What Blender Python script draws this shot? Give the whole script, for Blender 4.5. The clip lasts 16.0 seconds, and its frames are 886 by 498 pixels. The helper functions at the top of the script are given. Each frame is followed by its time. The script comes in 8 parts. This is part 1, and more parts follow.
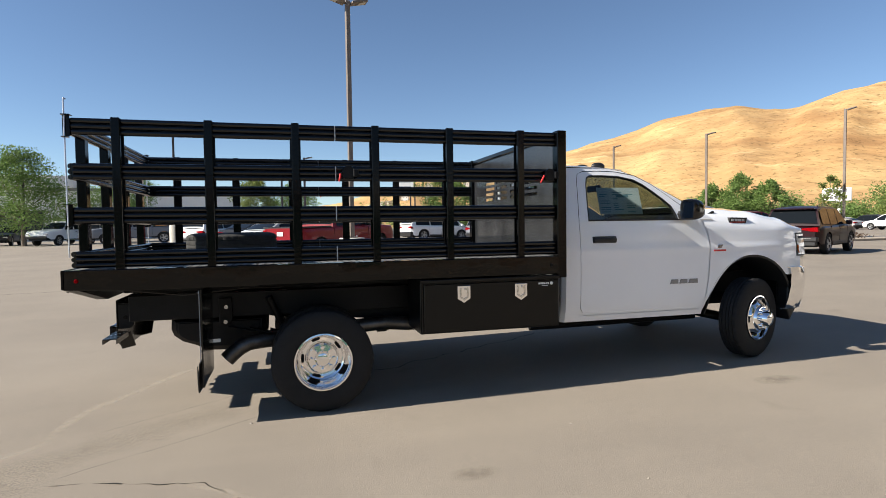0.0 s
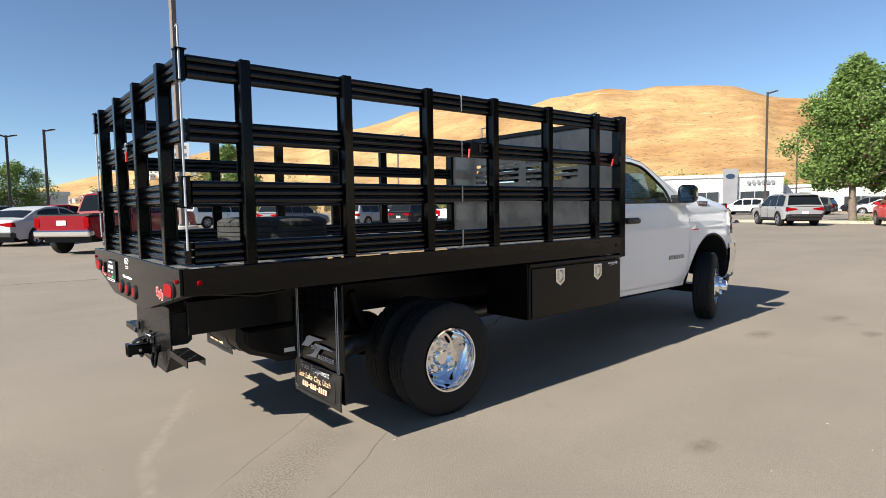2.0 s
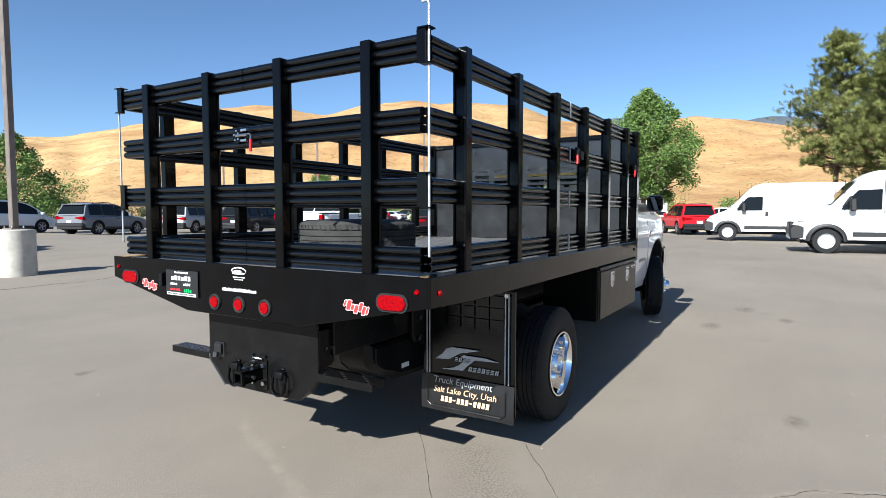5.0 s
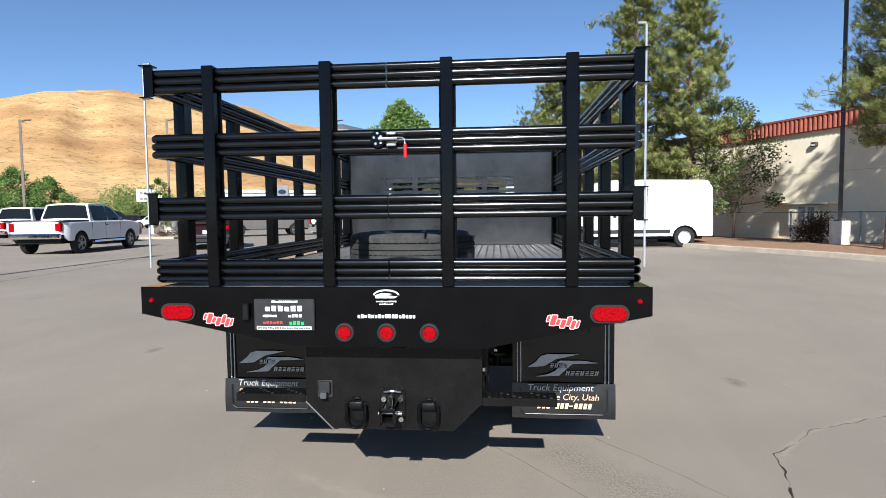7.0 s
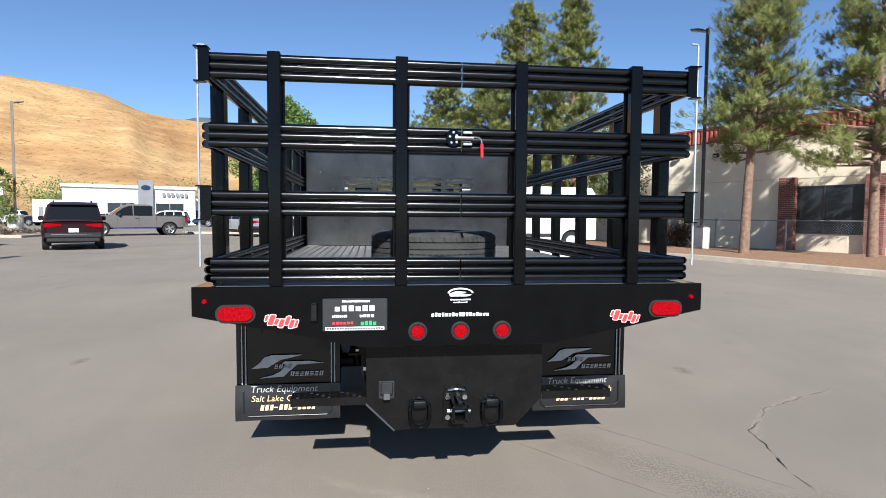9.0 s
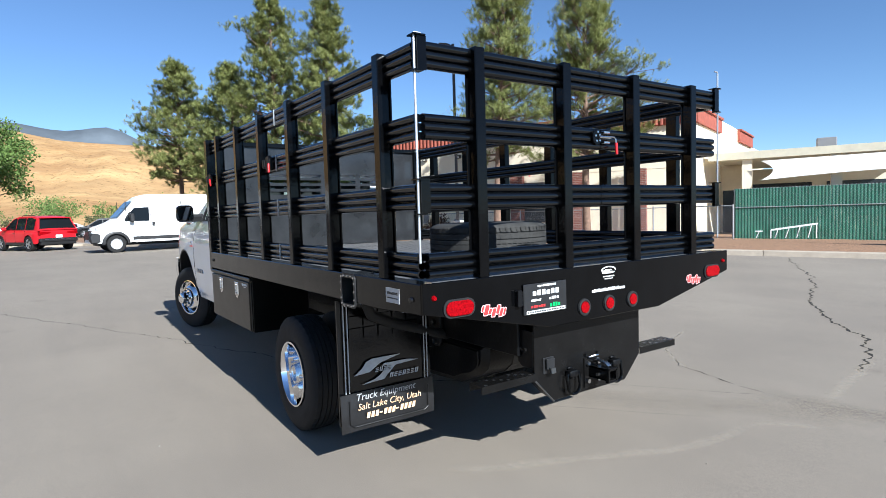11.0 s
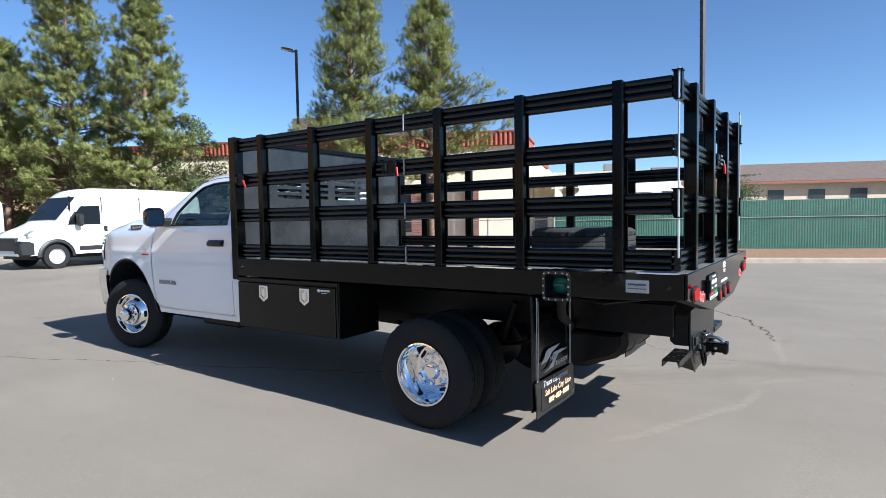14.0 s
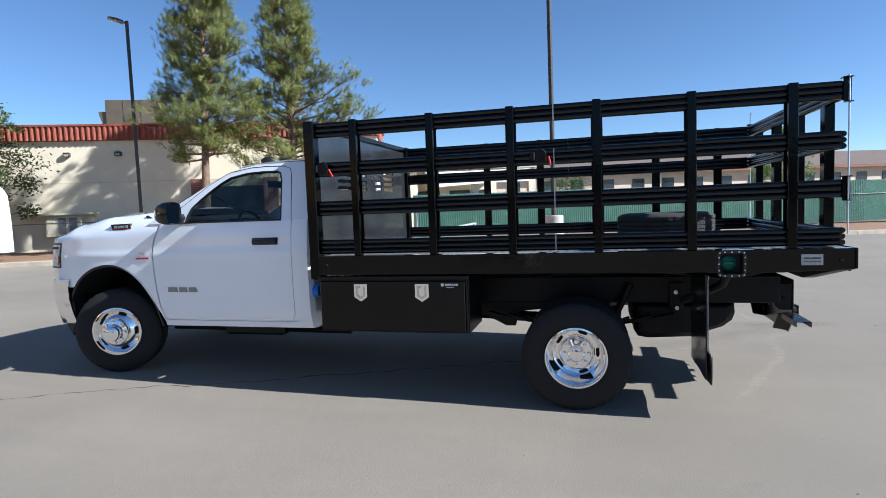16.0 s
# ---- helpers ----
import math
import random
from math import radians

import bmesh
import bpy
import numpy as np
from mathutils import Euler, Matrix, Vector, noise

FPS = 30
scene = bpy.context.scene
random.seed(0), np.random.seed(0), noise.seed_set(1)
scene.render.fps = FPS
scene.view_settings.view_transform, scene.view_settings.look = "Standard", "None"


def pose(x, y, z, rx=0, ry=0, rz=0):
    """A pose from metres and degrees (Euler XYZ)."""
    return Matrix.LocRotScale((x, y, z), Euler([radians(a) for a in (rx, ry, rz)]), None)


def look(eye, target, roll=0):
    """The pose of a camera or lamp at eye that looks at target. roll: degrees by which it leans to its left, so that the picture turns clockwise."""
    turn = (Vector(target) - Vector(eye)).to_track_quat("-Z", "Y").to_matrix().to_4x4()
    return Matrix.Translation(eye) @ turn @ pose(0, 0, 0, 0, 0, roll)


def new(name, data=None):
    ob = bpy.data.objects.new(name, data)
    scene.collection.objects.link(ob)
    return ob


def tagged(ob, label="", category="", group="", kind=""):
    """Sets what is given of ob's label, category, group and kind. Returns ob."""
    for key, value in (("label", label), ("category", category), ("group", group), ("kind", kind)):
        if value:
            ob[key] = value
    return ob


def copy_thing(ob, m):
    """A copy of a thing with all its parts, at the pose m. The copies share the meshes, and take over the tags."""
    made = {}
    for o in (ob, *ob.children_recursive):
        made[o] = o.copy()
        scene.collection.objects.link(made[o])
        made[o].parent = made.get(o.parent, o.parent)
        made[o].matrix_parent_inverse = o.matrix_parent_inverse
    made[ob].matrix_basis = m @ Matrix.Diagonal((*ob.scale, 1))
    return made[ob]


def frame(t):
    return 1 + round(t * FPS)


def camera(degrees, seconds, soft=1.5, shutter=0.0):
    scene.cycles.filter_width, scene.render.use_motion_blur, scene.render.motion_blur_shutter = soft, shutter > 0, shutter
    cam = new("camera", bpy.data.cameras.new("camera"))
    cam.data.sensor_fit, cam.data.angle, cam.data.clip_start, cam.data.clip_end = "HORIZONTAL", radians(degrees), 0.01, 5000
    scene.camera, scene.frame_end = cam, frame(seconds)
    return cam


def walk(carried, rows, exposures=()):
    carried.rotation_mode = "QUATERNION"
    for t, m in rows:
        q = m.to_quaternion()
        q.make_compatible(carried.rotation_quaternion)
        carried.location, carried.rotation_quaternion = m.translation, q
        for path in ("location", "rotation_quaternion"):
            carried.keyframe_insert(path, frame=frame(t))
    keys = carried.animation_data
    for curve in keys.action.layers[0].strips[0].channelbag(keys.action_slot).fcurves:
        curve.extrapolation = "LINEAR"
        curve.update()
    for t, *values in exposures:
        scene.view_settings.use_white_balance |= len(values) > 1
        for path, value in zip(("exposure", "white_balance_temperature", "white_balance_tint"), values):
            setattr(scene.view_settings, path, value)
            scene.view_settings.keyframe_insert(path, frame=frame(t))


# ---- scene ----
cam = camera(75.4, 16.0, 0.85)
PATH = [
    (0, (-0.261, -5.706, 1.46), (0.267, -3.778, 1.375), -0.8),
    (0.5, (-0.946, -5.425, 1.467), (-0.221, -3.565, 1.352), -0.7),
    (1, (-1.552, -5.057, 1.462), (-0.63, -3.286, 1.335), -0.8),
    (1.5, (-2.099, -4.613, 1.466), (-0.986, -2.958, 1.314), -0.8),
    (2, (-2.54, -4.196, 1.459), (-1.271, -2.657, 1.316), -0.9),
    (2.5, (-2.877, -3.827, 1.473), (-1.49, -2.392, 1.335), -1.1),
    (3, (-3.127, -3.581, 1.492), (-1.671, -2.216, 1.365), -0.4),
    (3.5, (-3.206, -3.476, 1.498), (-1.72, -2.145, 1.355), 0.6),
    (4, (-3.244, -3.352, 1.476), (-1.734, -2.046, 1.347), 1.0),
    (4.5, (-3.533, -3.05, 1.47), (-1.952, -1.831, 1.357), 0.6),
    (5, (-3.814, -2.559, 1.46), (-2.114, -1.514, 1.333), 0.0),
    (5.2, (-3.913, -2.351, 1.48), (-2.168, -1.383, 1.348), -0.1),
    (7.5, (-4.451, -0.252, 1.516), (-2.456, -0.189, 1.393), -0.4),
    (8, (-4.464, -0.134, 1.51), (-2.469, -0.124, 1.377), 0.1),
    (10.3, (-4.178, 1.751, 1.488), (-2.362, 0.92, 1.387), -1.0),
    (10.5, (-4.099, 1.989, 1.484), (-2.33, 1.062, 1.373), -1.3),
    (11, (-3.828, 2.548, 1.482), (-2.19, 1.407, 1.358), -1.7),
    (11.5, (-3.581, 3.01, 1.488), (-2.058, 1.719, 1.361), -1.3),
    (12, (-3.36, 3.263, 1.49), (-1.899, 1.904, 1.355), -0.8),
    (12.5, (-3.274, 3.376, 1.488), (-1.854, 1.975, 1.349), 0.3),
    (13, (-3.134, 3.582, 1.462), (-1.762, 2.132, 1.344), 0.9),
    (13.5, (-2.833, 3.998, 1.479), (-1.559, 2.459, 1.386), 0.1),
    (14, (-2.381, 4.407, 1.488), (-1.259, 2.754, 1.387), -1.0),
    (14.5, (-1.925, 4.827, 1.516), (-0.954, 3.082, 1.4), -1.4),
    (15, (-1.351, 5.087, 1.516), (-0.525, 3.269, 1.403), -1.6),
    (15.5, (-0.766, 5.285, 1.54), (-0.094, 3.407, 1.405), -2.1),
    (16, (-0.156, 5.39, 1.539), (0.36, 3.463, 1.391), -2.2),
]
LOOKS = [(0, 1.02, 6620, 9), (2.5, 1.08, 6450, 8), (4, 1.08, 6250, 8), (5, 1.1, 5850, 6), (8, 0.92, 5930, 9), (10.5, 1.05, 5650, 7), (12.5, 1.15, 5530, 6), (14, 1.12, 5600, 7), (16, 1.02, 5520, 7)]
walk(cam, [(t, look(eye, target, roll)) for t, eye, target, roll in PATH], LOOKS)

# ---------- light ----------
SUN_EL = radians(32.7)
world = bpy.data.worlds.new("world")
scene.world = world
world.use_nodes = True
wn = world.node_tree.nodes
sky = wn.new("ShaderNodeTexSky")
sky.sky_type = "NISHITA"
sky.sun_disc = False
sky.sun_elevation = SUN_EL
sky.sun_rotation = radians(270.9)
sky.altitude = 2200
sky.air_density = 1.0
sky.dust_density = 0.15
sky.ozone_density = 3.0
world.node_tree.links.new(sky.outputs[0], wn["Background"].inputs[0])
wn["Background"].inputs[1].default_value = 0.068
sun_data = bpy.data.lights.new("sun", "SUN")
sun_data.energy, sun_data.angle, sun_data.color = 5.0, radians(0.5), (1.0, 0.94, 0.85)
sun = new("sun", sun_data)
sun.matrix_world = look((-math.cos(SUN_EL) * 60, 0.8, math.sin(SUN_EL) * 60), (0, 0, 0))


# ---------- materials ----------
def mat(name, color, rough=0.5, metal=0.0, var=0.0, scale=8.0, bump=0.0, bscale=60.0, color2=None, coat=0.0, spec=0.5, alpha_noise=0.0):
    """A surface of one colour with two scales of variation and fine relief, in object space."""
    m = bpy.data.materials.new(name)
    m.use_nodes = True
    nt = m.node_tree
    b = nt.nodes["Principled BSDF"]
    b.inputs["Base Color"].default_value = (*color, 1)
    b.inputs["Roughness"].default_value = rough
    b.inputs["Metallic"].default_value = metal
    b.inputs["Coat Weight"].default_value = coat
    b.inputs["Specular IOR Level"].default_value = spec
    geo = nt.nodes.new("ShaderNodeNewGeometry")
    if var or color2:
        n1 = nt.nodes.new("ShaderNodeTexNoise")
        n1.inputs["Scale"].default_value = scale
        n1.inputs["Detail"].default_value = 6
        n1.inputs["Roughness"].default_value = 0.65
        nt.links.new(geo.outputs["Position"], n1.inputs["Vector"])
        r = nt.nodes.new("ShaderNodeValToRGB")
        c2 = color2 or tuple(max(0, c * (1 - var)) for c in color)
        c1 = tuple(min(1, c * (1 + var * 0.6)) for c in color)
        r.color_ramp.elements[0].position, r.color_ramp.elements[1].position = 0.32, 0.68
        r.color_ramp.elements[0].color, r.color_ramp.elements[1].color = (*c2, 1), (*c1, 1)
        nt.links.new(n1.outputs["Fac"], r.inputs["Fac"])
        nt.links.new(r.outputs["Color"], b.inputs["Base Color"])
        rr = nt.nodes.new("ShaderNodeMapRange")
        rr.inputs["To Min"].default_value = max(0.02, rough * 0.8)
        rr.inputs["To Max"].default_value = min(1, rough * 1.2)
        nt.links.new(n1.outputs["Fac"], rr.inputs["Value"])
        nt.links.new(rr.outputs["Result"], b.inputs["Roughness"])
    if bump:
        n2 = nt.nodes.new("ShaderNodeTexNoise")
        n2.inputs["Scale"].default_value = bscale
        n2.inputs["Detail"].default_value = 4
        nt.links.new(geo.outputs["Position"], n2.inputs["Vector"])
        bp = nt.nodes.new("ShaderNodeBump")
        bp.inputs["Strength"].default_value = bump
        bp.inputs["Distance"].default_value = 0.02
        nt.links.new(n2.outputs["Fac"], bp.inputs["Height"])
        nt.links.new(bp.outputs["Normal"], b.inputs["Normal"])
    return m


def glass_mat(name, tint, rough=0.0):
    """Thin clear glass: a tinted see-through sheet with a mirror coat."""
    m = bpy.data.materials.new(name)
    m.use_nodes = True
    nt = m.node_tree
    nt.nodes.remove(nt.nodes["Principled BSDF"])
    out = nt.nodes["Material Output"]
    t = nt.nodes.new("ShaderNodeBsdfTransparent")
    t.inputs["Color"].default_value = (*tint, 1)
    g = nt.nodes.new("ShaderNodeBsdfGlossy")
    g.inputs["Roughness"].default_value = rough
    g.inputs["Color"].default_value = (0.9, 0.95, 1, 1)
    f = nt.nodes.new("ShaderNodeFresnel")
    f.inputs["IOR"].default_value = 1.5
    mix = nt.nodes.new("ShaderNodeMixShader")
    nt.links.new(f.outputs[0], mix.inputs[0])
    nt.links.new(t.outputs[0], mix.inputs[1])
    nt.links.new(g.outputs[0], mix.inputs[2])
    nt.links.new(mix.outputs[0], out.inputs["Surface"])
    return m


def asphalt_mat():
    """Sun-bleached asphalt: fine stones, broad patches, pale dust streaks and dark drips."""
    m = mat("asphalt", (0.2, 0.19, 0.175), 0.9, spec=0.25)
    nt = m.node_tree
    b = nt.nodes["Principled BSDF"]
    L = nt.links.new
    pos = nt.nodes["Geometry"].outputs["Position"]

    def tex(scale, detail=6, rough=0.6, stretch=None, dist=0.0):
        n = nt.nodes.new("ShaderNodeTexNoise")
        n.inputs["Scale"].default_value = scale
        n.inputs["Detail"].default_value = detail
        n.inputs["Roughness"].default_value = rough
        n.inputs["Distortion"].default_value = dist
        if stretch:
            mp = nt.nodes.new("ShaderNodeMapping")
            mp.inputs["Scale"].default_value = stretch
            mp.inputs["Rotation"].default_value = (0, 0, radians(24.5))
            L(pos, mp.inputs["Vector"])
            L(mp.outputs[0], n.inputs["Vector"])
        else:
            L(pos, n.inputs["Vector"])
        return n.outputs["Fac"]

    def ramp(fac, p0, p1, c0, c1):
        r = nt.nodes.new("ShaderNodeValToRGB")
        r.color_ramp.elements[0].position, r.color_ramp.elements[1].position = p0, p1
        r.color_ramp.elements[0].color, r.color_ramp.elements[1].color = (*c0, 1), (*c1, 1)
        L(fac, r.inputs["Fac"])
        return r.outputs["Color"]

    def mixc(fac, a, c, kind="MIX"):
        x = nt.nodes.new("ShaderNodeMix")
        x.data_type, x.blend_type = "RGBA", kind
        if isinstance(fac, float):
            x.inputs[0].default_value = fac
        else:
            L(fac, x.inputs[0])
        L(a, x.inputs[6])
        L(c, x.inputs[7])
        return x.outputs[2]

    base = ramp(tex(0.35, 5), 0.3, 0.7, (0.212, 0.182, 0.149), (0.26, 0.224, 0.181))
    streak = ramp(tex(0.9, 4, 0.6, (0.25, 1.6, 1), 0.6), 0.42, 0.62, (0.975, 0.975, 0.98), (1.02, 1.02, 1.02))
    grain = ramp(tex(170, 2), 0.3, 0.7, (0.78, 0.78, 0.78), (1.2, 1.2, 1.2))
    stones = ramp(tex(38, 3), 0.55, 0.8, (1, 1, 1), (1.12, 1.11, 1.08))
    dark = ramp(tex(1.7, 4, 0.5), 0.66, 0.76, (1, 1, 1), (0.86, 0.85, 0.84))
    c = mixc(1.0, base, streak, "MULTIPLY")
    c = mixc(1.0, c, grain, "MULTIPLY")
    c = mixc(1.0, c, stones, "MULTIPLY")
    c = mixc(1.0, c, dark, "MULTIPLY")
    L(c, b.inputs["Base Color"])
    bp = nt.nodes.new("ShaderNodeBump")
    bp.inputs["Strength"].default_value = 0.35
    bp.inputs["Distance"].default_value = 0.006
    L(tex(150, 3), bp.inputs["Height"])
    L(bp.outputs["Normal"], b.inputs["Normal"])
    return m


def hill_mat():
    """Dry golden grass with dark scrub dots, bare earth and pale rock."""
    m = mat("dry_grass_hill", (0.5, 0.33, 0.13), 0.95, spec=0.1)
    nt = m.node_tree
    b = nt.nodes["Principled BSDF"]
    L = nt.links.new
    pos = nt.nodes["Geometry"].outputs["Position"]

    def noise_ramp(scale, p0, p1, c0, c1, detail=6, stretch=None):
        n = nt.nodes.new("ShaderNodeTexNoise")
        n.inputs["Scale"].default_value = scale
        n.inputs["Detail"].default_value = detail
        n.inputs["Roughness"].default_value = 0.65
        if stretch:
            mp = nt.nodes.new("ShaderNodeMapping")
            mp.inputs["Scale"].default_value = stretch
            L(pos, mp.inputs["Vector"])
            L(mp.outputs[0], n.inputs["Vector"])
        else:
            L(pos, n.inputs["Vector"])
        r = nt.nodes.new("ShaderNodeValToRGB")
        r.color_ramp.elements[0].position, r.color_ramp.elements[1].position = p0, p1
        r.color_ramp.elements[0].color, r.color_ramp.elements[1].color = (*c0, 1), (*c1, 1)
        L(n.outputs["Fac"], r.inputs["Fac"])
        return r.outputs["Color"]

    def mul(a, c):
        x = nt.nodes.new("ShaderNodeMix")
        x.data_type, x.blend_type = "RGBA", "MULTIPLY"
        x.inputs[0].default_value = 1.0
        L(a, x.inputs[6])
        L(c, x.inputs[7])
        return x.outputs[2]

    c = noise_ramp(0.007, 0.35, 0.65, (0.39, 0.238, 0.112), (0.52, 0.365, 0.185))
    c = mul(c, noise_ramp(0.045, 0.3, 0.7, (0.88, 0.85, 0.82), (1.1, 1.1, 1.08), 8))
    c = mul(c, noise_ramp(0.26, 0.59, 0.63, (1, 1, 1), (0.6, 0.62, 0.6), 3))
    c = mul(c, noise_ramp(0.11, 0.63, 0.67, (1, 1, 1), (0.7, 0.71, 0.7), 4))
    c = mul(c, noise_ramp(0.012, 0.42, 0.6, (0.84, 0.78, 0.74), (1.08, 1.06, 1.0), 8, (1, 1, 4)))
    c = mul(c, noise_ramp(0.03, 0.6, 0.68, (1, 1, 1), (1.3, 1.4, 1.6), 8, (1, 1, 2.5)))
    L(c, b.inputs["Base Color"])
    bp = nt.nodes.new("ShaderNodeBump")
    bp.inputs["Strength"].default_value = 0.45
    bp.inputs["Distance"].default_value = 6
    n = nt.nodes.new("ShaderNodeTexNoise")
    n.inputs["Scale"].default_value = 0.05
    n.inputs["Detail"].default_value = 8
    L(pos, n.inputs["Vector"])
    L(n.outputs["Fac"], bp.inputs["Height"])
    L(bp.outputs["Normal"], b.inputs["Normal"])
    return m


def leaf_mat(name, dark, light, rough=0.6):
    """Foliage whose colour varies from clump to clump."""
    m = mat(name, light, rough, spec=0.3)
    nt = m.node_tree
    g = nt.nodes["Geometry"]
    r = nt.nodes.new("ShaderNodeValToRGB")
    r.color_ramp.elements[0].color, r.color_ramp.elements[1].color = (*dark, 1), (*light, 1)
    nt.links.new(g.outputs["Random Per Island"], r.inputs["Fac"])
    b = nt.nodes["Principled BSDF"]
    nt.links.new(r.outputs["Color"], b.inputs["Base Color"])
    tr = nt.nodes.new("ShaderNodeBsdfTranslucent")
    nt.links.new(r.outputs["Color"], tr.inputs["Color"])
    mx = nt.nodes.new("ShaderNodeMixShader")
    mx.inputs[0].default_value = 0.3
    nt.links.new(b.outputs[0], mx.inputs[1])
    nt.links.new(tr.outputs[0], mx.inputs[2])
    nt.links.new(mx.outputs[0], nt.nodes["Material Output"].inputs["Surface"])
    return m


ASPHALT = asphalt_mat()


def soft_mat(name, color, top, scale, lo, hi):
    """A mark that covers its ground only in part: by the mesh's own weights and by grain."""
    m = mat(name, color, 0.95, var=0.2, scale=scale * 2, spec=0.2)
    nt = m.node_tree
    at = nt.nodes.new("ShaderNodeAttribute")
    at.attribute_name = "soft"
    n = nt.nodes.new("ShaderNodeTexNoise")
    n.inputs["Scale"].default_value = scale
    n.inputs["Detail"].default_value = 5
    nt.links.new(nt.nodes["Geometry"].outputs["Position"], n.inputs["Vector"])
    r = nt.nodes.new("ShaderNodeMapRange")
    r.inputs["From Min"].default_value, r.inputs["From Max"].default_value = lo, hi
    r.inputs["To Max"].default_value = top
    nt.links.new(n.outputs["Fac"], r.inputs["Value"])
    x = nt.nodes.new("ShaderNodeMath")
    x.operation = "MULTIPLY"
    nt.links.new(at.outputs["Fac"], x.inputs[0])
    nt.links.new(r.outputs["Result"], x.inputs[1])
    t = nt.nodes.new("ShaderNodeBsdfTransparent")
    mx = nt.nodes.new("ShaderNodeMixShader")
    nt.links.new(x.outputs[0], mx.inputs[0])
    nt.links.new(t.outputs[0], mx.inputs[1])
    nt.links.new(nt.nodes["Principled BSDF"].outputs[0], mx.inputs[2])
    nt.links.new(mx.outputs[0], nt.nodes["Material Output"].inputs["Surface"])
    return m


CRACK = soft_mat("crack_tar", (0.022, 0.021, 0.019), 1.0, 9, 0.3, 0.48)
STAIN = soft_mat("pale_dust", (0.33, 0.295, 0.245), 0.5, 14, 0.25, 0.65)
GRAVEL = soft_mat("worn_asphalt", (0.13, 0.115, 0.098), 0.55, 90, 0.42, 0.62)
OILSPOT = soft_mat("oil_spot", (0.12, 0.106, 0.09), 0.6, 12, 0.2, 0.6)
GRIT = mat("pale_grit", (0.3, 0.27, 0.225), 0.95, var=0.2, scale=9)
KERB = mat("concrete_kerb", (0.38, 0.32, 0.25), 0.9, var=0.2, scale=3, bump=0.2)
MULCH = mat("red_bark_mulch", (0.28, 0.16, 0.09), 0.95, var=0.5, scale=14, bump=0.9, bscale=25)
CONCRETE = mat("concrete", (0.5, 0.47, 0.41), 0.85, var=0.22, scale=4, bump=0.2, bscale=40)
STUCCO = mat("cream_stucco", (0.8, 0.7, 0.53), 0.92, var=0.06, scale=1.5, bump=0.25, bscale=120)
CLAY = mat("red_clay_tile", (0.3, 0.075, 0.045), 0.75, var=0.35, scale=5, bump=0.2)
BRICK = mat("red_brick", (0.2, 0.065, 0.045), 0.85, var=0.4, scale=9, bump=0.3)
bn = BRICK.node_tree
bt = bn.nodes.new("ShaderNodeTexBrick")
bt.inputs["Color1"].default_value, bt.inputs["Color2"].default_value, bt.inputs["Mortar"].default_value = (0.2, 0.06, 0.04, 1), (0.13, 0.045, 0.035, 1), (0.3, 0.25, 0.21, 1)
bt.inputs["Scale"].default_value, bt.inputs["Mortar Size"].default_value = 1.0, 0.006
bt.inputs["Brick Width"].default_value, bt.inputs["Row Height"].default_value = 0.21, 0.075
bm_ = bn.nodes.new("ShaderNodeMapping")
bm_.inputs["Rotation"].default_value = (radians(90), 0, 0)
bn.links.new(bn.nodes.new("ShaderNodeTexCoord").outputs["Object"], bm_.inputs["Vector"])
bn.links.new(bm_.outputs[0], bt.inputs["Vector"])
bn.links.new(bt.outputs["Color"], bn.nodes["Principled BSDF"].inputs["Base Color"])
TRIM = mat("cream_trim", (0.62, 0.56, 0.42), 0.7, var=0.1, scale=3)
DARKWALL = mat("shaded_glass_front", (0.03, 0.035, 0.04), 0.15, var=0.2, scale=2)
GALV = mat("galvanised_steel", (0.36, 0.37, 0.38), 0.55, 0.8, var=0.15, scale=20)
DULLGALV = mat("dull_galvanised_pipe", (0.24, 0.25, 0.25), 0.7, 0.2, var=0.2, scale=10)
SLAT = mat("green_privacy_slat", (0.022, 0.115, 0.07), 0.5, var=0.25, scale=2.5)
POLE_BR = mat("bronze_pole_paint", (0.05, 0.043, 0.04), 0.45, 0.2, var=0.2, scale=6)
POLE_TAN = mat("weathered_tan_pole", (0.18, 0.146, 0.122), 0.55, 0.2, var=0.2, scale=6)
HILL = hill_mat()
# blue-grey with the distance haze already mixed into the colour
MOUNT = mat("hazed_far_mountain", (0.13, 0.15, 0.17), 1.0, var=0.25, scale=0.004, spec=0.0)
ROOF_BROWN = mat("brown_shingle", (0.15, 0.11, 0.09), 0.9, var=0.25, scale=3, bump=0.3)
WALL_TAN = mat("tan_motel_wall", (0.64, 0.51, 0.38), 0.9, var=0.1, scale=1)
WHITE_WALL = mat("white_cladding", (0.72, 0.72, 0.7), 0.6, var=0.06, scale=0.7)
GREY_CLAD = mat("grey_cladding", (0.2, 0.2, 0.21), 0.5, var=0.1, scale=0.7)
SHADE_SAIL = mat("white_canvas", (0.75, 0.73, 0.69), 0.9, var=0.06, scale=1.2)
BARK = mat("pine_bark", (0.2, 0.125, 0.085), 0.95, var=0.45, scale=9, bump=0.8, bscale=18)
BARK_G = mat("grey_bark", (0.17, 0.13, 0.1), 0.95, var=0.4, scale=11, bump=0.7, bscale=22)
NEEDLE = leaf_mat("pine_needles", (0.1, 0.12, 0.035), (0.36, 0.375, 0.125))
LEAF = leaf_mat("broad_leaves", (0.08, 0.135, 0.032), (0.21, 0.31, 0.085))
LEAF_O = leaf_mat("olive_leaves", (0.055, 0.08, 0.03), (0.16, 0.2, 0.07))
LEAF_Y = leaf_mat("pale_leaves", (0.09, 0.13, 0.03), (0.24, 0.28, 0.08))
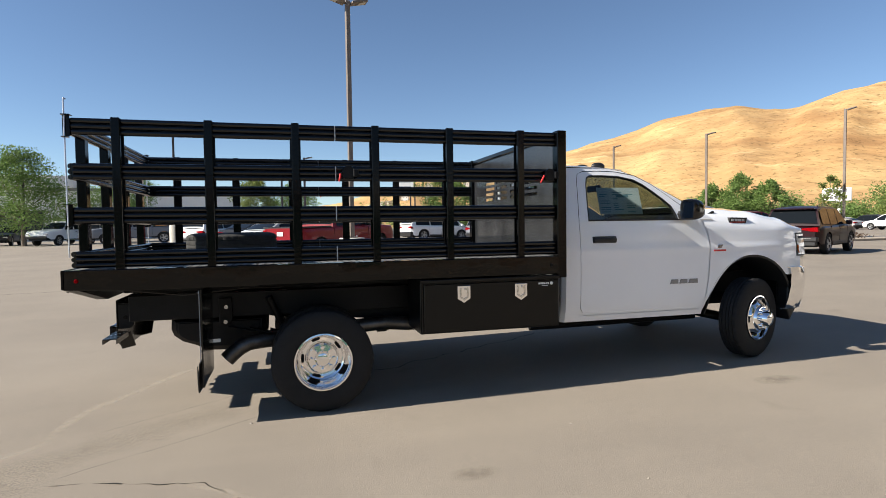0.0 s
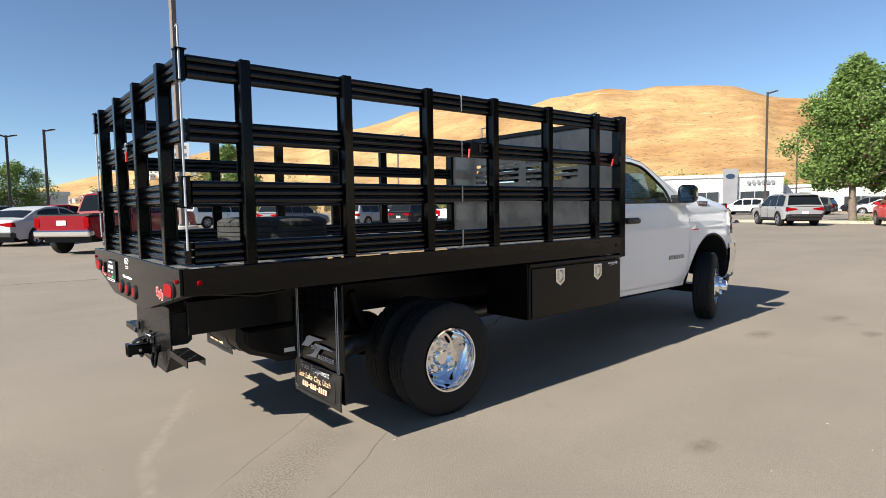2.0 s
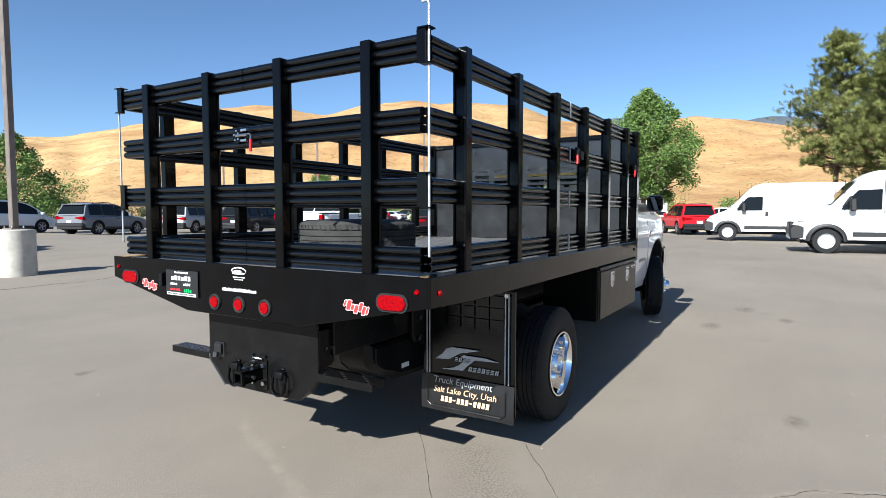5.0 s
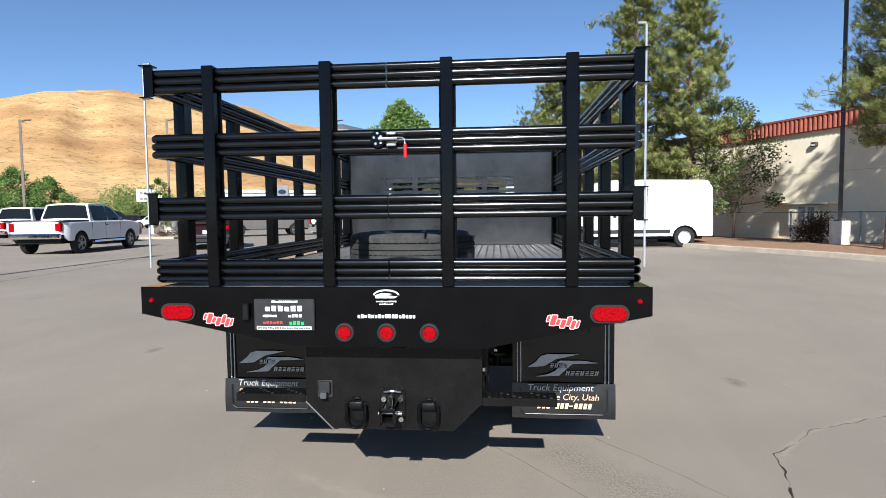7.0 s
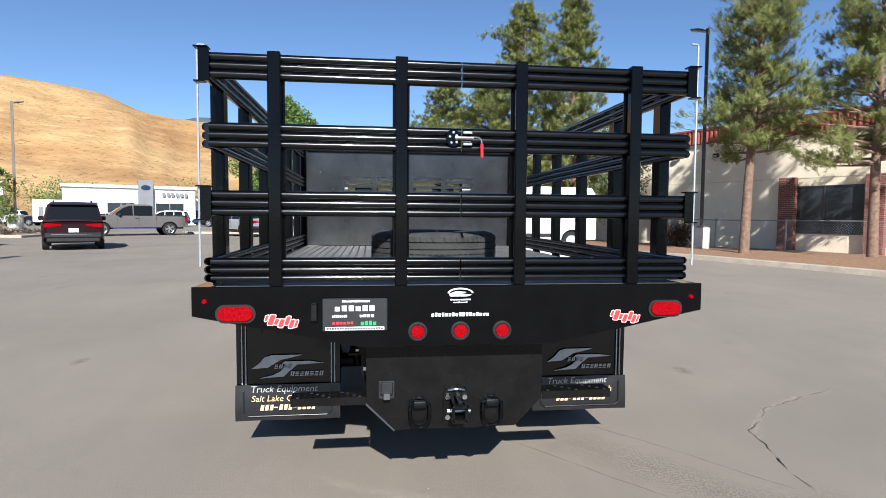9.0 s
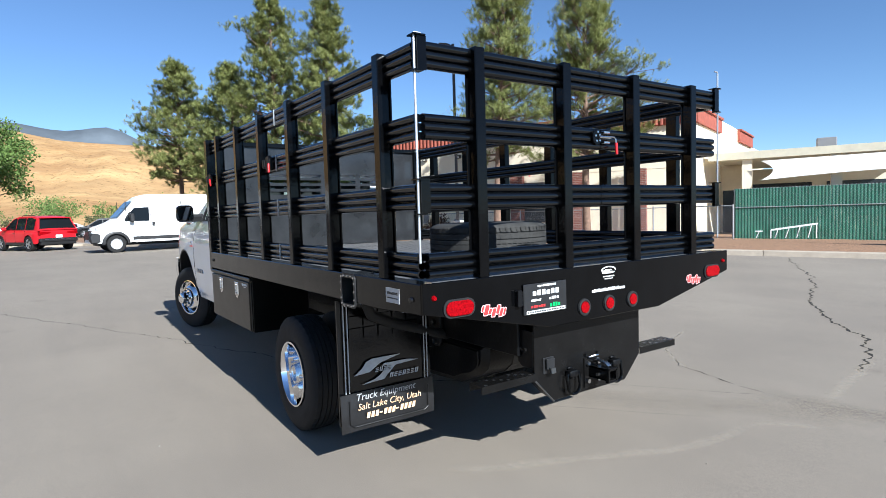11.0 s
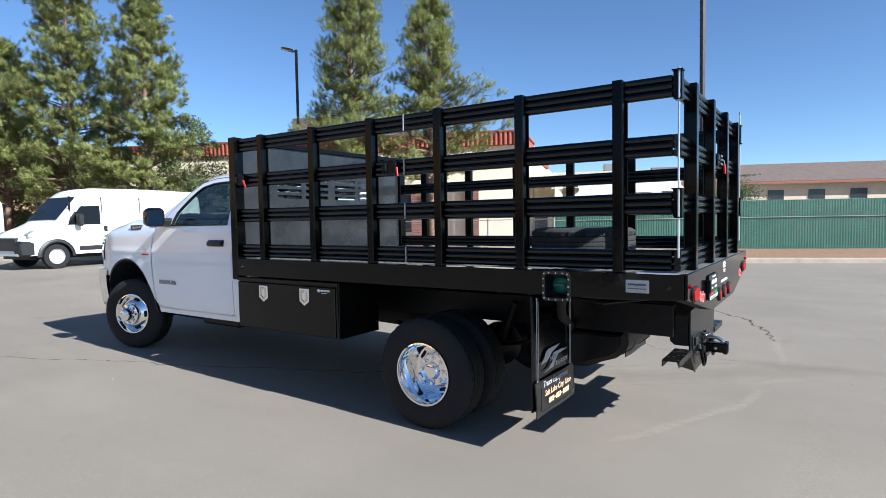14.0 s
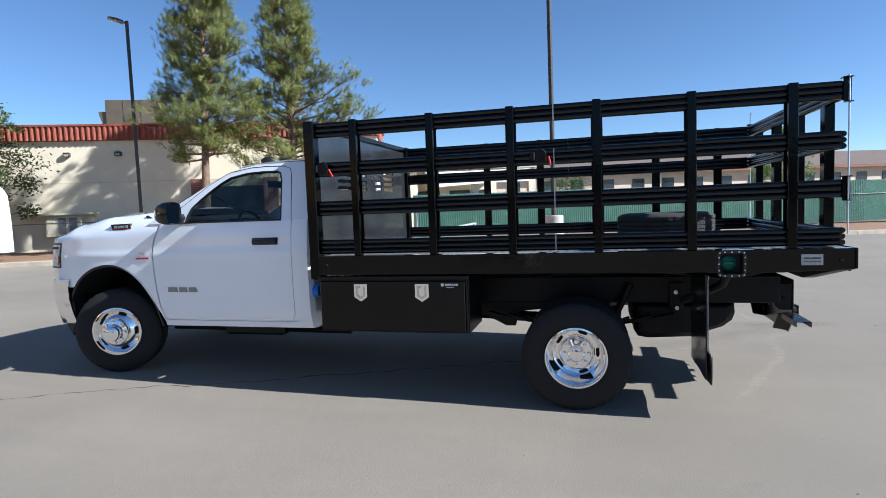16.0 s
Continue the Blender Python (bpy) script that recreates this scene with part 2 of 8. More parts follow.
SCRUB = leaf_mat("scrub_leaves", (0.06, 0.075, 0.03), (0.2, 0.19, 0.09))


# ---------- mesh helpers ----------
def part(name, bm, material, parent=None, label="", smooth=False, mats=None):
    """Links a bmesh as one mesh object, under a thing or under a part."""
    me = bpy.data.meshes.new(name)
    bm.normal_update()
    bm.to_mesh(me)
    bm.free()
    for mm in mats or [material]:
        me.materials.append(mm)
    if smooth:
        me.polygons.foreach_set("use_smooth", [True] * len(me.polygons))
        me.set_sharp_from_angle(angle=radians(smooth if smooth is not True else 40))
    ob = new(name, me)
    if parent is not None:
        ob.parent = parent
    if label:
        ob["label"] = label
    return ob


def thing(name, label, category, at=(0, 0, 0), turn=0.0, group="", kind=""):
    ob = new(name)
    ob.empty_display_size = 0.2
    ob.matrix_basis = pose(*at, 0, 0, turn)
    return tagged(ob, label, category, group, kind)


def structure(ob, label="", category=""):
    return tagged(ob, label, category, "", "structure")


def BM():
    return bmesh.new()


def box(bm, x0, x1, y0, y1, z0, z1, bevel=0.0, seg=1):
    vs = [bm.verts.new((x, y, z)) for x in (x0, x1) for y in (y0, y1) for z in (z0, z1)]
    fs = [bm.faces.new([vs[i] for i in q]) for q in ((0, 1, 3, 2), (4, 6, 7, 5), (0, 4, 5, 1), (2, 3, 7, 6), (0, 2, 6, 4), (1, 5, 7, 3))]
    if bevel:
        es = list({e for f in fs for e in f.edges})
        bmesh.ops.bevel(bm, geom=es, offset=bevel, segments=seg, affect="EDGES", profile=0.5)
    return bm


def prism(bm, pts, axis, a, b, bevel=0.0):
    """Extrudes a closed outline of (u, v) along axis from a to b: for x (u, v) = (y, z), for y (x, z), for z (x, y)."""
    def p(u, v, w):
        return {"x": (w, u, v), "y": (u, w, v), "z": (u, v, w)}[axis]
    lo = [bm.verts.new(p(u, v, a)) for u, v in pts]
    hi = [bm.verts.new(p(u, v, b)) for u, v in pts]
    n = len(pts)
    fs = [bm.faces.new(lo), bm.faces.new(hi[::-1])]
    fs += [bm.faces.new((lo[i], hi[i], hi[(i + 1) % n], lo[(i + 1) % n])) for i in range(n)]
    bmesh.ops.recalc_face_normals(bm, faces=fs)
    if bevel:
        es = list({e for f in fs[:2] for e in f.edges})
        bmesh.ops.bevel(bm, geom=es, offset=bevel, segments=1, affect="EDGES")
    return bm


def rod(bm, p0, p1, r, seg=10, r1=None):
    p0, p1 = Vector(p0), Vector(p1)
    d = p1 - p0
    q = d.to_track_quat("Z", "Y").to_matrix()
    r1 = r if r1 is None else r1
    a = [bm.verts.new(p0 + q @ Vector((r * math.cos(t), r * math.sin(t), 0))) for t in (2 * math.pi * i / seg for i in range(seg))]
    b = [bm.verts.new(p1 + q @ Vector((r1 * math.cos(t), r1 * math.sin(t), 0))) for t in (2 * math.pi * i / seg for i in range(seg))]
    bm.faces.new(a[::-1])
    bm.faces.new(b)
    for i in range(seg):
        bm.faces.new((a[i], a[(i + 1) % seg], b[(i + 1) % seg], b[i]))
    return bm


def pipe(bm, pts, r, seg=8):
    """A bent tube through points."""
    pts = [Vector(p) for p in pts]
    rings = []
    for i, p in enumerate(pts):
        d = (pts[min(i + 1, len(pts) - 1)] - pts[max(i - 1, 0)]).normalized()
        q = d.to_track_quat("Z", "Y").to_matrix()
        rings.append([bm.verts.new(p + q @ Vector((r * math.cos(t), r * math.sin(t), 0))) for t in (2 * math.pi * k / seg for k in range(seg))])
    for a, b in zip(rings, rings[1:]):
        best = min(range(seg), key=lambda s: sum((a[k].co - b[(k + s) % seg].co).length for k in range(0, seg, 2)))
        for k in range(seg):
            bm.faces.new((a[k], a[(k + 1) % seg], b[(k + 1 + best) % seg], b[(k + best) % seg]))
    bm.faces.new(rings[0][::-1])
    bm.faces.new(rings[-1])
    return bm


def lathe(bm, prof, seg=32, sign=1, closed=False):
    """Turns a profile of (radius, out) about the y axis; out is towards sign * y."""
    rings = []
    for r, h in prof:
        if r < 1e-5:
            rings.append([bm.verts.new((0, sign * h, 0))])
        else:
            rings.append([bm.verts.new((r * math.cos(t), sign * h, r * math.sin(t))) for t in (2 * math.pi * i / seg for i in range(seg))])
    fs = []
    pairs = list(zip(rings, rings[1:])) + ([(rings[-1], rings[0])] if closed else [])
    for a, b in pairs:
        for i in range(seg):
            q = [a[i % len(a)], a[(i + 1) % len(a)], b[(i + 1) % len(b)], b[i % len(b)]]
            q = list(dict.fromkeys(q))
            if len(q) > 2:
                fs.append(bm.faces.new(q))
    bmesh.ops.recalc_face_normals(bm, faces=fs)
    return bm


def sheet(bm, rows, flip=False):
    """A surface through rows of points."""
    vs = [[bm.verts.new(p) for p in row] for row in rows]
    for a, b in zip(vs, vs[1:]):
        for i in range(len(a) - 1):
            q = (a[i], a[i + 1], b[i + 1], b[i])
            bm.faces.new(q[::-1] if flip else q)
    return bm


def thick(bm, t):
    """Gives an open surface a thickness towards its back."""
    bm.normal_update()
    bmesh.ops.solidify(bm, geom=bm.faces[:], thickness=t)
    return bm


def lerp_table(x, table):
    if x <= table[0][0]:
        return table[0][1]
    for (a, p), (b, q) in zip(table, table[1:]):
        if x <= b:
            k = (x - a) / (b - a)
            return p + (q - p) * k
    return table[-1][1]


def smooth_table(x, table):
    """As lerp_table, eased at each knot."""
    if x <= table[0][0]:
        return table[0][1]
    for (a, p), (b, q) in zip(table, table[1:]):
        if x <= b:
            k = (x - a) / (b - a)
            k = k * k * (3 - 2 * k)
            return p + (q - p) * k
    return table[-1][1]


def wordmark(bm, x, y, w, h, n, seed=1):
    """Bars of the size of an unreadable or brand lettering, in the x-y plane."""
    rnd = random.Random(seed)
    u = x
    step = w / n
    for _ in range(n):
        box(bm, u + step * 0.1, u + step * 0.82, y, y + h * (1 if rnd.random() > 0.3 else 0.8), 0, 0.001)
        u += step
    return bm


def lettering(name, text, size, material, parent, m, label=""):
    """Readable words as flat raised lettering."""
    cu = bpy.data.curves.new(name, "FONT")
    cu.body, cu.size, cu.extrude = text, size, 0.0006
    cu.align_x, cu.align_y = "CENTER", "CENTER"
    cu.resolution_u = 3
    tmp = bpy.data.objects.new(name, cu)
    me = bpy.data.meshes.new_from_object(tmp)
    bpy.data.objects.remove(tmp)
    me.materials.clear()
    me.materials.append(material)
    me.name = name
    ob = new(name, me)
    ob.parent = parent
    ob.matrix_basis = m
    if label:
        ob["label"] = label
    return ob


def gz(x, y):
    """Height of the lot, which falls gently towards the truck's tail and the planted verge."""
    a = 0.0185 * min(12, x) if x > 0 else 0.018 * max(-17, min(0, x + 3))
    b = 0.0
    if y > 2:
        b = 0.015 * min(y - 2, 35) * min(1, (y - 2) / 6) * max(0.0, min(1.0, 1 - (x - 4) / 10))
    return a + b


# directions along and across the verge
UX, UY = 0.91, 0.4146


def uv(u, v):
    return (u * UX + v * UY, u * UY - v * UX)


TURN_U = math.degrees(math.atan2(UY, UX))


# ---------- ground, verge and distance ----------
def build_ground():
    xs = sorted({-3000, -1500, -700, -300, -120, -60, -40, *range(-30, 41, 2), 60, 90, 140, 200, 300, 600, 1200, 2000, 3000})
    bm = BM()
    sheet(bm, [[(x, y, gz(x, y)) for y in xs] for x in xs], flip=True)
    g = part("ground", bm, ASPHALT)
    return structure(g, "sun-bleached grey asphalt of an open parking lot", "ground")


build_ground()


def soft_sheet(name, rows, weights, material, label, category, kind="structure", group=""):
    """A flat mark on the lot whose material thins out where its point weights fall."""
    me = bpy.data.meshes.new(name)
    nx, ny = len(rows), len(rows[0])
    me.from_pydata([p for r in rows for p in r], [], [(i * ny + k, i * ny + k + 1, (i + 1) * ny + k + 1, (i + 1) * ny + k) for i in range(nx - 1) for k in range(ny - 1)])
    at = me.attributes.new("soft", "FLOAT", "POINT")
    at.data.foreach_set("value", [w for r in weights for w in r])
    me.materials.append(material)
    ob = new(name, me)
    ob.visible_shadow = False
    return tagged(ob, label, category, group, kind)


def ribbon(name, pts, width, lift, seed, jitter, step, material, label, category, group="", hard=False):
    """An uneven strip that lies on the lot along a line, soft at its edges and ends."""
    rnd = random.Random(seed)
    line = []
    for (x0, y0), (x1, y1) in zip(pts, pts[1:]):
        n = max(2, int(math.hypot(x1 - x0, y1 - y0) / step))
        line += [(x0 + (x1 - x0) * i / n, y0 + (y1 - y0) * i / n) for i in range(n)]
    line.append(pts[-1])
    rows, weights = [], []
    drift = 0.0
    for i, (x, y) in enumerate(line):
        a, b = line[max(0, i - 2)], line[min(len(line) - 1, i + 2)]
        d = Vector((b[0] - a[0], b[1] - a[1])).normalized()
        drift = drift * 0.75 + rnd.uniform(-jitter, jitter)
        c = Vector((x, y)) + Vector((-d.y, d.x)) * drift
        w = width * (rnd.uniform(0.25, 1.25) if hard else rnd.uniform(0.8, 1.2))
        end = min(1, i / 4, (len(line) - 1 - i) / 4)
        ks = (-0.5, -0.4, 0.0, 0.4, 0.5) if hard else (-0.5, -0.3, 0.0, 0.3, 0.5)
        row = [c + Vector((-d.y, d.x)) * w * k for k in ks]
        rows.append([(p.x, p.y, gz(*p) + lift) for p in row])
        weights.append([end * q for q in ((0, 1, 1, 1, 0) if hard else (0, 0.55, 1, 0.55, 0))])
    return soft_sheet(name, rows, weights, material, label, category, "structure", group)


def spot(x, y, r, seed):
    rnd = random.Random(seed)
    rows = [[(x + q * r * 1.3 * math.cos(t), y + q * r * 0.7 * math.sin(t), gz(x, y) + 0.003 + 0.018 * q * r * 1.3 * math.cos(t)) for t in (2 * math.pi * k / 16 for k in range(17))] for q in (0, 0.35, 0.7, 1)]
    soft_sheet("oil_spot", rows, [[w] * 17 for w in (1, 0.8, 0.35, 0)], OILSPOT, "faint dark oil spot on the asphalt", "stain", "structure", "oil spots")


# (line, width, jitter)
CRACKS = [
    ([(3.2, -13.2), (1.24, -9.8), (0.75, -8.7), (0.0, -6.75), (-0.5, -5.92), (-0.95, -5.25), (-1.45, -4.58), (-1.75, -3.8), (-1.88, -3.16)], 0.03, 0.03),
    ([(-0.57, -2.46), (-0.75, -2.24), (-1.14, -2.13), (-1.45, -2.04), (-1.65, -1.99)], 0.014, 0.012),
    ([(0.11, -3.7), (-0.04, -3.2), (-0.34, -2.67), (-0.57, -2.46)], 0.006, 0.015),
    ([(-1.65, -1.99), (-1.88, -2.02), (-2.12, -2.07), (-2.5, -2.14)], 0.005, 0.008),
    ([(-0.55, -0.35), (-0.78, -0.53), (-1.05, -0.74), (-1.4, -1.0), (-1.71, -1.26)], 0.003, 0.004),
    ([(-0.45, -1.08), (-0.8, -1.36), (-1.12, -1.6), (-1.4, -1.78), (-1.65, -1.98)], 0.0045, 0.006),
    ([(0.1, -0.4), (0.55, -0.08), (1.26, 0.25), (2.2, 0.75), (3.6, 1.35), (5.6, 2.3), (8, 3.6)], 0.014, 0.03),
    ([(2, 9.0), (6, 9.8), (11, 10.2), (14, 11.2)], 0.04, 0.03),
    ([(-14, 9.6), (-7, 8.9), (-4.1, 9.1), (-2.4, 9.5), (2, 9.0)], 0.04, 0.03),
]
for k, (pts, w, jit) in enumerate(CRACKS):
    ribbon("asphalt_crack", pts, w * 1.25, 0.004, 20 + k, jit, 0.05, CRACK, "dark jagged crack in the grey asphalt", "crack", "cracks in the asphalt", True)
ribbon("pale_stain", [(-1.15, 0.75), (-1.3, 0.53), (-1.53, 0.04), (-1.64, -0.17), (-1.8, -0.48), (-1.88, -0.83), (-1.89, -1.1), (-1.87, -1.24)], 0.12, 0.003, 50, 0.008, 0.05, STAIN, "pale dusty streak dried on the asphalt", "stain")
ribbon("pale_stain", [(-1.87, -1.18), (-1.92, -1.35), (-2.05, -1.46), (-2.3, -1.6)], 0.09, 0.0035, 51, 0.008, 0.05, STAIN, "pale dusty streak dried on the asphalt", "stain")
ribbon("worn_patch", [(-0.5, -0.74), (-1.0, -1.06), (-1.4, -1.36), (-1.75, -1.65), (-2.4, -2.05)], 0.5, 0.002, 55, 0.01, 0.08, GRAVEL, "strip of coarse worn asphalt between two joints", "stain")
ribbon("worn_patch", [(-1.5, -1.98), (-2.1, -2.05), (-2.9, -2.2)], 0.4, 0.0025, 56, 0.01, 0.08, GRAVEL, "coarse worn asphalt around the cracks", "stain")
ribbon("pale_crack_edge", [(0.11, -3.7), (-0.04, -3.2), (-0.34, -2.67), (-0.6, -2.42), (-0.9, -2.18)], 0.08, 0.003, 57, 0.012, 0.05, STAIN, "pale worn edge along a crack", "stain")
ribbon("pale_crack_edge", [(-1.75, -3.8), (-1.88, -3.16), (-1.95, -2.6), (-2.02, -2.15)], 0.13, 0.003, 58, 0.012, 0.05, STAIN, "pale worn edge along a crack", "stain")
for k, (x, y, r) in enumerate(((0.76, -2.6, 0.14), (3.84, -1.71, 0.2), (5.2, -2.0, 0.22), (4.6, -2.5, 0.16), (-1.2, 2.9, 0.13), (1.6, 3.3, 0.13), (-3.0, -0.6, 0.1))):
    spot(x, y, r, 60 + k)


def build_debris():
    rnd = random.Random(3)
    bm = BM()
    for _ in range(260):
        x, y = rnd.uniform(-6, 7), rnd.uniform(-7, 7)
        r = rnd.uniform(0.004, 0.013)
        z = gz(x, y)
        t = rnd.uniform(0, 6)
        v = [bm.verts.new((x + r * math.cos(t + a) * rnd.uniform(0.5, 1), y + r * math.sin(t + a) * rnd.uniform(0.5, 1), z + 0.001)) for a in (0, 2.1, 4.2)]
        top = bm.verts.new((x, y, z + r * 0.7))
        for i in range(3):
            bm.faces.new((v[i], v[(i + 1) % 3], top))
    ob = part("grit", bm, GRIT)
    tagged(ob, "loose pale grit scattered on the asphalt", "grit", "", "stuff")


build_debris()


def build_verge():
    """Kerb and planted strip in front of the building and fence."""
    bm = BM()
    n = 46
    for i in range(n):
        u0, u1 = -44 + i * 3.0, -44 + (i + 1) * 3.0 - 0.012
        ring = [(13.8, -0.1), (13.83, 0.13), (13.87, 0.15), (14.02, 0.15), (14.02, -0.1)]
        a = [bm.verts.new((*uv(u0, v), gz(*uv(u0, v)) + h)) for v, h in ring]
        b = [bm.verts.new((*uv(u1, v), gz(*uv(u1, v)) + h)) for v, h in ring]
        for k in range(len(ring)):
            bm.faces.new((a[k], b[k], b[(k + 1) % 5], a[(k + 1) % 5]))
        bm.faces.new(a[::-1])
        bm.faces.new(b)
    bmesh.ops.recalc_face_normals(bm, faces=bm.faces[:])
    structure(part("kerb", bm, KERB), "worn concrete kerb along the planted verge", "kerb")
    bm = BM()
    rows = []
    for i in range(71):
        u = -44 + i * 2
        row = []
        for k in range(9):
            v = 14.02 + k * 1.1
            x, y = uv(u, v)
            row.append((x, y, gz(x, y) + 0.12 + 0.05 * math.sin(k * 0.7) + 0.05 * noise.noise((x * 0.6, y * 0.6, 0))))
        rows.append(row)
    sheet(bm, rows)
    ob = part("planting_bed", bm, MULCH, smooth=True)
    structure(ob, "planting strip covered with reddish bark mulch and dust", "planting bed")


build_verge()


RIDGE = [(-60, 6.0), (-8, 6.6), (-3.8, 6.75), (-1.4, 6.9), (1.3, 7.45), (4.9, 8.15), (7.9, 8.3), (10.6, 8.0), (14, 7.8), (18.2, 8.4), (20.8, 8.9), (23.5, 10.0), (25.5, 10.3), (29.8, 10.5), (32, 10.1), (35.4, 10.45),
         (39.5, 10.15), (42.9, 9.2), (45, 9.35), (47.3, 9.9), (50, 9.6), (53.6, 9.2), (55.8, 8.4), (60, 7.2), (64.1, 6.1), (66.8, 5.85), (71.7, 5.7), (75.3, 4.7), (78.1, 4.05), (80.5, 3.5), (85, 2.2), (92, 1.0), (125, 0.3)]


def hill_z(az, s):
    """Height of the hills by bearing and by the way up their slope (1 on the skyline)."""
    top = math.tan(radians(lerp_table(az, RIDGE))) * 900
    h = top * (0.25 * s + 0.75 * (s * s * (3 - 2 * s))) if s <= 1 else top * (1 - 1.2 * (s - 1))
    r = 250 + 650 * s
    x, y = r * math.cos(radians(az)), r * math.sin(radians(az))
    g = noise.fractal((x * 0.006, y * 0.006, 3.3), 1.0, 2.1, 5)
    spur = abs(noise.noise((az * 0.085 + 0.5 * s, s * 0.8, 8))) * 2 - 0.5
    fine = abs(noise.noise((az * 0.3 + 0.8 * s, s * 1.6, 3))) * 2 - 0.5
    low = (1 - min(1, s)) * min(1, s * 3)
    f = min(1, s * 2) * max(0.0, 1 - abs(s - 1) * 0.2) * (0.25 if s > 0.85 else 1)
    return 0.2 + h + f * (8 * g - (30 * spur + 9 * fine) * low)


def build_hills():
    bm = BM()
    rows = []
    for i in range(301):
        az = -60 + i * 0.6
        row = []
        for k in range(46):
            s = k / 34
            r = 250 + 650 * s
            row.append((r * math.cos(radians(az)), r * math.sin(radians(az)), hill_z(az, s)))
        rows.append(row)
    sheet(bm, rows, flip=True)
    ob = part("hills", bm, HILL, smooth=180)
    structure(ob, "bare rolling hills of dry golden grass under scrub", "hills")
    # far range; its haze lies only in the surface colour
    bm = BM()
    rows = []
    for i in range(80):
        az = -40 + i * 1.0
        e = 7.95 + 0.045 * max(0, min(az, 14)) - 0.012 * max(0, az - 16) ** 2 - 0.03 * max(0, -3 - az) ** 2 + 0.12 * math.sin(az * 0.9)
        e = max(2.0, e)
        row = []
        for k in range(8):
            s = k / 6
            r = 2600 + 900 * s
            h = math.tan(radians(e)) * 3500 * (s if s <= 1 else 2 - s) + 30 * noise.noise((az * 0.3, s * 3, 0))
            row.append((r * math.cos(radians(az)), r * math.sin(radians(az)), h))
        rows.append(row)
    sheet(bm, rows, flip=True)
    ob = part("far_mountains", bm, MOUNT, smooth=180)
    structure(ob, "wooded mountains far behind the hills, haze put into their blue-grey colour", "mountains")


build_hills()


# ---------- building, fence and poles ----------
def build_building():
    """Single-storey stucco hall with a red clay parapet; laid out along u, with v away from the lot."""
    b = thing("stucco_building", "single-storey cream stucco building with red clay-tile parapet", "building", (0, 0, 0), TURN_U)

    u0, u1, v0, v1, z0, z1 = 0.55, 24.5, 21.0, 40.0, -0.3, 4.85

    def end(v, d=0.0):
        """The end wall's line, which runs slightly askew."""
        return u0 - 0.1 * (v - v0) - d
    bm = BM()
    prism(bm, [(u0, -v0), (u1, -v0), (u1, -v1), (end(v1), -v1)], "z", z0, z1)
    prism(bm, [(end(25.7), -25.7), (end(25.7) + 6, -25.7), (end(30.3) + 6, -30.3), (end(30.3), -30.3)], "z", z1, 5.42)
    part("wall", bm, STUCCO, b, "cream stucco wall with tree shadows")
    bm = BM()
    box(bm, u0 - 0.12, u1, -v0, -v0 + 0.1, 4.78, 5.36)
    prism(bm, [(u0 - 0.12, 4.78), (u0 - 0.12, 5.36), (u1, 5.36), (u1, 4.78)], "y", -v0 + 0.1, -v0 + 0.12)
    box(bm, u0 - 0.2, u1, -v0 - 0.1, -v0 + 0.2, 5.36, 5.44)
    for va, vb in ((v0 - 0.1, 25.7), (30.3, 34.6)):
        prism(bm, [(end(va, 0.12), -va), (end(va, -0.02), -va), (end(vb, -0.02), -vb), (end(vb, 0.12), -vb)], "z", 4.781, 5.361)
        prism(bm, [(end(va, 0.2), -va), (end(va, -0.1), -va), (end(vb, -0.1), -vb), (end(vb, 0.2), -vb)], "z", 5.362, 5.442)
    part("parapet", bm, CLAY, b, "dark red clay parapet band")
    me = None
    for i in range(112):
        u = u0 - 0.1 + i * 0.21
        if me is None:
            bm = BM()
            pts = [(0.085 * math.cos(t), 0.07 * math.sin(t)) for t in (math.pi * k / 5 for k in range(6))]
            prism(bm, pts, "z", 4.8, 5.34)
            t = part("clay_tile", bm, CLAY, b)
            me = t.data
        else:
            t = new("clay_tile", me)
            t.parent = b
        t.matrix_basis = pose(u + 0.1, -v0 + 0.12, 0)
    bm = BM()
    box(bm, u0 + 0.4, u0 + 0.46, -v0, -v0 + 0.012, 3.3, 3.31)
    box(bm, u0 + 0.05, u1, -v0, -v0 + 0.012, 3.06, 3.085)
    part("wall_joint", bm, TRIM, b)
    # wall lights
    for u in (13.2, 11.25, 20.5):
        bm = BM()
        box(bm, u - 0.13, u + 0.13, -v0, -v0 + 0.16, 4.14, 4.32, 0.03)
        wl = part("wall_light", bm, POLE_BR, b, "bronze wall-pack light")
        bm = BM()
        box(bm, u - 0.08, u + 0.08, -v0 + 0.161, -v0 + 0.168, 4.16, 4.24)
        part("lens", bm, CONCRETE, wl)
    # recessed entrance with brick piers
    for u in (8.15, 5.2, 2.7):
        bm = BM()
        box(bm, u - 0.3, u + 0.3, -v0, -v0 + 0.25, -0.2, 3.1)
        part("brick_pier", bm, BRICK, b, "red brick pier")
    bm = BM()
    box(bm, 5.5, 8.2, -v0, -v0 + 0.03, 0.95, 2.75)
    win = part("window", bm, DARKWALL, b, "dark storefront window")
    bm = BM()
    for u in (5.5, 6.85, 8.15):
        box(bm, u, u + 0.05, -v0 + 0.03, -v0 + 0.06, 0.95, 2.75)
    box(bm, 5.5, 8.2, -v0 + 0.03, -v0 + 0.06, 2.71, 2.76)
    part("window_frame", bm, POLE_BR, win)
    # rooftop unit
    UNIT_TAN = mat("dull_tan_metal", (0.1, 0.08, 0.062), 0.7, var=0.2, scale=2)
    bm = BM()
    box(bm, 10.95, 13.4, -27.5, -25.8, 5.2, 7.35, 0.02)
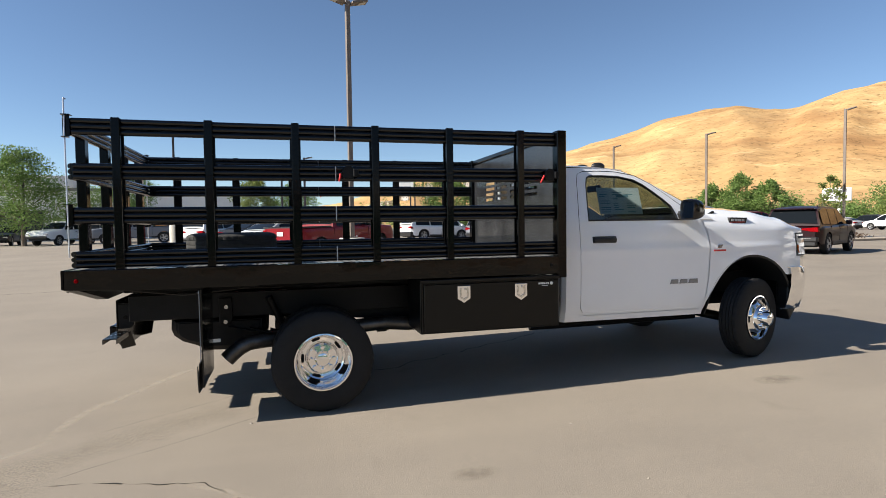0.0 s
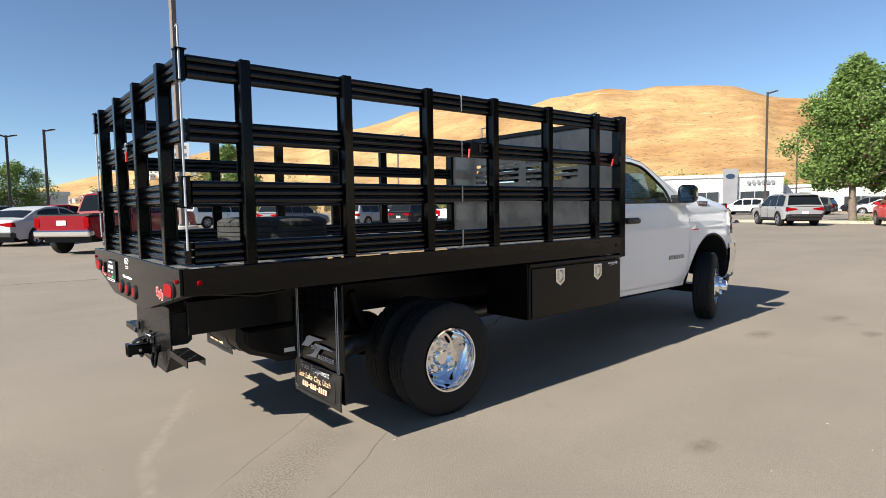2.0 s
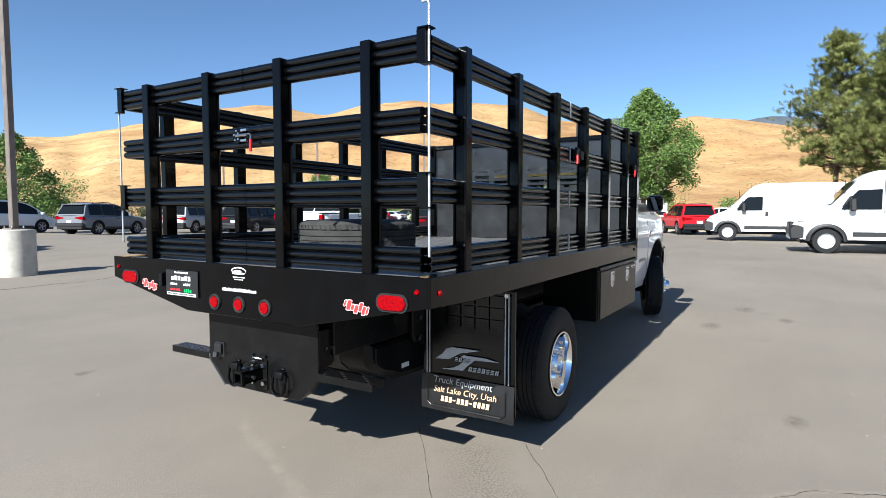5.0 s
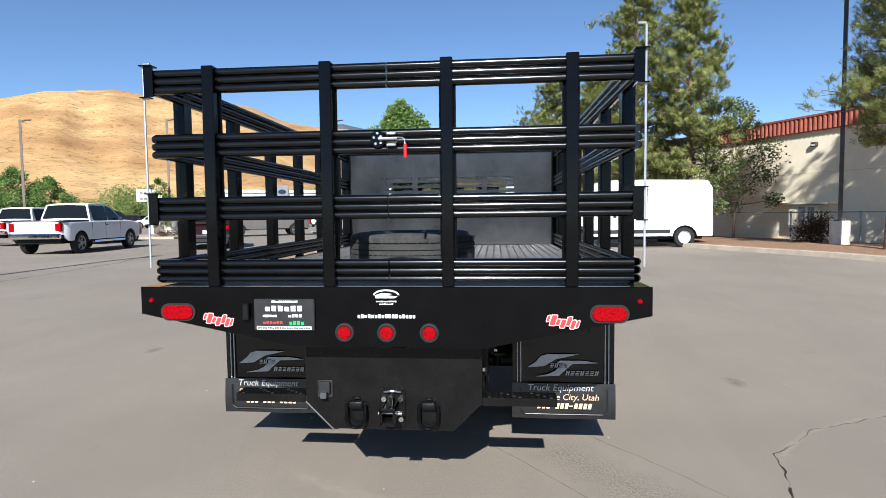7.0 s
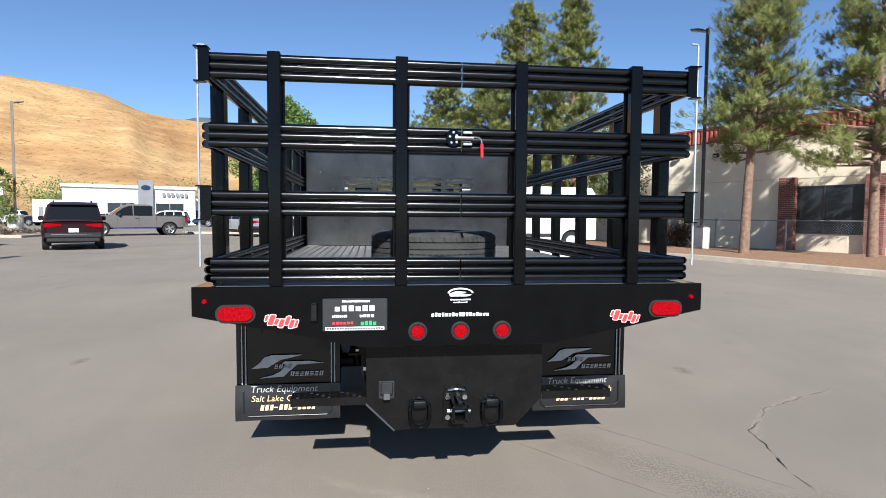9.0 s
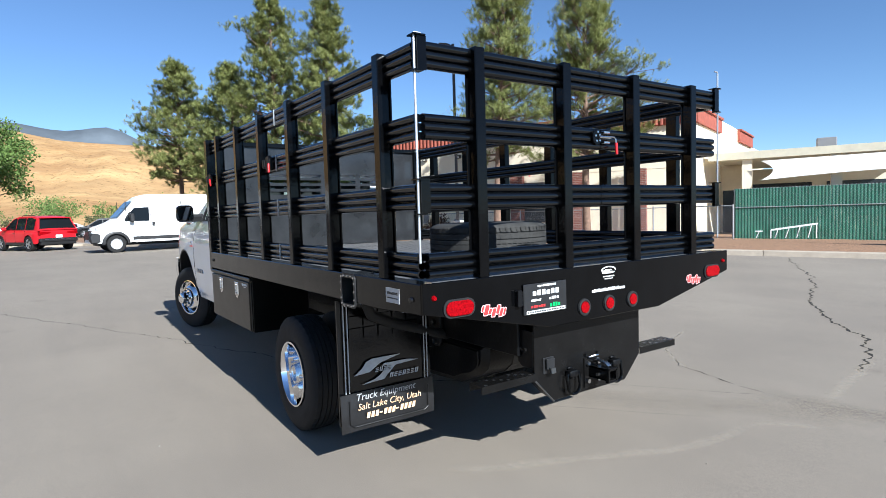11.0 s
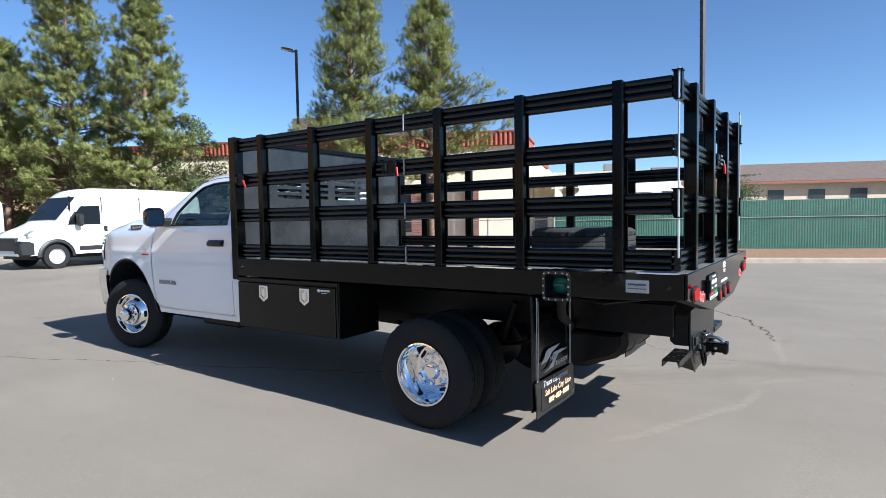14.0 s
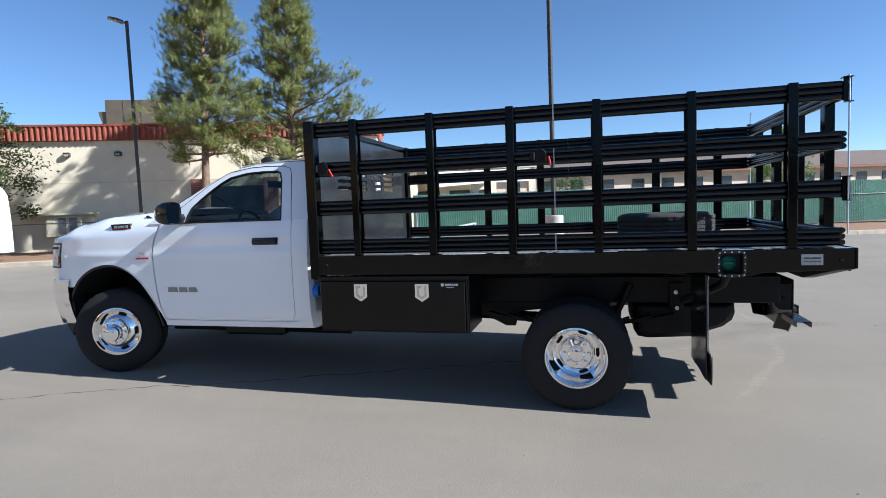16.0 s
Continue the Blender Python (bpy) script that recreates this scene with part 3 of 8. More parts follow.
    unit = part("rooftop_unit", bm, UNIT_TAN, b, "grey-tan rooftop air conditioning unit")
    bm = BM()
    prism(bm, [(13.4, 5.5), (13.4, 6.8), (13.75, 6.8), (13.75, 6.7)], "y", -27.2, -25.9)
    for u in (11.75, 12.55):
        box(bm, u, u + 0.03, -25.8, -25.78, 5.2, 7.3)
    part("hood", bm, UNIT_TAN, unit)
    # electrical box on the wall
    bm = BM()
    box(bm, 12.75, 14.1, -v0, -v0 + 0.35, 0.9, 1.75, 0.02)
    eb = part("meter_cabinet", bm, TRIM, b, "cream electrical meter cabinet")
    for u in (12.9, 13.32, 13.74):
        part("meter_door", box(BM(), u, u + 0.3, -v0 + 0.35, -v0 + 0.365, 1.0, 1.66, 0.006), GREY_CLAD if u < 13.5 else TRIM, eb, "grey meter door" if u < 13.5 else "")
    bm = BM()
    box(bm, 12.2, 15.1, -v0, -v0 + 0.5, 1.78, 1.85)
    part("rain_cap", bm, TRIM, eb)
    # porch at the end
    bm = BM()
    prism(bm, [(-7.3, -22.3), (end(22.3, 0.2), -22.3), (end(30, 0.2), -30.0), (-7.3, -30.0)], "z", 3.3, 3.6)
    part("porch_roof", bm, TRIM, b, "flat cream porch roof")
    bm = BM()
    box(bm, -7.3, end(31, 0.05), -31.0, -30.0, -0.3, 3.25)
    part("back_wall", bm, STUCCO, b)
    for u in (-1.2, -4.2, -7.1):
        bm = BM()
        box(bm, u - 0.18, u + 0.18, -22.8, -22.44, -0.3, 3.295)
        part("porch_post", bm, STUCCO, b)
    for u in (-2.4, -5.6):
        bm = BM()
        box(bm, u - 1.3, u + 1.3, -30.0, -29.96, 0.8, 2.5)
        part("porch_window", bm, DARKWALL, b)
    bm = BM()
    box(bm, -0.95, end(26.1, 0.003), -26.2, -26.0, -0.3, 3.295)
    part("porch_partition", bm, STUCCO, b)
    bm = BM()
    box(bm, -0.72, -0.04, -26.0, -25.95, -0.2, 2.15)
    part("door", bm, DARKWALL, b, "dark glass door")
    # canvas shade under the porch edge
    bm = BM()
    rows = []
    for i in range(37):
        f = i / 36
        hi, lo = 3.18 + 0.06 * f, 2.41 + 0.22 * f + 0.05 * math.sin(math.pi * f)
        row = []
        for k in range(9):
            g = k / 8
            tuck = math.sin(math.pi * g) * (0.42 * (1 - f) ** 5 - 0.42 * f ** 8)
            row.append((-1.7 - 5.25 * f - tuck, -22.2 + 0.14 * g + 0.03 * math.sin(f * 9 + g * 2), hi + (lo - hi) * g))
        rows.append(row)
    sheet(bm, rows)
    thick(bm, 0.01)
    part("shade_sail", bm, SHADE_SAIL, b, "slack white canvas shade")
    bm = BM()
    box(bm, -4.5, -3.75, -27.6, -26.9, 3.9, 4.35, 0.03)
    for k in range(5):
        box(bm, -4.52, -4.5, -27.5, -27.0, 3.96 + k * 0.07, 3.98 + k * 0.07)
    cool = part("roof_cooler", bm, GREY_CLAD, b, "small grey cooler on the porch roof")
    for u in (-4.42, -3.83):
        for v in (26.97, 27.53):
            part("leg", box(BM(), u - 0.025, u + 0.025, -v - 0.025, -v + 0.025, 3.6, 3.9), GREY_CLAD, cool)
    return b


build_building()


def chain_fence(u0, u1, v, green):
    """Chain-link fence: posts, rails and mesh, with or without green slats. Heights follow the lot."""
    if green:
        f = thing("slatted_fence", "tall chain-link fence woven with dark green privacy slats", "fence", (0, 0, -0.05), TURN_U)
    else:
        f = thing("chain_fence", "low galvanised chain-link fence in front of the stucco wall", "fence", (0, 0, 0.05), TURN_U)
    h = 2.15 if green else 1.4
    n = max(1, round((u1 - u0) / 2.9))
    for i in range(n + 1):
        u = u0 + (u1 - u0) * i / n
        bm = BM()
        back = -v - 0.045 if green else -v
        rod(bm, (u, back, -0.1), (u, back, h + (-0.02 if green else 0.06)), 0.03, 8)
        part("post", bm, GALV, f)
    for z in ([h, 1.42] if green else [h]):
        bm = BM()
        off = 0.035 if z < h or not green else -0.045
        rod(bm, (u0, -v + off, z - (0.05 if off < 0 else 0)), (u1, -v + off, z - (0.05 if off < 0 else 0)), 0.021, 6)
        part("rail", bm, DULLGALV, f)
    if green:
        me = None
        w = 0.1
        count = int((u1 - u0) / w)
        joined = BM()
        for i in range(count):
            u = u0 + i * w
            if -24 < u:
                if me is None:
                    bm = BM()
                    prism(bm, [(-0.0492, 0), (0, 0.014), (0.0492, 0), (0, -0.006)], "z", 0.06, h - 0.04)
                    s = part("slat", bm, SLAT, f)
                    me = s.data
                else:
                    s = new("slat", me)
                    s.parent = f
                s.matrix_basis = pose(u + w / 2, -v, 0, 0, 0, 0)
            else:
                box(joined, u + 0.001, u + w - 0.001, -v - 0.006, -v + 0.008, 0.06, h - 0.04)
        s = part("far_slats", joined, SLAT, f)
        s["kind"] = "stuff"
    bm = BM()
    step = 0.09 if not green else 0.11
    k = u0 - h
    while k < u1:
        for a, b in (((k, 0.03), (k + h, h)), ((k, h), (k + h, 0.03))):
            (ua, za), (ub, zb) = a, b
            if ua < u0:
                t = (u0 - ua) / (ub - ua)
                ua, za = u0, za + (zb - za) * t
            if ub > u1:
                t = (u1 - ua) / (ub - ua)
                ub, zb = u1, za + (zb - za) * t
            if ub - ua > 0.02:
                w2 = 0.0025 if not green else 0.002
                vs = [bm.verts.new((p, -v + 0.02, q)) for p, q in ((ua, za - w2), (ua, za + w2), (ub, zb + w2), (ub, zb - w2))]
                bm.faces.new(vs)
        k += step
    ob = part("wire_mesh", bm, GALV, f)
    ob["kind"] = "stuff"
    return f


chain_fence(-30.0, -0.9, 20.2, True)
chain_fence(-0.9, 24.0, 19.4, False)


def lamp_pole(at, top, material, label, heads, base=0.0, base_r=0.33, turn=0.0, r=0.06):
    """Parking-lot light: square pole on a round concrete base, with one or two shoebox heads."""
    x, y = at
    z = gz(x, y)
    p = thing("street_lamp", label, "street lamp", (x, y, z), turn, "parking lot lights")
    if base:
        bm = BM()
        prism(bm, [(base_r * math.cos(t), base_r * math.sin(t)) for t in (2 * math.pi * i / 28 for i in range(28))], "z", -0.2, base, 0.02)
        part("concrete_base", bm, CONCRETE, p, "round stained concrete footing", smooth=30)
        bm = BM()
        box(bm, -0.14, 0.14, -0.14, 0.14, base, base + 0.03, 0.004)
        part("base_plate", bm, material, p)
        for sx in (-1, 1):
            for sy in (-1, 1):
                bm = BM()
                rod(bm, (sx * 0.115, sy * 0.115, base + 0.03), (sx * 0.115, sy * 0.115, base + 0.075), 0.014, 6)
                part("anchor_bolt", bm, GALV, p)
    bm = BM()
    box(bm, -r, r, -r, r, base + (0.03 if base else -0.1), top - z, 0.012)
    part("pole", bm, material, p)
    h = top - z
    for s in heads:
        bm = BM()
        box(bm, min(0, s * 0.2), max(0, s * 0.2), -0.03, 0.03, h - 0.09, h - 0.04)
        part("arm", bm, material, p)
        bm = BM()
        prism(bm, [(s * 0.1, h - 0.1), (s * 0.11, h - 0.03), (s * 0.3, h + 0.03), (s * 0.56, h + 0.06), (s * 0.58, h + 0.02), (s * 0.3, h - 0.045)], "y", -0.16, 0.16, 0.012)
        hd = part("lamp_head", bm, material, p, "slim tilted lamp head")
        bm = BM()
        prism(bm, [(s * 0.32, h - 0.05), (s * 0.32, h - 0.053), (s * 0.54, h + 0.003), (s * 0.54, h + 0.008)], "y", -0.12, 0.12)
        part("lens", bm, CONCRETE, hd)
    return p


lamp_pole((1.6, 11.1), 7.9, POLE_TAN, "tall tan lamp pole with twin heads on a concrete base", (-1, 1), 0.95, 0.37, 10, 0.065)
lamp_pole((1.41, -17.4), 9.6, POLE_BR, "tall grey-brown lamp pole on a round concrete base", (1,), 1.0, 0.36, 60, 0.07)
lamp_pole((15.62, -11.8), 8.45, POLE_BR, "dark bronze lamp pole on a round concrete base", (1,), 0.95, 0.29, 45, 0.055)
lamp_pole((37.2, 11.2), 8.5, POLE_BR, "dark bronze lamp pole with one shoebox head", (-1,), 0.0, 0.3, 120, 0.06)
lamp_pole((32.0, 21.1), 8.0, POLE_TAN, "weathered brown lamp pole on a round concrete base", (-1,), 1.25, 0.4, 120, 0.07)
lamp_pole((28.0, 28.0), 7.5, POLE_TAN, "weathered brown lamp pole behind the parked minivan", (-1,), 1.0, 0.4, 130, 0.07)
lamp_pole((25.1, 35.0), 7.5, POLE_TAN, "weathered brown lamp pole far across the lot", (-1,), 0.0, 0.4, 140, 0.07)
lamp_pole((-7.3, 35.8), 8.4, POLE_BR, "dark lamp pole with twin heads on a concrete base", (-1, 1), 1.25, 0.4, 8, 0.07)


# ---------- the stake-bed truck: x ahead, y to its left, rear axle at x = 0 ----------
BLACK = mat("black_powder_coat", (0.0022, 0.0023, 0.0027), 0.11, var=0.3, scale=7, bump=0.03, bscale=40, spec=0.16)
HITCHB = mat("satin_black_hitch_paint", (0.006, 0.0058, 0.0058), 0.26, var=0.3, scale=9, bump=0.03, bscale=200, spec=0.2)
# grey of worn steel, also used for the hitch plate's painted sun glint
WORN_GLINT = mat("worn_and_glint_grey", (0.11, 0.11, 0.11), 0.35, 0.8)
RAILBLACK = mat("glossy_black_rail", (0.0011, 0.0013, 0.0017), 0.19, var=0.3, scale=10, bump=0.008, bscale=70, spec=0.5)
SKIRT = mat("glossy_black_skirt", (0.0018, 0.0017, 0.0017), 0.08, var=0.3, scale=5, bump=0.22, bscale=3, spec=0.26)
BOXBLACK = mat("satin_black_steel", (0.0035, 0.0033, 0.0031), 0.3, var=0.2, scale=8, bump=0.03, bscale=250, spec=0.28)
CHASSIS = mat("black_chassis_paint", (0.0025, 0.0025, 0.003), 0.45, spec=0.25, var=0.4, scale=14, bump=0.1, bscale=60)
HEADB = mat("dusty_black_sheet", (0.02, 0.021, 0.023), 0.2, 0.0, var=0.45, scale=3.5, bump=0.03, bscale=40)
RUBBER = mat("tyre_rubber", (0.014, 0.014, 0.0145), 0.75, var=0.3, scale=18, bump=0.15, bscale=150, spec=0.3)
RUBBER_D = mat("dusty_tyre_rubber", (0.042, 0.041, 0.039), 0.85, var=0.35, scale=14, bump=0.15, bscale=150, spec=0.3)
FLAPLOW = mat("dusty_flap_plastic", (0.011, 0.011, 0.012), 0.35, var=0.3, scale=9, bump=0.05, bscale=60)
FLAP = mat("mud_flap_plastic", (0.0018, 0.002, 0.0026), 0.2, spec=0.4, var=0.3, scale=6, bump=0.05, bscale=60)
MIRROR_B = mat("glossy_black_shell", (0.005, 0.005, 0.006), 0.1, var=0.1, scale=12)
CHROME = mat("chrome", (0.88, 0.88, 0.89), 0.06, 1.0, var=0.06, scale=14)
ROD = mat("zinc_plated_rod", (0.6, 0.61, 0.63), 0.35, 0.7, var=0.1, scale=30)
STEEL = mat("polished_steel", (0.6, 0.6, 0.6), 0.25, 1.0, var=0.15, scale=25)
WHITE = mat("white_car_paint", (0.88, 0.89, 0.91), 0.22, var=0.02, scale=2, coat=1.0)
PLASTIC = mat("black_trim_plastic", (0.011, 0.011, 0.012), 0.5, var=0.2, scale=20, bump=0.05, bscale=200)
INTERIOR = mat("dark_grey_cloth", (0.05, 0.052, 0.055), 0.9, var=0.25, scale=20, bump=0.1, bscale=300)
DASH = mat("dark_dashboard", (0.03, 0.03, 0.032), 0.6, var=0.15, scale=10)
GLASS = glass_mat("window_glass", (0.42, 0.49, 0.47))
TINT = mat("tinted_glass", (0.008, 0.01, 0.012), 0.04, spec=0.16)
REDLENS = mat("red_lamp_lens", (0.27, 0.001, 0.004), 0.3, var=0.7, scale=130, bump=0.15, bscale=170, spec=0.06)
AMBER = mat("amber_lens", (0.3, 0.06, 0.01), 0.2)
CLEAR = mat("clear_lamp_lens", (0.7, 0.72, 0.74), 0.08, 0.5, var=0.3, scale=30)
REDGRIP = mat("red_plastic_grip", (0.6, 0.012, 0.015), 0.35)
GREENCAP = mat("green_fuel_cap", (0.005, 0.16, 0.1), 0.4, var=0.3, scale=60)
BLUECAP = mat("blue_filler_cap", (0.01, 0.14, 0.6), 0.4)
RECESS = mat("recess_black", (0.003, 0.003, 0.003), 0.9)
DECALW = mat("white_decal", (0.8, 0.8, 0.78), 0.5, var=0.06, scale=30)
DECALS = mat("silver_decal", (0.42, 0.43, 0.44), 0.45, var=0.15, scale=30)
DECALR = mat("red_decal", (0.6, 0.03, 0.03), 0.5)
DECALO = mat("pale_orange_decal", (0.75, 0.5, 0.3), 0.5)
DECALP = mat("pale_pink_decal", (0.8, 0.42, 0.4), 0.5)
DECALG = mat("green_decal", (0.02, 0.45, 0.1), 0.5)
PAPER = mat("window_sticker_paper", (0.75, 0.79, 0.8), 0.8, var=0.05, scale=10)
PAPERINK = mat("sticker_print", (0.2, 0.35, 0.42), 0.8)
DECK = mat("grey_tread_plate", (0.2, 0.195, 0.19), 0.55, 0.4, var=0.3, scale=5, bump=0.25, bscale=160)

truck = thing("stake_bed_truck", "white regular-cab dually truck with black steel stake bed", "truck")

RAIL_Z = ((2.118, 2.236), (1.808, 1.924), (1.498, 1.616), (1.19, 1.306))


def rail_profile(z0, z1, c, r=0.019):
    """Three round ribs one above another: (depth, height) outline."""
    h = (z1 - z0) / 3
    out, back = [], []
    for k in range(3):
        zc = z0 + h * (k + 0.5)
        for i in range(7):
            t = -math.pi / 2 + math.pi * i / 6
            out.append((c + r * math.cos(t) * 1.0 + 0.006, zc + h * 0.49 * math.sin(t)))
            back.append((c - r * math.cos(t) * 1.0 - 0.006, zc + h * 0.49 * math.sin(t)))
    return out + back[::-1]


def rack_side(s):
    """One side rack: posts and ribbed rails. s: +1 left, -1 right."""
    rack = part("side_rack", prism(BM(), [(0.45, 1.196), (0.47, 1.196), (0.47, 1.198), (0.45, 1.198)], "y", s * 1.17, s * 1.18), BLACK, truck, "black steel stake rack of the bed's side")
    for x in (-1.392, -0.787, -0.175, 0.432, 1.038, 1.658):
        bm = BM()
        y0, y1 = sorted((s * 1.158, s * 1.218))
        box(bm, x - 0.029, x + 0.029, y0, y1, 1.176, 2.24, 0.004)
        box(bm, x - 0.04, x + 0.04, *sorted((s * 1.15, s * 1.158)), 1.19, 2.232, 0.002)
        part("post", bm, BLACK, rack)
    for z0, z1 in RAIL_Z:
        for xa, xb in ((-1.672, 0.12), (0.126, 1.985)):
            bm = BM()
            prism(bm, [(y, z) for y, z in rail_profile(z0, z1, s * 1.165)], "x", xa, xb)
            part("rail", bm, RAILBLACK, rack, smooth=50)
    for z0, z1 in RAIL_Z:
        bm = box(BM(), 0.1195, 0.1265, *sorted((s * 1.185, s * 1.193)), z0 + 0.004, z1 - 0.004)
        part("seam", bm, DECALS, rack, "bare metal seam between panels")
    # latches with red grips
    for x, out in ((0.235, 1), (1.94, 1)):
        bm = BM()
        prism(bm, [(x - 0.06, 1.83), (x - 0.06, 1.9), (x - 0.03, 1.925), (x + 0.02, 1.915), (x + 0.02, 1.82)], "y", *sorted((s * 1.195, s * 1.222)), 0.004)
        box(bm, x + 0.02, x + 0.06, *sorted((s * 1.2, s * 1.235)), 1.84, 1.9, 0.006)
        rod(bm, (x - 0.055, s * 1.222, 1.875), (x - 0.08, s * 1.234, 1.862), 0.006, 8)
        lt = part("latch", bm, CHASSIS, rack, "black over-centre latch")
        bm = BM()
        dx = 0.012 if x < 1 else 0.034
        rod(bm, (x - 0.078, s * 1.232, 1.862), (x - 0.078 - dx, s * 1.236, 1.802), 0.008, 10, 0.0065)
        part("grip", bm, REDGRIP, lt, "red plastic grip", smooth=True)
    return rack


def rack_rear():
    rack = part("rear_rack", prism(BM(), [(-0.01, 1.196), (0.01, 1.196), (0.01, 1.198), (-0.01, 1.198)], "x", -1.70, -1.69), BLACK, truck, "black steel stake rack across the tail")
    for y in (-0.866, -0.292, 0.28, 0.857):
        bm = BM()
        box(bm, -1.742, -1.682, y - 0.029, y + 0.029, 1.176, 2.24, 0.004)
        box(bm, -1.682, -1.674, y - 0.04, y + 0.04, 1.19, 2.232, 0.002)
        part("post", bm, BLACK, rack)
    for z0, z1 in RAIL_Z:
        for ya, yb in ((-1.15, -0.01), (-0.004, 1.15)):
            bm = BM()
            prism(bm, [(x - 1.69, z) for x, z in rail_profile(z0, z1, 0.0)], "y", ya, yb)
            part("rail", bm, RAILBLACK, rack, smooth=50)
    bm = BM()
    prism(bm, [(0.035 + 0.036 * math.cos(t), 1.873 + 0.042 * math.sin(t)) for t in (2 * math.pi * k / 14 for k in range(14))], "x", -1.727, -1.712, 0.003)
    lt = part("latch", bm, BLACK, rack, "black over-centre latch with bright bracket")
    for y, z in ((0.035, 1.9), (0.052, 1.88), (0.02, 1.885), (0.045, 1.852), (0.02, 1.855)):
        bm = BM()
        rod(bm, (-1.727, y, z), (-1.732, y, z), 0.006, 8)
        part("rivet", bm, STEEL, lt)
    bm = BM()
    box(bm, -1.742, -1.712, -0.055, -0.008, 1.838, 1.852, 0.003)
    box(bm, -1.742, -1.712, -0.055, -0.008, 1.893, 1.907, 0.003)
    rod(bm, (-1.735, -0.06, 1.873), (-1.735, 0.03, 1.873), 0.009, 8)
    pipe(bm, [(-1.738, -0.055, 1.878), (-1.742, -0.085, 1.876), (-1.745, -0.096, 1.866), (-1.746, -0.098, 1.84)], 0.004, 6)
    part("bracket", bm, STEEL, lt)
    bm = BM()
    rod(bm, (-1.746, -0.098, 1.845), (-1.749, -0.099, 1.782), 0.0085, 10, 0.0075)
    part("grip", bm, REDGRIP, lt, "red plastic grip", smooth=True)
    for s in (-1, 1):
        for z0, z1 in (RAIL_Z[0], RAIL_Z[2]):
            bm = BM()
            prism(bm, [(-1.724, s * 1.14), (-1.724, s * 1.187), (-1.68, s * 1.187), (-1.68, s * 1.181), (-1.718, s * 1.181), (-1.718, s * 1.14)], "z", z0 - 0.014, z1 + 0.014)
            box(bm, -1.73, -1.675, *sorted((s * 1.145, s * 1.207)), z1 + 0.014, z1 + 0.02)
            box(bm, -1.73, -1.69, *sorted((s * 1.16, s * 1.207)), z0 - 0.02, z0 - 0.014)
            part("corner_bracket", bm, BLACK, rack)
        bm = BM()
        top = 2.365 if s < 0 else 2.262
        pipe(bm, [(-1.71, s * 1.195, 1.265), (-1.71, s * 1.195, top - 0.012), (-1.71, s * 1.192, top), (-1.71, s * 1.16, top)], 0.0055, 8)
        part("lock_rod", bm, ROD, rack, "bright steel corner lock rod", smooth=True)
        bm = BM()
        for k in range(3):
            zc = 1.19 + (k + 0.5) * 0.0387
            rod(bm, (-1.667, s * 1.165, zc), (-1.672, s * 1.165, zc), 0.017, 12)
        part("rail_end_cap", bm, STEEL, rack, "bare steel rail ends")


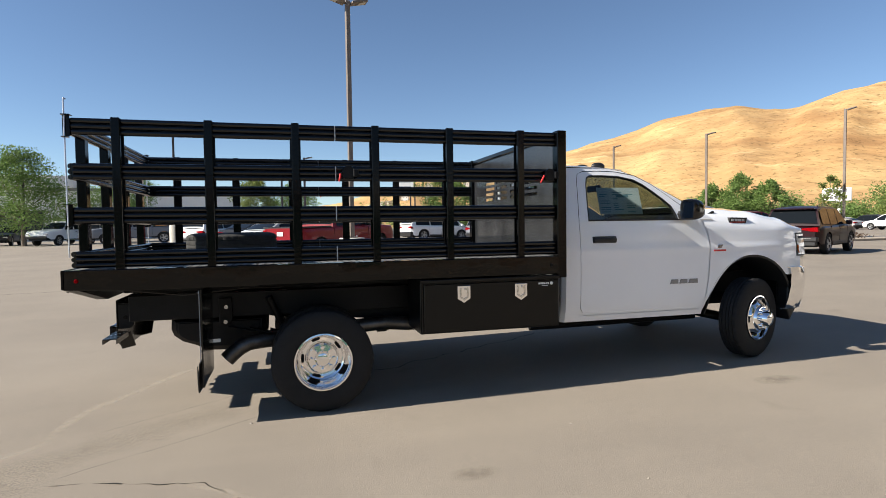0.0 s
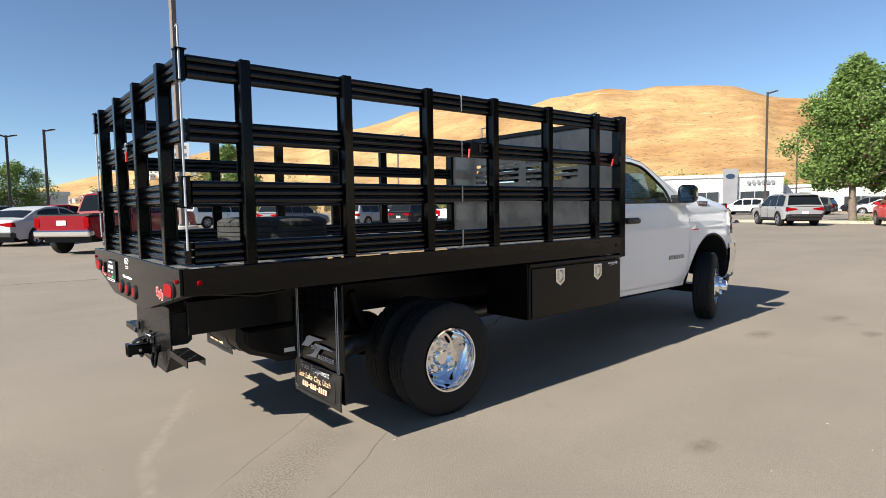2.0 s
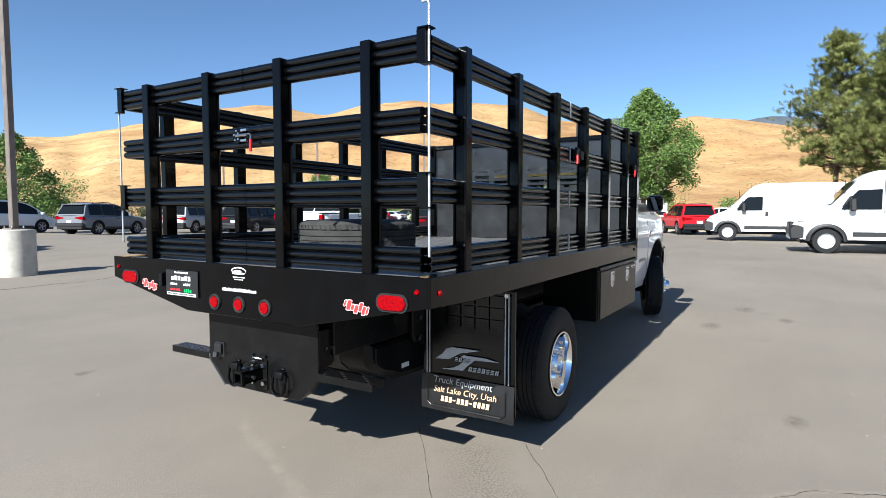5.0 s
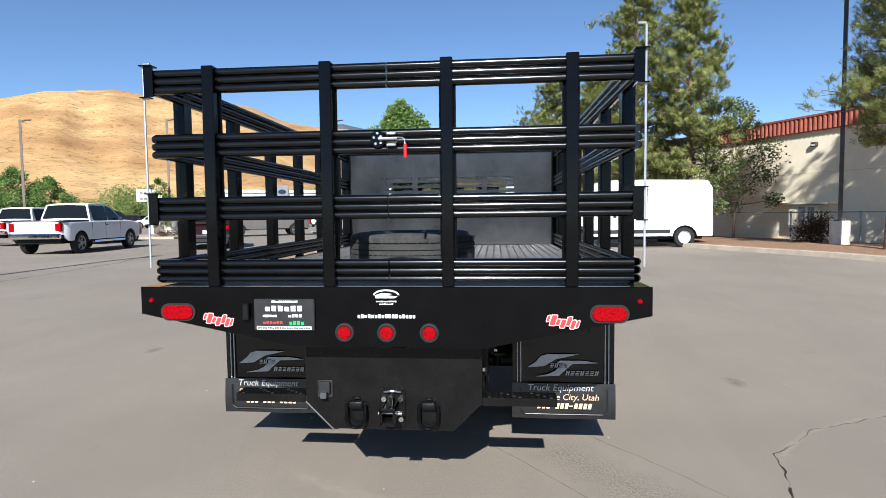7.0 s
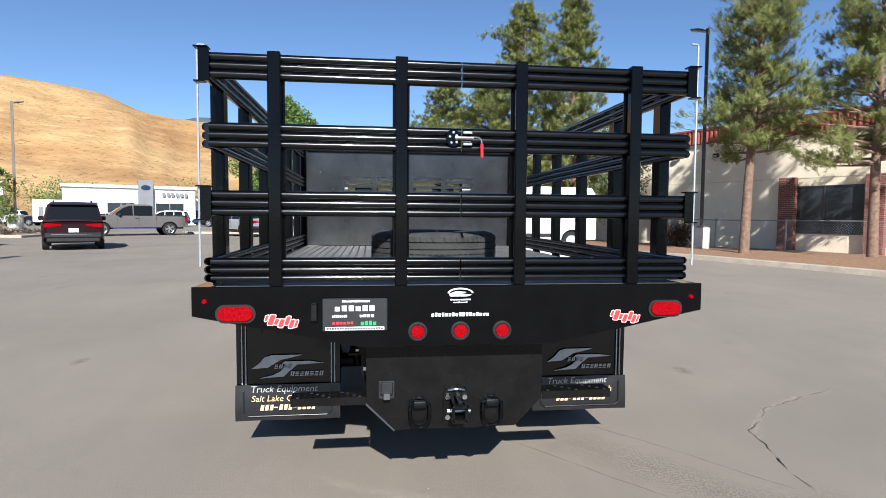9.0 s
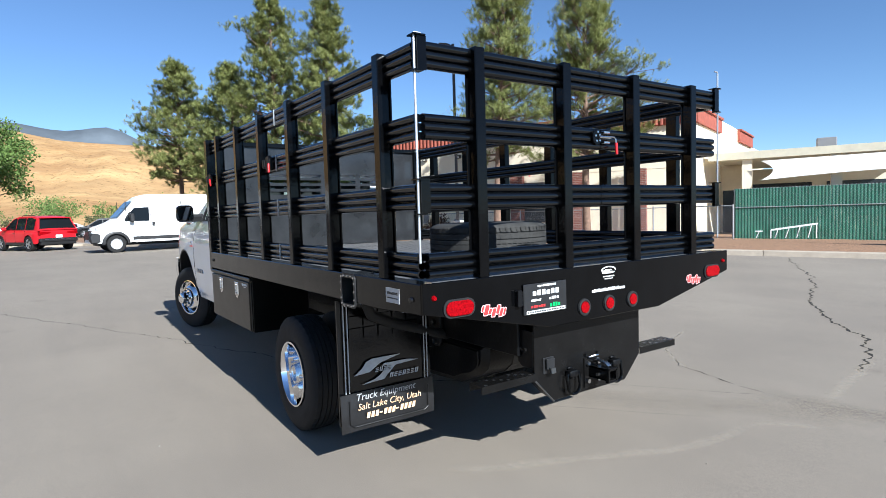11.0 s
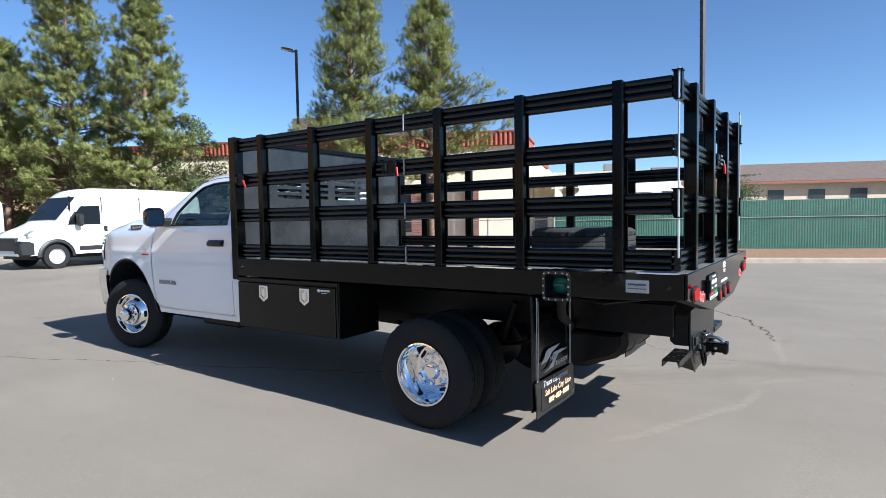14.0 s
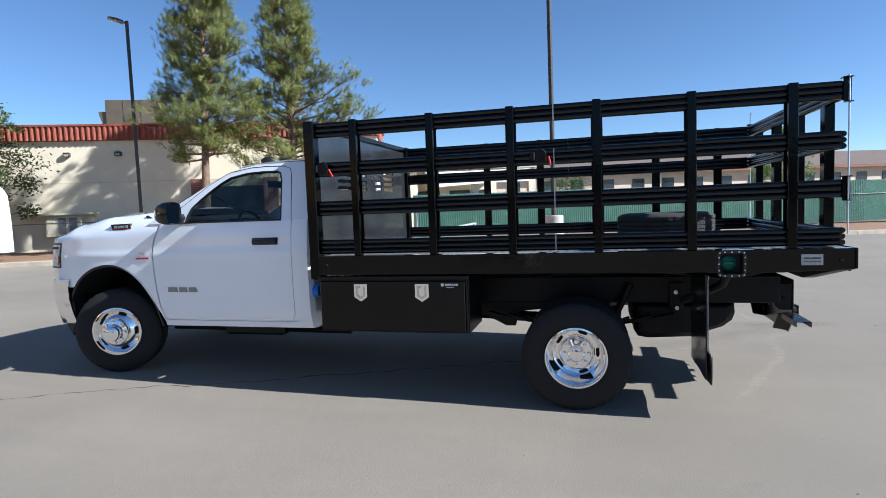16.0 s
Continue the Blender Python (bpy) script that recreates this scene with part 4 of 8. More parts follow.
def bed():
    bm = BM()
    box(bm, -1.745, 2.0, -1.136, 1.1, 1.1, 1.172)
    box(bm, -1.745, -1.115, 1.1, 1.136, 1.1, 1.172)
    box(bm, -0.942, 2.0, 1.1, 1.136, 1.1, 1.172)
    part("deck", bm, DECK, truck, "grey tread-plate bed floor")
    # raised tread pattern
    bm = BM()
    for i in range(58):
        for j in range(34):
            x, y = -1.5 + i * 0.06, -1.08 + j * 0.065
            a = 0.6 if (i + j) % 2 else -0.6
            dx, dy = 0.02 * math.cos(a), 0.02 * math.sin(a)
            px, py = -dy * 0.22, dx * 0.22
            vs = [bm.verts.new((x + p, y + q, z)) for p, q, z in ((dx, dy, 1.1722), (px, py, 1.1752), (-dx, -dy, 1.1722), (-px, -py, 1.1752))]
            bm.faces.new(vs)
    ob = part("tread_pattern", bm, DECK, truck)
    ob["kind"] = "stuff"
    for s in (-1, 1):
        bm = BM()
        if s < 0:
            prism(bm, [(-1.745, 1.04), (-1.745, 1.176), (2.0, 1.176), (2.0, 1.024), (-1.35, 1.024)], "y", -1.222, -1.135, 0.004)
        else:
            prism(bm, [(-1.745, 1.04), (-1.745, 1.176), (-1.1, 1.176), (-1.1, 1.024), (-1.35, 1.024)], "y", 1.135, 1.222, 0.004)
            prism(bm, [(-0.957, 1.024), (-0.957, 1.176), (2.0, 1.176), (2.0, 1.024)], "y", 1.135, 1.222, 0.004)
            box(bm, -1.1, -0.957, 1.101, 1.222, 1.156, 1.176)
        sk = part("side_skirt", bm, SKIRT, truck, "glossy black side skirt")
        for x, m in ((-1.668, REDLENS if s < 0 else MIRROR_B), (1.93, CHASSIS)):
            bm = BM()
            lathe(bm, [(0.0, 0.012), (0.011, 0.01), (0.015, 0.0)], 12, s)
            mk = part("marker_light", bm, m, sk, smooth=True)
            mk.matrix_basis = pose(x, s * 1.222, 1.102)
        bm = BM()
        box(bm, -1.7, 1.98, *sorted((s * 0.98, s * 1.02)), 1.03, 1.1)
        part("under_rail", bm, CHASSIS, truck)
    for x in [-1.4 + 0.4 * i for i in range(9)]:
        bm = BM()
        box(bm, x - 0.03, x + 0.03, -1.15, 1.15 if abs(x + 1.03) > 0.12 else 1.07, 1.03, 1.1)
        part("crossmember", bm, CHASSIS, truck)
    # tail panel
    bm = BM()
    prism(bm, [(-1.222, 1.178), (1.222, 1.178), (1.222, 1.045), (0.46, 0.888), (-0.46, 0.888), (-1.222, 1.045)], "x", -1.762, -1.746, 0.003)
    tail = part("tail_panel", bm, BLACK, truck, "black tapered tail panel with lights and stickers")
    bm = BM()
    prism(bm, [(-1.2, 1.04), (1.2, 1.04), (0.46, 0.889), (-0.46, 0.889)], "x", -1.746, -1.68)
    part("tail_lip", bm, CHASSIS, tail)
    for y, w, h, m in ((1.03, 0.078, 0.034, REDLENS), (-1.03, 0.078, 0.034, REDLENS)):
        bm = BM()
        pts = [(y + (w - h) * sx + h * math.cos(t), 1.055 + h * math.sin(t)) for sx, a0 in ((1, -90), (-1, 90)) for t in (radians(a0 + 180 * i / 8) for i in range(9))]
        prism(bm, [(y + (p - y) * 1.14, 1.055 + (q - 1.055) * 1.25) for p, q in pts], "x", -1.768, -1.762)
        gk = part("light_grommet", bm, RUBBER, tail)
        bm = BM()
        prism(bm, pts, "x", -1.776, -1.768, 0.003)
        part("stop_lamp", bm, m, gk, "oval red stop lamp")
    for y in (-0.203, 0.0, 0.203):
        bm = BM()
        lathe(bm, [(0.047, 0.0), (0.045, 0.009), (0.038, 0.012), (0.031, 0.007)], 24, 1)
        gk = part("light_grommet", bm, RUBBER, tail, smooth=True)
        gk.matrix_basis = pose(-1.762, y, 0.96, 0, 0, 90)
        bm = BM()
        lathe(bm, [(0.032, 0.009), (0.03, 0.013), (0.0, 0.015)], 20, 1)
        part("marker_lamp", bm, REDLENS, gk, "round red marker lamp", smooth=True)
    for s in (-1, 1):
        bm = BM()
        lathe(bm, [(0.013, 0.0), (0.009, 0.01), (0.0, 0.011)], 12, 1)
        mk = part("marker_light", bm, REDLENS, tail, smooth=True)
        mk.matrix_basis = pose(-1.762, s * 1.165, 1.112, 0, 0, 90)
    # temporary plate in its frame
    bm = BM()
    box(bm, -1.774, -1.766, 0.345, 0.645, 0.968, 1.122, 0.004)
    pl = part("plate_frame", bm, PLASTIC, tail, "black dealer plate with white and green print")
    face = Matrix(((0, 0, -1, -1.775), (-1, 0, 0, 0.645), (0, 1, 0, 0.968), (0, 0, 0, 1)))

    def decal(name, m, w, parent, mtx, label=""):
        ob = part(name, w, m, parent, label)
        ob.matrix_basis = mtx
        return ob
    bm = BM()
    wordmark(bm, 0.055, 0.095, 0.19, 0.026, 6)
    wordmark(bm, 0.09, 0.136, 0.13, 0.01, 14, 2)
    wordmark(bm, 0.045, 0.066, 0.07, 0.012, 8, 3)
    wordmark(bm, 0.17, 0.066, 0.07, 0.014, 4, 3)
    box(bm, 0.015, 0.285, 0.006, 0.022, 0, 0.001)
    decal("print", DECALW, bm, pl, face)
    bm = BM()
    wordmark(bm, 0.175, 0.028, 0.075, 0.02, 4)
    decal("green_print", DECALG, bm, pl, face)
    bm = BM()
    wordmark(bm, 0.045, 0.034, 0.1, 0.012, 6)
    decal("red_print", DECALR, bm, pl, face)
    bm = BM()
    wordmark(bm, 0.02, 0.01, 0.26, 0.008, 22, 5)
    ob = decal("small_print", PLASTIC, bm, pl, face @ Matrix.Translation((0, 0, 0.001)))
    bm = BM()
    box(bm, -1.79, -1.762, 0.665, 0.695, 1.02, 1.1, 0.004)
    part("bolt_block", bm, CHASSIS, tail)
    f0 = Matrix(((0, 0, -1, -1.763), (-1, 0, 0, 0), (0, 1, 0, 0), (0, 0, 0, 1)))
    bm = BM()
    wordmark(bm, -0.14, 1.03, 0.28, 0.018, 17, 8)
    decal("web_sticker", DECALW, bm, tail, f0, "white lettering sticker as bars")
    bm = BM()
    prism(bm, [(-0.05, 1.125), (0.035, 1.125), (0.055, 1.133), (0.0, 1.139), (0.03, 1.145), (-0.02, 1.15), (-0.055, 1.138)], "z", 0, 0.001)
    wordmark(bm, -0.05, 1.106, 0.1, 0.007, 8, 4)
    wordmark(bm, -0.035, 1.094, 0.07, 0.006, 6, 4)
    pts = [(0.062 * math.cos(t), 1.14 + 0.026 * math.sin(t)) for t in (math.pi * i / 14 for i in range(15))]
    inner = [(0.054 * math.cos(t), 1.14 + 0.019 * math.sin(t)) for t in (math.pi * i / 14 for i in range(15))]
    prism(bm, pts + inner[::-1], "z", 0, 0.001)
    decal("dealer_sticker", DECALW, bm, tail, f0, "white oval equipment sticker")
    for y in (0.825, -0.825):
        cx, cz = -y, 1.018
        # slanted red strokes of uneven height that run together, edged in pale pink
        strokes = []
        for u, w, lo, hi in ((-0.086, 0.012, -0.004, 0.03), (-0.066, 0.026, -0.024, 0.033), (-0.036, 0.018, -0.02, 0.012), (-0.012, 0.022, -0.034, 0.012), (0.016, 0.02, -0.02, 0.03), (0.04, 0.02, -0.036, 0.012), (0.066, 0.012, -0.03, 0.012)):
            pts = [(u + lo * 0.25 + 0.004, lo), (u + w + lo * 0.25 - 0.004, lo), (u + w + lo * 0.25, lo + 0.006), (u + w + hi * 0.25, hi - 0.006), (u + w + hi * 0.25 - 0.004, hi), (u + hi * 0.25 + 0.004, hi), (u + hi * 0.25, hi - 0.006), (u + lo * 0.25, lo + 0.006)]
            strokes.append((pts, u + w / 2 + (lo + hi) * 0.125, (lo + hi) / 2))

        def grown(stroke, g):
            pts, mu, mv = stroke
            return [(cx + 0.9 * a + math.copysign(g, a - mu), cz + 0.82 * b + math.copysign(g, b - mv) - 0.06 * a) for a, b in pts]
        bm = BM()
        for k, q in enumerate(strokes):
            prism(bm, grown(q, 0.004), "z", k * 1e-5, 0.0006 + k * 1e-5)
        st = decal("script_sticker", DECALP, bm, tail, f0, "red brand sticker edged in pale pink")
        for k, q in enumerate(strokes):
            decal("stroke", DECALR, prism(BM(), grown(q, 0.0), "z", 0.0007 + k * 1e-5, 0.0013 + k * 1e-5), st, Matrix(), "red stroke")
    # headboard: sheet with louvre slots in the middle, uprights at its ends
    bm = BM()
    ys = [-1.13, -0.72, -0.42, -0.36, -0.05, 0.05, 0.36, 0.42, 0.72, 1.13]
    zr = [1.176, 1.725, 1.757, 1.785, 1.817, 1.845, 1.877, 1.905, 1.937, 1.94, 2.2]
    slots_y = {(1, 2), (3, 4), (5, 6), (7, 8)}
    vs = {}

    def hv(j, k):
        if (j, k) not in vs:
            vs[j, k] = bm.verts.new((2.03, ys[j], zr[k]))
        return vs[j, k]
    for j in range(len(ys) - 1):
        for k in range(len(zr) - 1):
            if not ((j, j + 1) in slots_y and k in (1, 3, 5, 7)):
                bm.faces.new((hv(j, k), hv(j, k + 1), hv(j + 1, k + 1), hv(j + 1, k)))
    thick(bm, 0.01)
    hb = part("headboard", bm, HEADB, truck, "black sheet headboard with louvre slots")
    for s in (-1, 1):
        bm = BM()
        box(bm, 1.99, 2.075, *sorted((s * 1.125, s * 1.222)), 0.99, 2.25, 0.006)
        part("upright", bm, BLACK, hb, "glossy black upright", smooth=30)
    bm = BM()
    box(bm, 2.005, 2.06, -1.125, 1.125, 2.2, 2.245, 0.006)
    part("top_rail", bm, BLACK, hb)


rack_side(1)
rack_side(-1)
rack_rear()
bed()


def toolbox(s):
    x0, x1 = 0.775, 2.005
    bm = BM()
    box(bm, x0, x1, *sorted((s * 0.74, s * 1.205)), 0.57, 1.015, 0.004)
    tb = part("toolbox", bm, BOXBLACK, truck, "satin black underbed toolbox")
    bm = BM()
    box(bm, x0 + 0.028, x1 - 0.012, *sorted((s * 1.206, s * 1.226)), 0.582, 0.975, 0.005)
    part("door", bm, BOXBLACK, tb, "satin black door with two bright latches")
    bm = BM()
    box(bm, x0, x1, *sorted((s * 1.206, s * 1.23)), 0.984, 1.012, 0.004)
    part("drip_rail", bm, BOXBLACK, tb)
    bm = BM()
    rod(bm, (x0 + 0.014, s * 1.212, 0.58), (x0 + 0.014, s * 1.212, 0.98), 0.009, 8)
    part("hinge", bm, BOXBLACK, tb)
    lx = (1.14, 1.645)
    for x in lx:
        bm = BM()
        prism(bm, [(x - 0.055, 0.955), (x + 0.055, 0.955), (x + 0.055, 0.85), (x, 0.815), (x - 0.055, 0.85)], "y", *sorted((s * 1.226, s * 1.231)), 0.002)
        lt = part("latch", bm, CHROME, tb, "bright shield-shaped paddle latch")
        bm = BM()
        prism(bm, [(x - 0.036, 0.94), (x - 0.024, 0.94), (x - 0.024, 0.868), (x, 0.852), (x + 0.024, 0.868), (x + 0.024, 0.94), (x + 0.036, 0.94), (x + 0.036, 0.86), (x, 0.836), (x - 0.036, 0.86)], "y", *sorted((s * 1.231, s * 1.236)))
        part("paddle", bm, STEEL, lt)
        bm = BM()
        rod(bm, (x + 0.012, s * 1.231, 0.93), (x + 0.012, s * 1.24, 0.93), 0.01, 10)
        part("lock", bm, STEEL, lt)
    bm = BM()
    bx = (x0 + 0.08) if s > 0 else (x1 - 0.2)
    for i in range(6):
        box(bm, bx + i * 0.017, bx + i * 0.017 + 0.013, *sorted((s * 1.226, s * 1.2275)), 0.94, 0.955)
    lathe_c = (bx + 0.12, 0.947)
    prism(bm, [(lathe_c[0] + 0.014 * math.cos(t), lathe_c[1] + 0.014 * math.sin(t)) for t in (2 * math.pi * i / 10 for i in range(10))], "y", *sorted((s * 1.226, s * 1.2275)))
    box(bm, bx + 0.03, bx + 0.09, *sorted((s * 1.226, s * 1.2275)), 0.926, 0.93)
    part("maker_badge", bm, DECALW, tb, "small white badge")


toolbox(1)
toolbox(-1)


def flap(s):
    """Mud flap: an upper printed sheet with a dusty lower panel fixed over its foot."""
    ya, yb, xf = 0.615, 1.232, -0.886
    bm = BM()
    rows = []
    for i in range(13):
        z = 1.01 - i * 0.06
        rows.append([(xf + 0.012 + 0.002 * math.sin(k * 0.9 + i * 0.5), s * (ya + (yb - ya) * k / 10), z) for k in range(11)])
    sheet(bm, rows, flip=s < 0)
    thick(bm, 0.01)
    fl = part("mud_flap", bm, FLAP, truck, "black mud flap with silver and white print", smooth=60)
    for y in (0.642, 0.662, 1.172, 1.194):
        part("stripe", box(BM(), xf - 0.003, xf, *sorted((s * y, s * (y + 0.006))), 0.475, 1.0), DECALS, fl, "thin silver stripe")
    bm = BM()
    rows = []
    for i in range(8):
        k = i / 7
        sag = 0.012 * math.sin(k * 2.2)
        rows.append([(xf - 0.006 - sag + 0.004 * math.cos(q * 0.7), s * (ya - 0.004 + (yb - ya + 0.008) * q / 12), 0.472 - 0.217 * k) for q in range(13)])
    sheet(bm, rows, flip=s < 0)
    thick(bm, 0.008)
    low = part("lower_panel", bm, FLAPLOW, fl, "dusty lower panel", smooth=60)
    bm = BM()
    loop = [(-0.262, 0.44), (-0.262, 0.305), (-0.235, 0.285), (0.235, 0.285), (0.262, 0.305), (0.262, 0.44)]
    pipe(bm, [(xf - 0.026, s * 0.924 + u, z) for u, z in loop], 0.0035, 6)
    part("raised_border", bm, FLAPLOW, low)
    bm = BM()
    for i in range(3):
        for k in range(5):
            y = 0.7 + k * 0.095
            box(bm, xf - 0.003, xf, *sorted((s * y, s * (y + 0.085))), 0.78 + i * 0.07, 0.842 + i * 0.07)
    ob = part("embossing", bm, FLAP, fl)
    ob["kind"] = "stuff"
    for y in (0.655, 1.183):
        part("bolt", rod(BM(), (xf, s * y, 0.988), (xf - 0.008, s * y, 0.988), 0.013, 10), STEEL, fl, "bright bolt")
    f = Matrix(((0, 0, -1, xf - 0.003), (-1, 0, 0, s * 0.925), (0, 1, 0, 0.0), (0, 0, 0, 1)))
    bm = BM()

    def q(pts):
        prism(bm, pts, "z", 0, 0.001)
    q([(-0.218, 0.57), (-0.12, 0.577), (-0.045, 0.622), (0.01, 0.634), (0.09, 0.653), (-0.1, 0.653), (-0.14, 0.64), (-0.168, 0.606)])
    q([(-0.172, 0.511), (-0.025, 0.52), (0.005, 0.55), (0.055, 0.592), (0.213, 0.6), (0.13, 0.613), (-0.02, 0.613), (-0.04, 0.6), (-0.002, 0.598), (-0.05, 0.55), (-0.09, 0.53)])
    for i, (u, z, w, h) in enumerate([(-0.082 + k * 0.027, 0.57, 0.019, 0.026) for k in range(4)] + [(0.012 + k * 0.029, 0.522, 0.021, 0.028) for k in range(7)]):
        t = 0.24 * h
        if i % 3 == 1:
            q([(u, z), (u + w * 0.4, z), (u + w * 0.4 + t, z + h), (u + t, z + h)])
            q([(u + w * 0.6, z), (u + w, z), (u + w + t, z + h), (u + w * 0.6 + t, z + h)])
        else:
            for j in range(3):
                zz = z + h * j / 2.7
                q([(u + 0.24 * (zz - z), zz), (u + w + 0.24 * (zz - z), zz), (u + w + 0.24 * (zz - z) + 0.001, zz + h * 0.2), (u + 0.24 * (zz - z) + 0.001, zz + h * 0.2)])
    ob = part("emblem", bm, DECALS, fl, "silver swept emblem")
    ob.matrix_basis = f
    slant = Matrix(((1, 0.2, 0, 0), (0, 1, 0, 0), (0, 0, 1, 0), (0, 0, 0, 1)))
    face = Matrix(((0, 0, -1, xf - 0.0195), (-1, 0, 0, s * 0.925), (0, 1, 0, 0.0), (0, 0, 0, 1)))
    for text, size, m, u, z, d in (("Truck Equipment", 0.057, DECALS, -0.02, 0.447, 0.0), ("Salt Lake City, Utah", 0.053, DECALO, 0.0, 0.392, 0.009)):
        ob = lettering("lettering_line", text, size, m, fl, face @ pose(u, z, d), "slanted printed lettering")
        ob.data.transform(slant)
    bm = BM()
    for k in range(12):
        u = -0.163 + k * 0.0277
        h = 0.008 if k in (3, 7) else 0.034
        z = 0.322 + (0.013 if h < 0.01 else 0)
        prism(bm, [(u, z), (u + 0.02, z), (u + 0.02 + h * 0.2, z + h), (u + h * 0.2, z + h)], "z", 0, 0.001)
    ob = part("number_print", bm, DECALO, low, "pale printed bars")
    ob.matrix_basis = face @ pose(0, 0, 0.012)


flap(1)
flap(-1)


def chassis():
    for s in (-1, 1):
        bm = BM()
        box(bm, -1.53, 5.0, *sorted((s * 0.4, s * 0.47)), 0.69, 0.905, 0.006)
        fr = part("frame_rail", bm, CHASSIS, truck)
        for x, z, r in ((-1.42, 0.84, 0.02), (-1.34, 0.76, 0.014), (-1.27, 0.83, 0.016), (-1.2, 0.74, 0.012), (-0.98, 0.8, 0.02), (-0.6, 0.78, 0.016), (0.3, 0.79, 0.018), (0.55, 0.74, 0.014)):
            part("rail_hole", rod(BM(), (x, s * 0.4695, z), (x, s * 0.471, z), r, 10), RECESS, fr)
        bm = BM()
        prism(bm, [(-0.83, 0.86), (-0.72, 0.86), (-0.715, 0.68), (-0.745, 0.625), (-0.8, 0.625), (-0.83, 0.66)], "y", *sorted((s * 0.474, s * 0.5)), 0.006)
        sh = part("spring_shackle", bm, CHASSIS, truck, "black spring shackle with bright bolts")
        for x, z in ((-0.767, 0.782), (-0.775, 0.656)):
            part("bolt", rod(BM(), (x, s * 0.5, z), (x, s * 0.52, z), 0.018, 6), STEEL, sh)
        bm = BM()
        box(bm, -1.56, 2.1, *sorted((s * 0.4, s * 0.47)), 0.93, 1.03)
        part("subframe", bm, CHASSIS, truck)
        bm = BM()
        prism(bm, [(0.1, 0.72), (2.0, 0.72), (2.0, 0.6), (0.8, 0.56), (0.62, 0.47), (0.54, 0.47), (0.5, 0.6), (0.1, 0.64)], "y", *sorted((s * 0.38, s * 0.42)))
        part("spring_hanger", bm, CHASSIS, truck)
        # leaf spring
        bm = BM()
        for k in range(4):
            pts = [(-0.75 + 0.17 * k + i * (1.5 - 0.34 * k) / 8, 0.62 - 0.018 * k - 0.10 * (1 - ((i - 4) / 4) ** 2) * (1 - 0.1 * k)) for i in range(9)]
            prism(bm, pts + [(x, z - 0.014) for x, z in pts[::-1]], "y", *sorted((s * 0.5, s * 0.57)))
        part("leaf_spring", bm, CHASSIS, truck)
        bm = BM()
        rod(bm, (-0.22, s * 0.52, 0.42), (-0.42, s * 0.56, 0.86), 0.03, 10)
        part("shock_absorber", bm, CHASSIS, truck, smooth=True)
    bm = BM()
    rod(bm, (0, -0.95, 0.395), (0, 0.95, 0.395), 0.055, 14)
    bmesh.ops.create_uvsphere(bm, u_segments=16, v_segments=10, radius=0.19, matrix=Matrix.Translation((0.02, 0, 0.4)))
    part("rear_axle", bm, CHASSIS, truck, smooth=True)
    bm = BM()
    rod(bm, (4.2, -0.8, 0.44), (4.2, 0.8, 0.44), 0.05, 12)
    part("front_axle", bm, CHASSIS, truck, smooth=True)
    bm = BM()
    rod(bm, (0.1, 0, 0.45), (2.6, 0, 0.6), 0.05, 12)
    part("drive_shaft", bm, CHASSIS, truck, smooth=True)
    # fuel tank behind the axle
    side = [(-1.215, 0.7), (-1.22, 0.6), (-1.2, 0.545), (-1.13, 0.49), (-1.03, 0.455), (-0.93, 0.405), (-0.56, 0.385), (-0.48, 0.4), (-0.45, 0.45), (-0.44, 0.7)]
    bm = prism(BM(), side, "y", -0.45, 0.45, 0.04)
    tank = part("fuel_tank", bm, CHASSIS, truck, "black plastic fuel tank", smooth=40)
    for y in (-0.2, 0.2):
        bm = prism(BM(), [(x, z - 0.008) for x, z in side[1:8]] + [(x, z + 0.002) for x, z in side[7:0:-1]], "y", y - 0.025, y + 0.025)
        part("strap", bm, PLASTIC, tank)
    for s in (-1, 1):
        bm = prism(BM(), [(x * 0.86 - 0.115, 0.54 + (z - 0.54) * 0.72) for x, z in side], "y", *sorted((s * 0.45, s * 0.462)), 0.006)
        part("moulded_rib", bm, CHASSIS, tank, smooth=40)
    part("label_tag", box(BM(), -0.905, -0.825, -0.4645, -0.463, 0.475, 0.505), DECALW, tank)
    # exhaust on the right
    bm = BM()
    pipe(bm, [(2.5, -0.45, 0.55), (1.3, -0.52, 0.55), (0.8, -0.54, 0.555), (0.6, -0.54, 0.575), (0.35, -0.55, 0.56), (0.0, -0.58, 0.54), (-0.2, -0.62, 0.525), (-0.36, -0.7, 0.518), (-0.48, -0.74, 0.518), (-0.58, -0.765, 0.51), (-0.65, -0.78, 0.475), (-0.705, -0.785, 0.43), (-0.745, -0.79, 0.392)], 0.064, 16)
    part("exhaust_pipe", bm, mat("sooty_steel", (0.13, 0.125, 0.12), 0.4, 0.85, var=0.4, scale=10), truck, "sooty steel exhaust pipe", smooth=True)
    # hitch plate with bent-back edges, tow rings, receiver, plug and steps
    bm = BM()
    prism(bm, [(-0.446, 0.872), (0.446, 0.872), (0.446, 0.58), (0.305, 0.44), (-0.305, 0.44), (-0.446, 0.58)], "x", -1.63, -1.618, 0.003)
    hp = part("hitch_plate", bm, HITCHB, truck, "black steel hitch plate")
